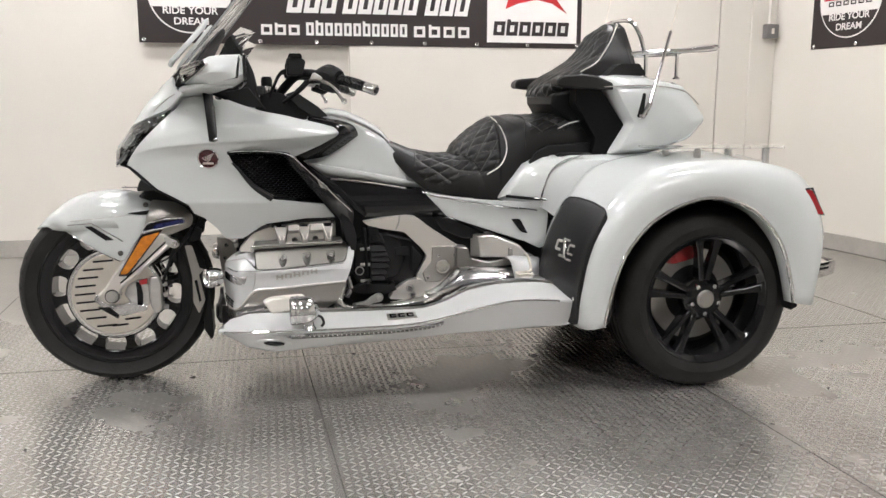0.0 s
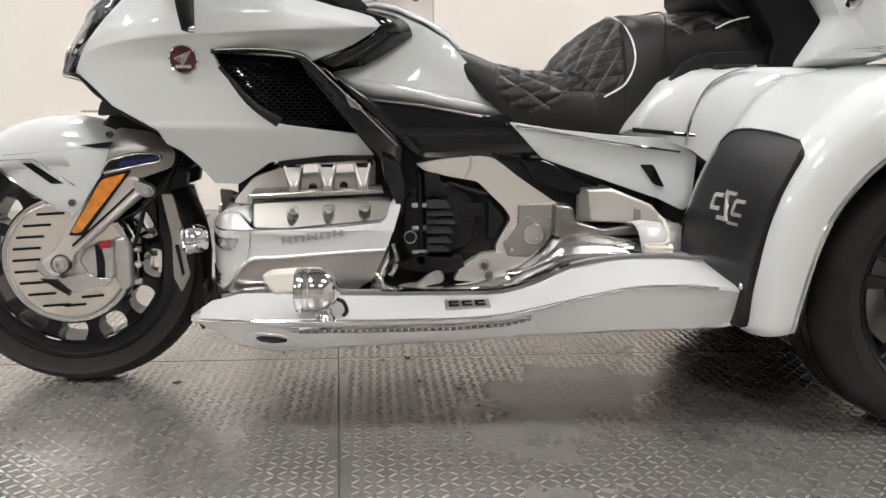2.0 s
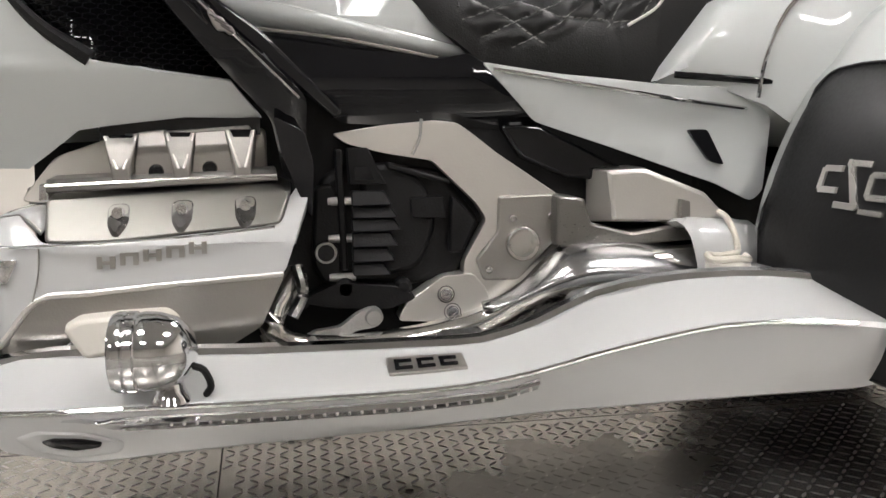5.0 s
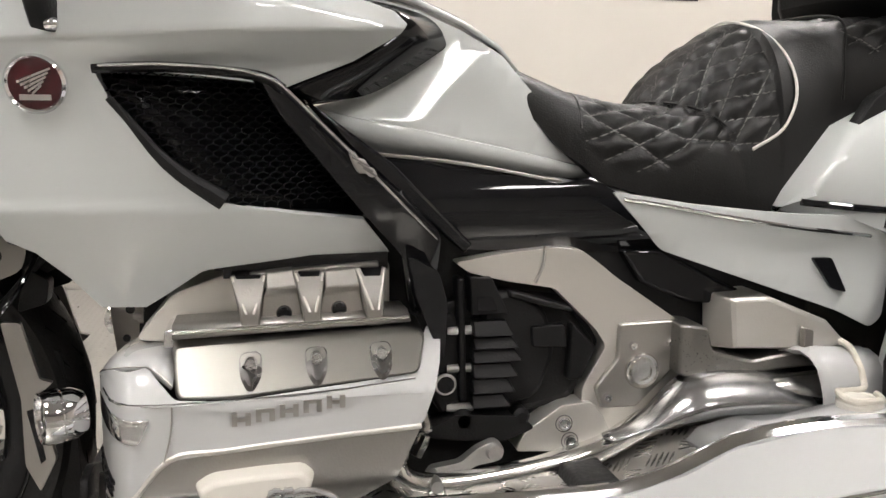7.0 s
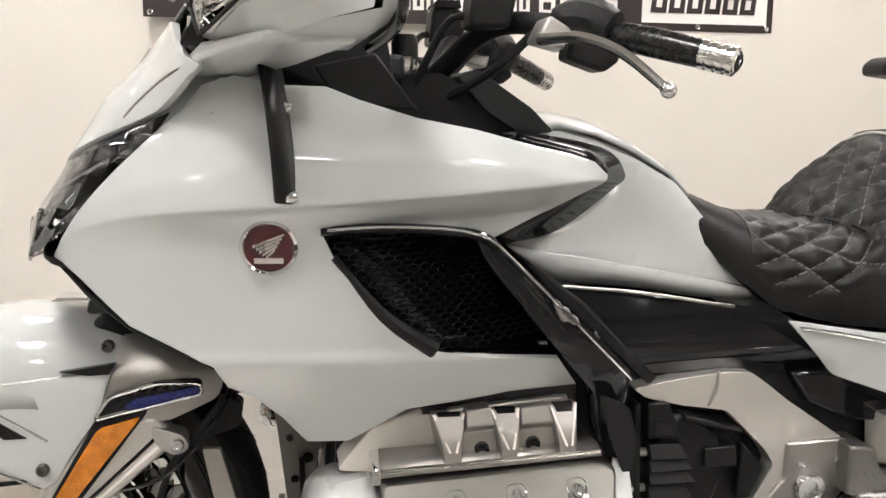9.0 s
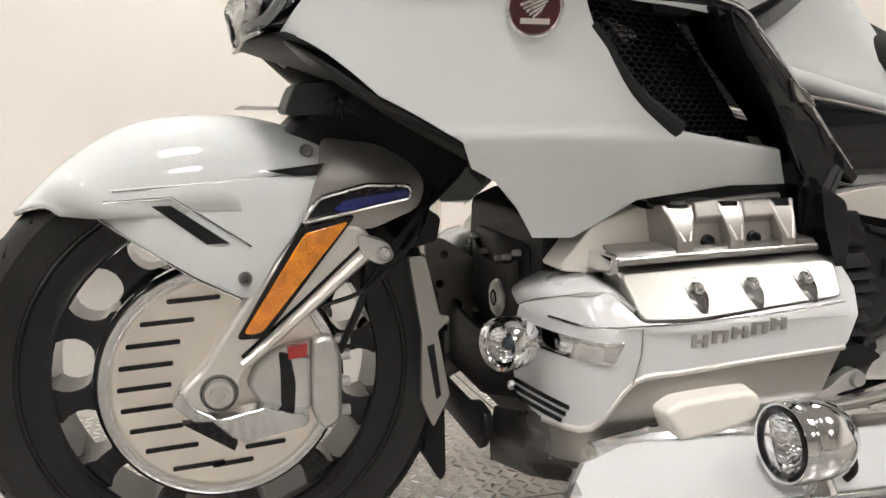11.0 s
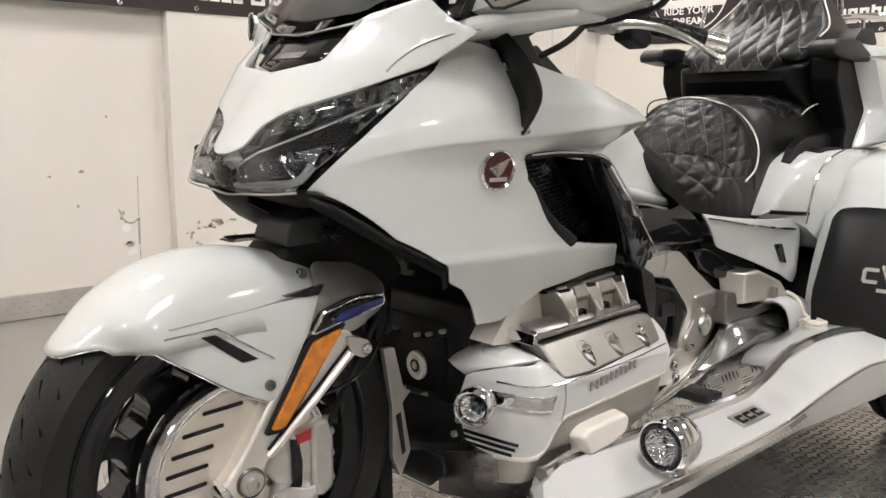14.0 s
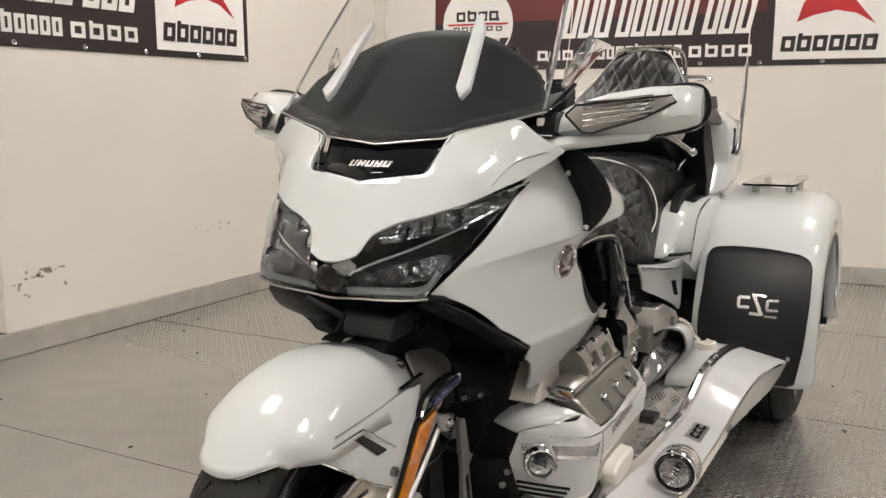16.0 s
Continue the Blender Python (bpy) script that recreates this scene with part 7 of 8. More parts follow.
        # exhaust
        ex = part("exhaust", f(tube([(0.735, -0.2, 0.34), (0.70, -0.24, 0.28), (0.74, -0.24, 0.248), (0.85, -0.22, 0.243), (0.98, -0.205, 0.262), (1.06, -0.215, 0.305), (1.14, -0.225, 0.33), (1.30, -0.23, 0.34)], lambda t: 0.018 + 0.01 * smoothstep(0.6, 0.9, t), 14)), POLISHED, TRIKE, "chrome exhaust pipe")
        top = [(0.985, 0.296), (1.039, 0.317), (1.078, 0.340), (1.11, 0.351), (1.151, 0.354), (1.21, 0.351), (1.29, 0.338)]
        low = [(1.0, 0.283), (1.02, 0.292), (1.07, 0.311), (1.11, 0.322), (1.151, 0.325), (1.205, 0.321), (1.285, 0.309)]
        rows = [[], [], [], [], []]
        for p, q in zip(spline([(x, 0, z) for x, z in top], 4), spline([(x, 0, z) for x, z in low], 4)):
            for k, (y, u) in enumerate(((-0.212, -0.62), (-0.232, -0.45), (-0.25, 0.0), (-0.262, 0.4), (-0.268, 1.0))):
                m = p.lerp(q, max(u, 0.0))
                w = 0.25 + 0.75 * smoothstep(0.99, 1.12, m.x)  # it narrows to the front
                rows[k].append((m.x, -0.222 + (y + 0.222) * w, q.z + (m.z - 0.03 * min(u, 0.0) - q.z) * w))
        part("heat_shield", f(loft(rows, False, False)), SHIELD, ex, "chrome heat shield", solid=0.004, angle=60)
        # gear pedal
        pd = part("foot_lever", f(prism(fillet([(0.744, 0.249), (0.752, 0.263), (0.79, 0.268), (0.812, 0.285), (0.83, 0.293), (0.846, 0.29), (0.85, 0.276), (0.84, 0.266), (0.812, 0.262), (0.795, 0.252)], 0.006), -0.222, -0.206)), CAST, TRIKE, "cast alloy foot lever", bevel=0.004)
        part("toe_peg", f(lathe([(0, -0.04), (0.008, -0.04), (0.009, 0.0)], (0.752, -0.222, 0.255), "y", 12)), CAST, pd)
        part("peg", f(prism(fillet([(0.92, 0.235), (0.98, 0.235), (0.985, 0.258), (0.925, 0.26)], 0.006), -0.29, -0.2)), RUBBER, pd, bevel=0.004)
        part("pivot", f(lathe([(0, -0.006), (0.01, -0.006), (0.012, 0), (0.012, 0.02)], (0.836, -0.223, 0.28), "y", 16)), CAST, pd)
    # radiator and front guards
    rad = part("radiator", prism(fillet([(0.40, 0.50), (0.445, 0.52), (0.46, 0.25), (0.44, 0.19), (0.40, 0.2), (0.395, 0.35)], 0.01), YC - 0.14, YC + 0.15), MATTE, TRIKE, "matte black radiator and guard", bevel=0.008)
    for s in (-1, 1):
        f = lambda bm: bm if s < 0 else flipped(bm)
        sg = part("side_guard", f(prism(fillet([(0.229, 0.456), (0.251, 0.455), (0.27, 0.381), (0.285, 0.377), (0.267, 0.36), (0.284, 0.276), (0.263, 0.234), (0.247, 0.27), (0.247, 0.357)], 0.004), -0.135, -0.125)), SILVER_D, rad, "grey side guard", bevel=0.002)
        part("slot", f(prism([(0.253, 0.342), (0.262, 0.345), (0.272, 0.277), (0.266, 0.272)], -0.137, -0.13)), BLACK, sg)
        part("belly_corner", f(loft([[(0.345, -0.15, 0.262), (0.37, -0.235, 0.28), (0.41, -0.29, 0.287), (0.5, -0.31, 0.3)], [(0.342, -0.145, 0.225), (0.37, -0.226, 0.235), (0.42, -0.277, 0.24), (0.52, -0.3, 0.25)], [(0.345, -0.14, 0.188), (0.375, -0.205, 0.19), (0.43, -0.25, 0.195), (0.52, -0.28, 0.2)]], False, False)), DISH, rad, "dark titanium belly corner", solid=0.008)
    # forward-facing plates under the fork
    plate = fillet([(-0.1, 0.442), (-0.07, 0.43), (-0.03, 0.422), (0.03, 0.422), (0.07, 0.436), (0.088, 0.45), (0.09, 0.35), (0.05, 0.338), (0.007, 0.331), (-0.05, 0.333), (-0.088, 0.338), (-0.107, 0.388)], 0.008)
    pl = part("cap_plate", sheet(plate, lambda y, z: 0.386 - 0.12 * max(0.0, 0.36 - z), 0.03, "yz"), SATIN_B, rad, "black plate round the cap", solid=0.008, bevel=0.002)
    part("cap_disc", lathe([(0, -0.001), (0.0075, -0.001), (0.008, -0.006), (0.0165, -0.006), (0.018, -0.004), (0.024, -0.005), (0.0265, -0.002), (0.0265, 0.02)], (0.385, -0.03, 0.375), "x", 32), EMBLEM, pl, "round grey cap")
    part("cap_ring", lathe([(0.008, -0.0065), (0.0098, -0.0078), (0.0118, -0.0065)], (0.385, -0.03, 0.375), "x", 24), BLACK, pl)
    for y, z in ((-0.098, 0.45), (-0.062, 0.438), (-0.03, 0.431), (0.03, 0.432), (0.075, 0.448), (0.012, 0.322), (-0.05, 0.324), (0.07, 0.335)):
        part("bolt", bolt(0.384, y, z, 0.0045, "x"), CAST, rad)
    part("cap_frame", sheet(fillet([(-0.115, 0.462), (0.1, 0.462), (0.1, 0.305), (-0.115, 0.305)], 0.02), 0.394, 0.1, "yz"), MATTE, rad, solid=0.006)
    lowp = fillet([(-0.028, 0.335), (0.09, 0.345), (0.09, 0.25), (-0.061, 0.249), (-0.17, 0.276), (-0.185, 0.338)], 0.008)
    lp = part("lower_plate", sheet(lowp, lambda y, z: 0.352 + 0.12 * max(0.0, -y - 0.08), 0.03, "yz"), SATIN_B, rad, "black lower guard plate", solid=0.008, bevel=0.003)
    for y, z in ((-0.168, 0.318), (-0.158, 0.29)):
        part("bolt", bolt(0.36, y, z, 0.006, "x"), CAST, lp)
    scoop = fillet([(-0.09, 0.25), (0.07, 0.25), (0.1, 0.265), (0.14, 0.262), (0.15, 0.235), (0.1, 0.195), (-0.13, 0.195), (-0.18, 0.235), (-0.172, 0.262), (-0.13, 0.265)], 0.01)
    part("belly_scoop", sheet(scoop, lambda y, z: 0.318 + 0.35 * max(0.0, 0.225 - z), 0.03, "yz"), SATIN_B, rad, "black belly scoop", solid=0.01, bevel=0.004)
    fb = part("bracket", prism(fillet([(0.312, 0.445), (0.345, 0.44), (0.4, 0.405), (0.4, 0.285), (0.36, 0.262), (0.332, 0.262)], 0.008), 0.103, 0.11), SILVER_D, rad, "grey perforated bracket on the far side", bevel=0.002)
    for x, z, rx in ((0.345, 0.415, 0.007), (0.338, 0.37, 0.006), (0.366, 0.335, 0.009), (0.345, 0.3, 0.007)):
        part("hole", lathe([(0, 0), (rx, 0), (rx, 0.002)], (x, 0.1022, z), "y", 14), BLACK, fb)
    part("mudflap", prism(fillet([(0.262, 0.40), (0.28, 0.40), (0.296, 0.28), (0.301, 0.138), (0.293, 0.126), (0.272, 0.16), (0.272, 0.28)], 0.006), YC - 0.055, YC + 0.055), MATTE, TRIKE, "black rubber mudflap behind the front wheel", bevel=0.004)


engine()


# running boards -----------------------------------------------------------
def running_board(side):
    f = lambda bm: bm if side < 0 else flipped(bm)
    # x, inner y, inner z, crease y, crease z, lower y, lower z
    tab = [(0.335, -0.372, 0.236, -0.38, 0.234, -0.375, 0.23), (0.37, -0.335, 0.258, -0.405, 0.238, -0.395, 0.215), (0.43, -0.325, 0.270, -0.425, 0.24, -0.41, 0.185), (0.5, -0.33, 0.268, -0.437, 0.241, -0.415, 0.172), (0.7, -0.345, 0.265, -0.445, 0.242, -0.42, 0.183), (0.85, -0.35, 0.265, -0.447, 0.244, -0.425, 0.19),
           (0.95, -0.352, 0.266, -0.45, 0.25, -0.43, 0.197), (1.02, -0.355, 0.285, -0.455, 0.266, -0.435, 0.203), (1.1, -0.36, 0.32, -0.465, 0.29, -0.45, 0.209), (1.2, -0.37, 0.34, -0.48, 0.31, -0.465, 0.216), (1.3, -0.385, 0.342, -0.5, 0.316, -0.48, 0.222), (1.37, -0.40, 0.338, -0.52, 0.312, -0.49, 0.226), (1.40, -0.42, 0.334, -0.53, 0.308, -0.49, 0.23)]
    rings = []
    xs = [tab[0][0] + (tab[-1][0] - tab[0][0]) * i / 60 for i in range(61)]
    def at(x, col):
        for a, b in zip(tab, tab[1:]):
            if x <= b[0] + 1e-9:
                t = (x - a[0]) / (b[0] - a[0])
                t = 0.5 * t + 0.5 * smoothstep(0, 1, t)
                return a[col] + (b[col] - a[col]) * t
    for x in xs:
        yi, zi, yc, zc, yl, zl = [at(x, k) for k in range(1, 7)]
        rings.append([(x, yi, zi), (x, yi - 0.012, zi + 0.006), (x, yc + 0.012, zc + 0.008), (x, yc + 0.003, zc + 0.004), (x, yc, zc - 0.002), (x, (yc + yl) / 2 - 0.002, (zc + zl) / 2), (x, yl, zl + 0.006), (x, yl + 0.012, zl), (x, yi + 0.004 + 0.046 * smoothstep(0.335, 0.45, x), zl + 0.01), (x, yi + 0.004 + 0.046 * smoothstep(0.335, 0.45, x), zi - 0.03 * smoothstep(0.33, 0.42, x)), (x, yi + 0.01, zi - 0.015)])
    b = part("running_board", f(loft(rings)), WHITE2, TRIKE, "white running board with chrome strip", angle=32)
    # chrome edge along the inner lip, and bright bead along the crease
    part("inner_edge", f(tube([(x, at(x, 1) + 0.004, at(x, 2) + 0.004) for x in xs[3::4]], 0.013, 10, 2)), CHROME, b, "chrome inner edge")
    part("bead", f(tube([(x, at(x, 3) - 0.001, at(x, 4) + 0.001) for x in xs[1::4]], 0.0028, 6, 2)), CHROME, b)
    rib = []
    for x in [0.49 + (1.0 - 0.49) * i / 30 for i in range(31)]:
        h = 0.009 * smoothstep(0.49, 0.56, x) * (1 - 0.2 * smoothstep(0.9, 1.0, x)) + 0.0008
        yc, yl, zc, zl = at(x, 3), at(x, 5), at(x, 4), at(x, 6)
        zt, zb = zc - 0.008 , zc - 0.008 - 2 * h
        def fy(z):
            t = (zc - z) / (zc - zl)
            return yc + (yl - yc) * t
        rib.append([(x, fy(zt) - 0.001, zt), (x, fy(zt) - 0.008, (zt * 2 + zb) / 3), (x, fy(zb) - 0.006, (zt + 2 * zb) / 3), (x, fy(zb) - 0.001, zb), (x, fy(zb) + 0.006, (zt + zb) / 2)])
    r = part("light_strip", f(loft(rib)), CHROME, b, "chrome strip with a row of small lights")
    for i in range(30):
        x = 0.6 + 0.39 * i / 29
        y = at(x, 3) + (at(x, 5) - at(x, 3)) * 0.35 - 0.007
        part("lamp_bead", f(ball((x, y - 0.001, at(x, 4) - 0.0185), 0.0022, n=6)), BANNER_W, r)
    pl = [(0.835, 0), (0.925, 0), (0.925, 1), (0.835, 1)]
    def on_top(x, t, up):
        yi, zi, yc, zc = at(x, 1) - 0.012, at(x, 2) + 0.006, at(x, 3) + 0.012, at(x, 4) + 0.008
        return (x, yi + (yc - yi) * t - 0.3 * up, zi + (zc - zi) * t + up)
    def slab(x0, x1, t0, t1, h0, h1):
        q = bmesh.new()
        for x in (x0, x1):
            for t in (t0, t1):
                for h in (h0, h1):
                    q.verts.new(on_top(x, t, h))
        bmesh.ops.convex_hull(q, input=q.verts[:])
        return q
    pp = part("name_plate", f(slab(0.835, 0.925, 0.3, 0.8, -0.002, 0.003)), SILVER_D, b, "small grey plate with dark marks", bevel=0.0015)
    for k in range(3):
        q = slab(0.843 + 0.026 * k, 0.863 + 0.026 * k, 0.42, 0.5, 0.002, 0.005)
        add(q, slab(0.843 + 0.026 * k, 0.863 + 0.026 * k, 0.62, 0.7, 0.002, 0.005))
        add(q, slab(0.843 + 0.026 * k, 0.848 + 0.026 * k, 0.42, 0.7, 0.002, 0.005))
        part("plate_mark", f(q), BLACK, pp)
    # air scoop in the nose
    def on_side(x, z, up=0.0):
        t = (at(x, 4) - z) / (at(x, 4) - at(x, 6))
        return (x, at(x, 3) + (at(x, 5) - at(x, 3)) * t - 0.0025 * (1 - abs(2 * t - 1)) - up, z)
    rim = fillet([(0.436, 0.211), (0.46, 0.22), (0.51, 0.217), (0.55, 0.203), (0.545, 0.19), (0.5, 0.184), (0.455, 0.194)], 0.006)
    dent = bmesh.new()
    outer = [dent.verts.new(on_side(x, z, 0.0005)) for x, z in rim]
    mid = [dent.verts.new(on_side(0.495 + (x - 0.495) * 0.88, 0.202 + (z - 0.202) * 0.84, 0.0024)) for x, z in rim]
    inner = [dent.verts.new(on_side(0.497 + (x - 0.495) * 0.55, 0.204 + (z - 0.202) * 0.42, 0.0004)) for x, z in rim]
    for a, c in ((outer, mid), (mid, inner)):
        for i in range(len(a)):
            dent.faces.new((a[i], a[(i + 1) % len(a)], c[(i + 1) % len(a)], c[i]))
    sc = part("scoop_lip", f(dent), WHITE2, b, "shallow moulded dent")
    hole = bmesh.new()
    hole.faces.new([hole.verts.new(on_side(0.497 + (x - 0.495) * 0.55, 0.204 + (z - 0.202) * 0.42, 0.0006)) for x, z in rim])
    part("scoop", f(hole), BLACK, sc, "dark slot", solid=0.002)
    # foot plate with raised lugs
    fl = part("foot_plate", f(prism([(0.56, 0.24), (1.0, 0.245), (1.08, 0.29), (1.2, 0.31), (1.36, 0.315), (1.36, 0.30), (1.2, 0.295), (1.08, 0.272), (1.0, 0.228), (0.56, 0.225)], -0.37, -0.19)), PLATE_B, b, "tread plate footboard")
    bm = bmesh.new()
    deck = [(0.56, 0.24), (1.0, 0.245), (1.08, 0.29), (1.2, 0.31), (1.36, 0.315)]
    for i in range(14):
        for j in range(4):
            cx, cy = 0.585 + 0.042 * i, -0.352 + 0.042 * j
            a = math.pi / 4 * (1 if (i + j) % 2 else -1)
            for k in range(5):
                h = 0.0075 * (k - 2)
                x, y = cx - h * math.sin(a), cy + h * math.cos(a)
                if not 0.565 < x < 1.14:
                    continue
                (xa, za), (xb, zb) = [(p, q) for p, q in zip(deck, deck[1:]) if p[0] <= x <= q[0]][0]
                sl = (zb - za) / (xb - xa)
                q = ball((0, 0, 0), 0.0175 - 0.0016 * abs(k - 2), 1, 0.16, 0.14, 6)
                for v in q.verts:
                    dx = v.co.x * math.cos(a) - v.co.y * math.sin(a)
                    v.co = Vector((x + dx, y + v.co.x * math.sin(a) + v.co.y * math.cos(a), za + (x + dx - xa) * sl + v.co.z))
                add(bm, q)
    part("lug_pattern", f(bm), POLISHED, fl, "bright five-bar tread", kind="stuff")
    part("rear_deck", f(loft([[(1.09, -0.375, 0.294), (1.09, -0.33, 0.296), (1.085, -0.272, 0.292)], [(1.118, -0.374, 0.309), (1.115, -0.33, 0.311), (1.10, -0.272, 0.308)], [(1.16, -0.372, 0.326), (1.16, -0.32, 0.325), (1.15, -0.272, 0.318)], [(1.22, -0.372, 0.338), (1.22, -0.32, 0.334), (1.22, -0.273, 0.316)], [(1.3, -0.39, 0.345), (1.3, -0.31, 0.343), (1.3, -0.275, 0.33)], [(1.41, -0.42, 0.336), (1.41, -0.3, 0.336), (1.41, -0.25, 0.336)]], False, False)), WHITE2, b, solid=0.008, angle=50)
    # bullet lamp
    L = part("bullet_lamp", f(lathe([(0.034, -0.04), (0.041, -0.042), (0.0435, -0.036), (0.0435, -0.03), (0.041, -0.028), (0.0435, -0.026), (0.0435, -0.018), (0.041, -0.016), (0.0425, -0.01), (0.0415, 0.005), (0.036, 0.022), (0.026, 0.034), (0.012, 0.041), (0, 0.043)], (0.588, -0.435, 0.302), "x", 36)), CHROME, b, "chrome bullet lamp on the board")
    part("lamp_bezel", f(lathe([(0.03, -0.0405), (0.035, -0.044), (0.0385, -0.042)], (0.588, -0.435, 0.302), "x", 36)), BLACK, L)
    part("reflector", f(lathe([(0.006, -0.012), (0.016, -0.02), (0.026, -0.03), (0.032, -0.038)], (0.588, -0.435, 0.302), "x", 28)), FACET_B, L)
    part("bulb", f(ball((0.566, -0.435, 0.302), 0.008, n=10)), LENS, L)
    part("lamp_glass", f(lathe([(0, -0.045), (0.015, -0.044), (0.032, -0.04)], (0.588, -0.435, 0.302), "x", 28)), LENS, L)
    part("stalk", f(lathe([(0.012, 0.03), (0.015, 0.012), (0.02, 0.004), (0.022, 0)], (0.6, -0.43, 0.246), "z", 20)), CHROME, L)
    part("wire", f(tube([(0.62, -0.435, 0.285), (0.635, -0.437, 0.28), (0.642, -0.435, 0.262), (0.636, -0.43, 0.25)], 0.004, 8)), MATTE, L)
    return b


for sd in (-1, 1):
    running_board(sd)


# rear body ----------------------------------------------------------------
def rear_body():
    o = fillet([(0.985, 0.619), (1.09, 0.603), (1.24, 0.588), (1.385, 0.583), (1.40, 0.54), (1.392, 0.44), (1.375, 0.426), (1.32, 0.452), (1.06, 0.54)], 0.008)
    hole_y = lambda x, z: -0.21 - 0.02 * smoothstep(1.0, 1.2, x) - 0.012 * smoothstep(0.55, 0.575, z)
    a, b = both("side_cover", sheet(o, hole_y, 0.025), PAINT, TRIKE, "pearl white side cover", solid=0.006, bevel=0.003)
    for s, par in ((-1, a), (1, b)):
        f = lambda bm: bm if s < 0 else flipped(bm)
        part("vent", f(prism(fillet([(1.272, 0.528), (1.302, 0.528), (1.33, 0.478), (1.306, 0.484)], 0.006), -0.236, -0.228)), BLACK, par, "dark vent slot", bevel=0.002)
        part("trim_line", f(tube([(x, hole_y(x, z) - 0.0025, z) for x, z in ((1.0, 0.609), (1.06, 0.6), (1.12, 0.589), (1.19, 0.578), (1.25, 0.569), (1.31, 0.562), (1.36, 0.556))], 0.003, 6, 3)), CHROME, par, "chrome line")
    # body above the cover, beside the saddle
    rings = []
    for x, z0, z1, y in ((1.235, 0.59, 0.60, -0.20), (1.27, 0.585, 0.64, -0.225), (1.32, 0.582, 0.70, -0.24), (1.38, 0.56, 0.728, -0.25), (1.46, 0.5, 0.735, -0.27), (1.6, 0.5, 0.735, -0.29), (2.0, 0.5, 0.728, -0.29)):
        y += 0
        rings.append([(x, y, z0), (x, y - 0.012, (z0 + z1) / 2), (x, y, z1 - 0.015), (x, y + 0.02, z1), (x, y + 0.09, z1 + 0.008), (x, 2 * YC - y - 0.09, z1 + 0.008), (x, 2 * YC - y - 0.02, z1), (x, 2 * YC - y, z1 - 0.015), (x, 2 * YC - y + 0.012, (z0 + z1) / 2), (x, 2 * YC - y, z0)])
    part("rear_shell", loft(rings), PAINT, TRIKE, "pearl white body shell under the top box", angle=45)
    both("black_pocket", prism([(1.42, 0.731), (1.56, 0.731), (1.555, 0.742), (1.43, 0.742)], -0.25, -0.2), MATTE, TRIKE, bevel=0.003)
    both("seam_trim", tube([(1.255, -0.226, 0.603), (1.32, -0.246, 0.597), (1.385, -0.252, 0.592)], 0.005, 8), BLACK, TRIKE, "dark seam")
    both("edge_trim", tube([(1.364, -0.257, 0.57), (1.372, -0.262, 0.63), (1.40, -0.264, 0.69), (1.44, -0.27, 0.72), (1.5, -0.275, 0.737)], 0.003, 6), CHROME, TRIKE, "bright edge trim")
    # rear mudguards
    A = [(1.462, 0.245), (1.485, 0.35), (1.52, 0.455), (1.60, 0.553), (1.70, 0.607), (1.81, 0.625), (1.93, 0.585), (2.02, 0.50), (2.065, 0.40), (2.09, 0.29)]
    B = [(1.402, 0.235), (1.398, 0.36), (1.43, 0.50), (1.51, 0.62), (1.63, 0.70), (1.80, 0.725), (1.98, 0.718), (2.12, 0.665), (2.2, 0.5), (2.17, 0.275)]
    C = [(1.372, 0.235), (1.362, 0.36), (1.392, 0.49), (1.455, 0.605), (1.555, 0.705), (1.80, 0.742), (1.98, 0.736), (2.13, 0.695), (2.23, 0.5), (2.2, 0.29)]
    n = 54
    sp = lambda L: spline([(x, 0, z) for x, z in L], 6)
    PA, PB, PC = sp(A), sp(B), sp(C)
    rings = []
    for i, (pa, pb, pc) in enumerate(zip(PA, PB, PC)):
        t = i / (len(PA) - 1)
        ring = []
        ya, yb, yc2 = -0.578, -0.545, -0.27
        lip = pa.lerp(pb, -0.05)
        ring.append((lip.x, ya + 0.03, lip.z))
        ring.append((pa.x, ya, pa.z))
        for k in range(1, 5):
            u = k / 5
            p = pa.lerp(pb, u)
            ring.append((p.x, ya - 0.012 * math.sin(math.pi * u) + 0.01 * u, p.z))
        for k in range(0, 9):
            u = k / 8
            p = pb.lerp(pc, smoothstep(0, 1, u) * 0.4 + 0.6 * u)
            e = 0.03 * (1 - u) ** 3
            ring.append((p.x, yb + (yc2 - yb) * u - 0.0 * e, p.z))
        rings.append(ring)
    gl, gr = both("rear_mudguard", loft(rings, False, False), PAINT, TRIKE, "wide pearl white rear mudguard with chrome arch trim", solid=0.006, angle=50)
    for s, par in ((-1, gl), (1, gr)):
        f = lambda bm: bm if s < 0 else flipped(bm)
        part("arch_trim", f(tube([(p.x, -0.584, p.z) for p in PA[::3]], 0.006, 8, 3)), CHROME, par, "chrome wheel arch trim")
        part("crown_seam", f(tube([(p.x, -0.40, p.z + 0.001) for p in [a_.lerp(b_, 0.5) for a_, b_ in zip(PB, PC)][18:48:4]], 0.0018, 6, 3)), SILVER_D, par)
        part("wheel_tub", f(prism([(1.47, 0.25), (1.5, 0.45), (1.62, 0.6), (1.82, 0.655), (2.0, 0.6), (2.1, 0.45), (2.12, 0.27), (2.1, 0.26), (2.07, 0.43), (1.98, 0.57), (1.82, 0.63), (1.64, 0.58), (1.52, 0.44), (1.49, 0.25)], -0.56, -0.3)), MATTE, par, "black wheel tub")
        part("tub_back", f(prism([(1.47, 0.2), (1.5, 0.45), (1.62, 0.62), (1.82, 0.66), (2.0, 0.61), (2.1, 0.45), (2.12, 0.2)], -0.33, -0.3)), MATTE, par)
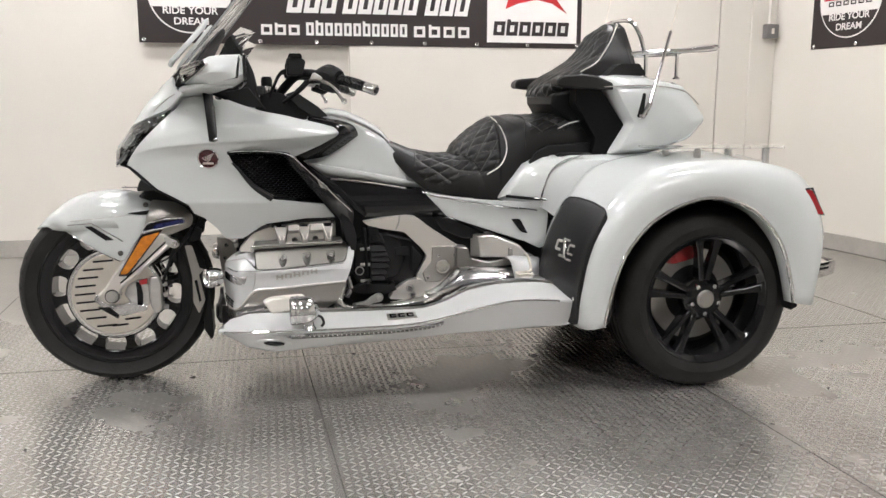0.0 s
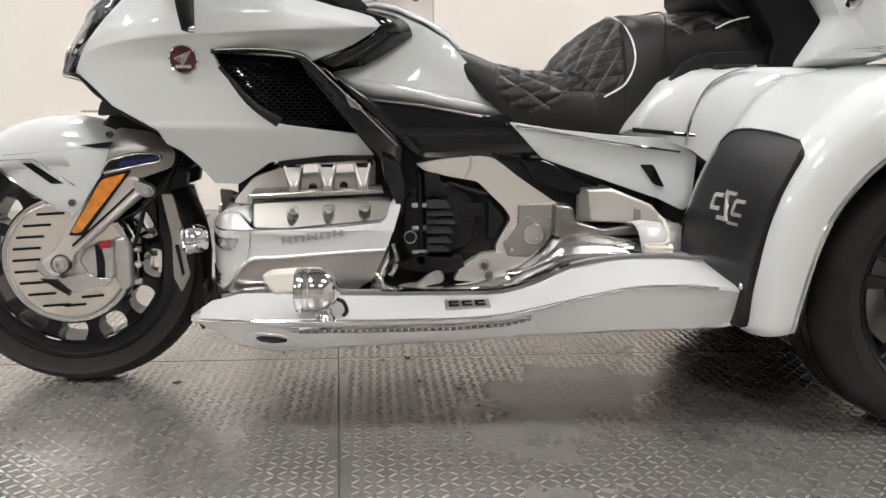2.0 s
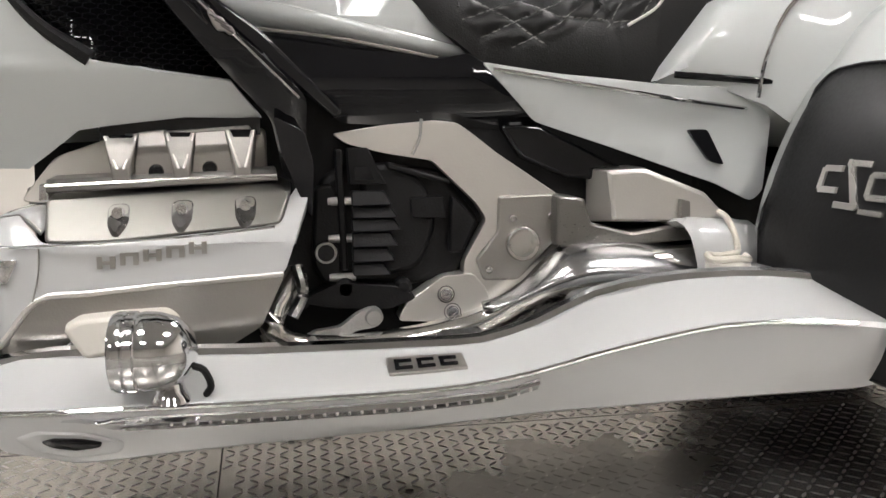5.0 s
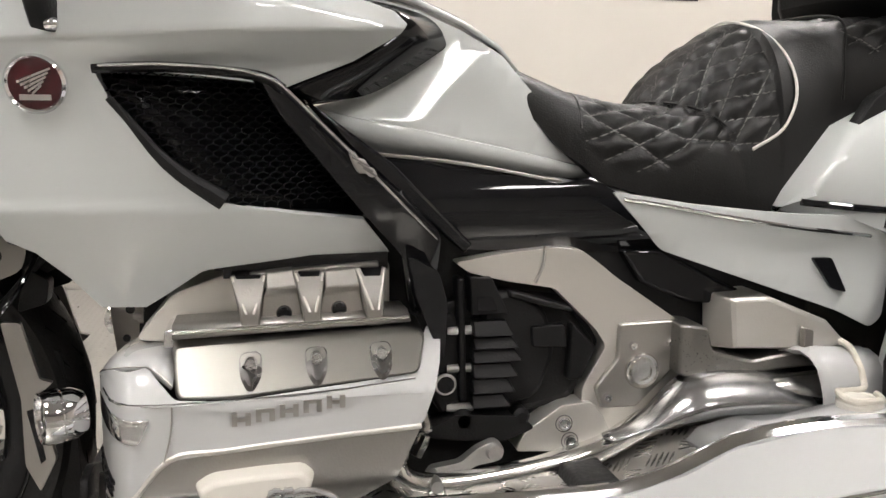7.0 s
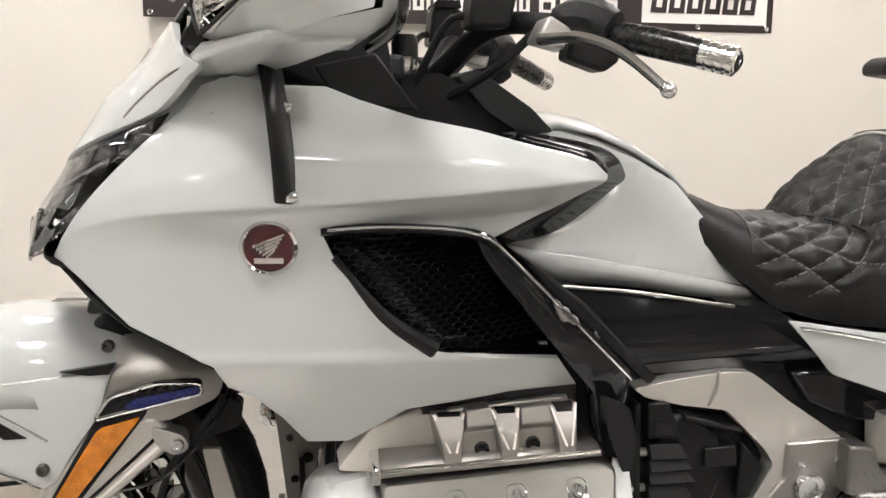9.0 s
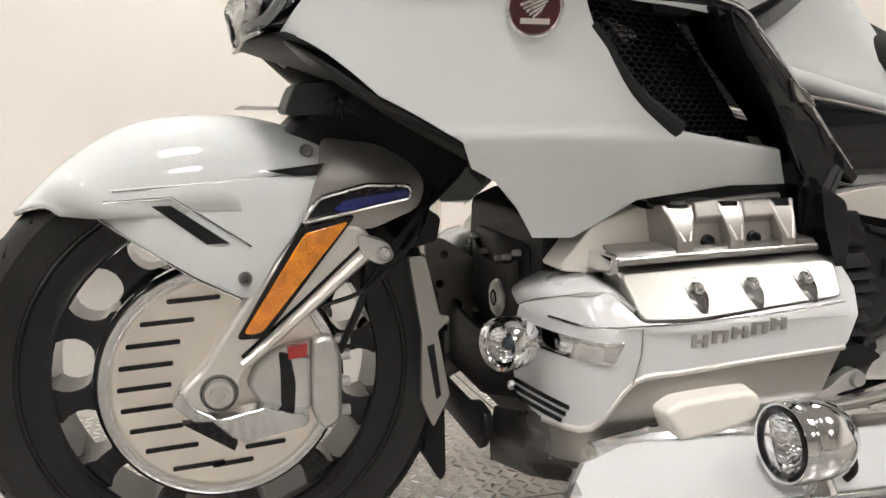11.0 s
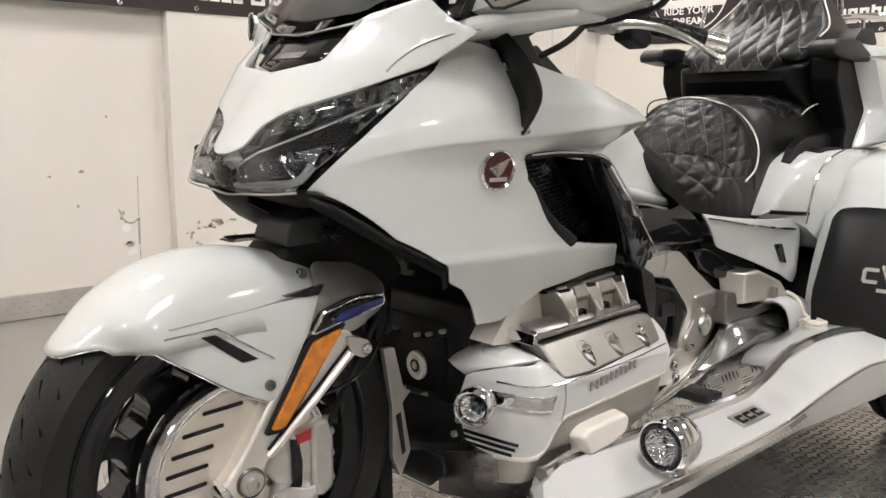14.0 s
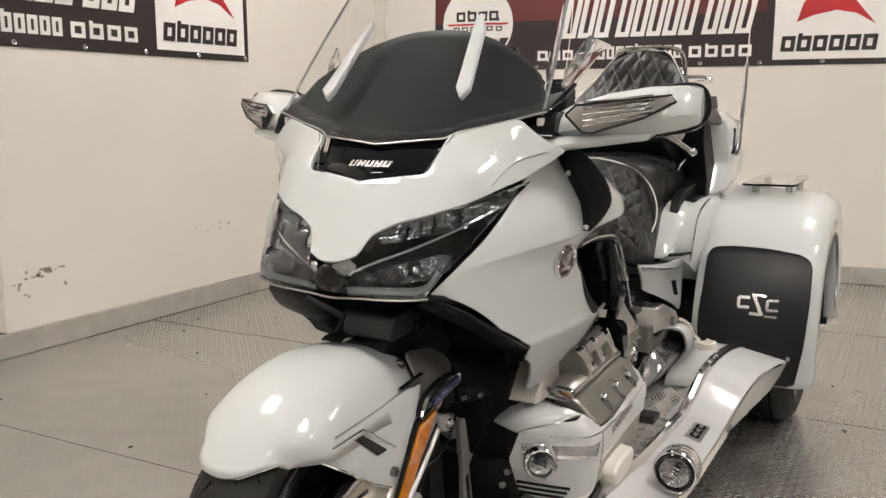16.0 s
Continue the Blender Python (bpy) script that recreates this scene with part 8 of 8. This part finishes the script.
        # black front cover on the mudguard
        def guard_x(y, z):
            def on(P):
                for p, q in zip(P, P[1:]):
                    if p.z <= z <= q.z:
                        return p.x + (q.x - p.x) * (z - p.z) / max(1e-6, q.z - p.z)
                return P[0].x
            u = max(0.0, min(1.0, (y + 0.545) / 0.275))
            return on(PB) + (on(PC) - on(PB)) * (smoothstep(0, 1, u) * 0.4 + 0.6 * u) - 0.009 - 0.012 * math.sin(math.pi * u)
        go = fillet([(-0.545, 0.24), (-0.562, 0.36), (-0.568, 0.48), (-0.564, 0.575), (-0.535, 0.594), (-0.45, 0.606), (-0.36, 0.61), (-0.305, 0.604), (-0.292, 0.585), (-0.288, 0.4), (-0.30, 0.25)], 0.02)
        fc = part("stone_guard", f(sheet(go, guard_x, 0.02, "yz")), VINYL, par, "black vinyl stone guard with a grey emblem", solid=0.012, bevel=0.004, angle=50)
        part("hem", f(tube([(guard_x(y, z) - 0.001, y, z) for y, z in go[::2] + go[:1]], 0.0025, 6, 0)), VINYL, fc)
        def mark(pts):
            q = bmesh.new()
            for u, v in pts:
                y, z = -0.388 - 0.105 * u, 0.428 + 0.066 * v
                for h in (-0.002, 0.003):
                    q.verts.new((guard_x(y, z) - h, y, z))
            bmesh.ops.convex_hull(q, input=q.verts[:])
            return q
        bars = []
        for c0 in (0.0, 0.70):
            e = 0.0 if c0 == 0 else -0.08
            bars.append(((c0 + 0.04, 0.35 + e), (c0 + 0.3, 0.35 + e), (c0 + 0.3, 0.46 + e), (c0, 0.46 + e)))
            bars.append(((c0, 0.74 + e), (c0 + 0.3, 0.74 + e), (c0 + 0.3, 0.85 + e), (c0 + 0.04, 0.85 + e)))
            bars.append(((c0, 0.42 + e), (c0 + 0.07, 0.42 + e), (c0 + 0.07, 0.8 + e), (c0, 0.8 + e)))
        bars += [((0.35, 0.86), (0.68, 0.84), (0.68, 0.95), (0.35, 0.97)), ((0.32, 0.1), (0.62, 0.08), (0.66, 0.19), (0.32, 0.21)), ((0.35, 0.9), (0.44, 0.9), (0.66, 0.12), (0.57, 0.12)), ((0.68, 0.03), (0.98, 0.01), (0.98, 0.1), (0.68, 0.12))]
        for bpts in bars:
            part("emblem_bar", f(mark(bpts)), EMBLEM, fc, "brushed grey emblem bar")
        part("stud", f(lathe([(0, -0.006), (0.007, -0.005), (0.01, 0), (0.01, 0.01)], (1.388, -0.525, 0.32), "x", 16)), EMBLEM, fc)
        tl = part("tail_light", f(prism(fillet([(2.06, 0.637), (2.135, 0.642), (2.185, 0.562), (2.118, 0.572)], 0.01), -0.572, -0.48)), RED_LENS, par, "red tail light", bevel=0.006)
        part("tail_bezel", f(tube([(2.058, -0.57, 0.639), (2.14, -0.565, 0.645), (2.19, -0.56, 0.56), (2.118, -0.57, 0.57), (2.058, -0.57, 0.639)], 0.004, 6, 0)), MATTE, tl)
        bp = part("bumper_end", f(prism(fillet([(2.12, 0.395), (2.24, 0.42), (2.235, 0.375), (2.13, 0.348)], 0.008), -0.57, -0.40)), CHROME, par, "chrome bumper end", bevel=0.006)
        for z in (0.383, 0.397):
            part("slot", f(prism([(2.16, z), (2.215, z + 0.008), (2.215, z + 0.015), (2.16, z + 0.007)], -0.5715, -0.56)), BLACK, bp)
    part("rear_panel", prism([(2.02, 0.735), (2.1, 0.72), (2.2, 0.5), (2.18, 0.27), (2.0, 0.27)], YC - 0.28, YC + 0.28), PAINT, TRIKE, "pearl white rear panel", bevel=0.02)
    part("axle_housing", prism([(1.45, 0.24), (1.5, 0.45), (2.1, 0.45), (2.1, 0.2), (1.6, 0.16)], YC - 0.3, YC + 0.3), MATTE, TRIKE, "black chassis underneath", bevel=0.02)
    # luggage plates on short posts over both mudguards
    for s in (-1, 1):
        f = lambda bm: bm if s < 0 else flipped(bm)
        q = prism(fillet([(1.66, -0.33), (2.1, -0.33), (2.1, -0.48), (1.68, -0.48)], 0.02), 0, 0.006)
        for v in q.verts:
            v.co = Vector((v.co.x, v.co.z, 0.764 + v.co.y))
        p = part("luggage_plate", f(q), CLEAR, TRIKE, "clear luggage plate on short chrome posts")
        for x, y in ((1.745, -0.36), (1.81, -0.45), (1.965, -0.36), (2.045, -0.45)):
            part("post", f(lathe([(0.011, 0.04), (0.011, 0.0), (0.013, -0.012)], (x, y, 0.725), "z", 14)), CAST, p)
    # cap with rope on the deck
    for s in (-1,):
        hood = [(-0.205, 0.398), (-0.225, 0.405), (-0.247, 0.408), (-0.266, 0.402), (-0.279, 0.388), (-0.285, 0.366), (-0.287, 0.344), (-0.284, 0.322)]
        rows = []
        for k, dx, back in ((0.72, 0.014, 0), (0.80, 0.002, 0), (0.90, -0.003, 0), (0.97, 0.002, 0), (1.0, 0.012, 0), (1.02, 0.05, 0.5), (1.0, 0.11, 1)):
            rows.append([(1.252 + 0.026 * i / 7 * (1 - back) + dx, -0.232 + (y + 0.232) * k, 0.35 + (z - 0.35) * (k - 0.12 * back)) for i, (y, z) in enumerate(hood)])
        part("pipe_shroud", loft(rows, False, False), WHITE2, TRIKE, "white moulded shroud round the pipe end", solid=0.004, angle=60)
        part("tank_cap", lathe([(0, 0.010), (0.016, 0.010), (0.020, 0.016), (0.025, 0.017), (0.029, 0.011), (0.028, 0.0)], (1.292, -0.325, 0.344), "z", 24), CREAM, TRIKE, "cream cap with a cord")
        ring = [(1.292 + 0.026 * math.cos(a), -0.325 + 0.026 * math.sin(a), 0.3625 + 0.002 * math.sin(3 * a)) for a in [0.9 + 0.5 * i for i in range(12)]]
        part("cord", tube([(1.318, -0.245, 0.414), (1.322, -0.262, 0.407), (1.325, -0.278, 0.388), (1.326, -0.287, 0.37), (1.32, -0.297, 0.364)] + ring, 0.0045, 8), ROPE, TRIKE, "white twisted cord")


rear_body()


# ---- floor relief ----
def tread():
    """Raised lugs of the tread plate, in pairs that cross, sheet by sheet."""
    p = 0.022
    nx, ny = int((4.3 + 2.2) / p), int((2.34 + 3.6) / p)
    ix, iy = np.meshgrid(np.arange(nx), np.arange(ny), indexing="ij")
    x, y = -2.2 + p * ix.ravel(), -3.6 + p * iy.ravel()
    odd = ((ix + iy) % 2).ravel()
    keep = (np.abs((x - 0.602 + 0.043 * (y - 0.05) + 0.61) % 1.22 - 0.61) > 0.011) & (np.abs((y - 0.1 + 1.22) % 2.44 - 1.22) > 0.012) & (x < 3.82 + 0.15 * (2.36 - y))
    x, y, odd = x[keep], y[keep], odd[keep]
    a = np.where(odd == 1, math.pi / 4, -math.pi / 4)
    L, Wd, Hh = 0.0122, 0.003, 0.0015
    base = np.array([(L, 0, 0), (L * 0.4, Wd, 0), (-L * 0.4, Wd, 0), (-L, 0, 0), (-L * 0.4, -Wd, 0), (L * 0.4, -Wd, 0), (L * 0.5, 0, Hh), (-L * 0.5, 0, Hh)])
    ca, sa = np.cos(a)[:, None], np.sin(a)[:, None]
    vx = x[:, None] + base[None, :, 0] * ca - base[None, :, 1] * sa
    vy = y[:, None] + base[None, :, 0] * sa + base[None, :, 1] * ca
    worn = 1 - 0.2 * np.clip((1.5 - np.hypot(x - DUST[0], y - DUST[1])) / 0.8, 0, 1)  # trodden flat in the dust
    vz = base[None, :, 2] * worn[:, None] - 0.0002
    verts = np.stack([vx, vy, vz], -1).reshape(-1, 3)
    tri = np.array([(0, 1, 6), (1, 2, 6), (2, 7, 6), (2, 3, 7), (3, 4, 7), (4, 5, 7), (5, 6, 7), (5, 0, 6)])
    faces = (np.arange(len(x))[:, None, None] * 8 + tri[None]).reshape(-1, 3)
    me = bpy.data.meshes.new("tread_lugs")
    me.vertices.add(len(verts))
    me.vertices.foreach_set("co", verts.ravel())
    me.loops.add(faces.size)
    me.loops.foreach_set("vertex_index", faces.ravel())
    me.polygons.add(len(faces))
    me.polygons.foreach_set("loop_start", np.arange(len(faces)) * 3)
    me.polygons.foreach_set("loop_total", np.full(len(faces), 3))
    me.update()
    me.validate()
    me.materials.append(TREAD)
    ob = new("tread_lugs", me)
    ob.parent = bpy.data.objects["floor"]
    tagged(ob, "small raised lugs of the tread plate", "", "", "stuff")
    # joints between the sheets
    for k in range(-2, 4):
        bm = bmesh.new()
        for yy in (-4.5, Y1 - 0.02):
            for dx in (-0.0012, 0.0012):
                for zz in (-0.004, 0.0006):
                    bm.verts.new((0.602 + 1.22 * k - 0.043 * (yy - 0.05) + dx, yy, zz))
        bmesh.ops.convex_hull(bm, input=bm.verts[:])
        part("sheet_joint", bm, DIRT, bpy.data.objects["floor"])
    for y in (0.1, -2.34):
        part("sheet_joint", box(-4.0, 3.8, y - 0.0012, y + 0.0012, -0.004, 0.0005), DIRT, bpy.data.objects["floor"])


tread()


def specks():
    """Dropped bits and dark marks on the floor."""
    rng = random.Random(11)
    bm = bmesh.new()
    for i in range(170):
        x, y = rng.uniform(-1.8, 3.9), rng.uniform(-2.6, 2.2)
        r = rng.uniform(0.002, 0.006)
        k = rng.randint(5, 7)
        q = bmesh.new()
        st, an = rng.uniform(1, 2.6), rng.uniform(0, 3.14)
        top = []
        for j in range(k):
            u, v = r * st * math.cos(6.283 * j / k) * rng.uniform(0.7, 1.2), r * math.sin(6.283 * j / k) * rng.uniform(0.7, 1.2)
            top.append(q.verts.new((x + u * math.cos(an) - v * math.sin(an), y + u * math.sin(an) + v * math.cos(an), 0.0022)))
        q.faces.new(top)
        ext = bmesh.ops.extrude_face_region(q, geom=q.faces[:])
        for v in [e for e in ext["geom"] if isinstance(e, bmesh.types.BMVert)]:
            v.co.z = 0.0002
        add(bm, q)
    ob = part("floor_specks", bm, DIRT, None, "dark specks and grit on the tread plate", kind="stuff")
    tagged(ob, category="grit")


specks()
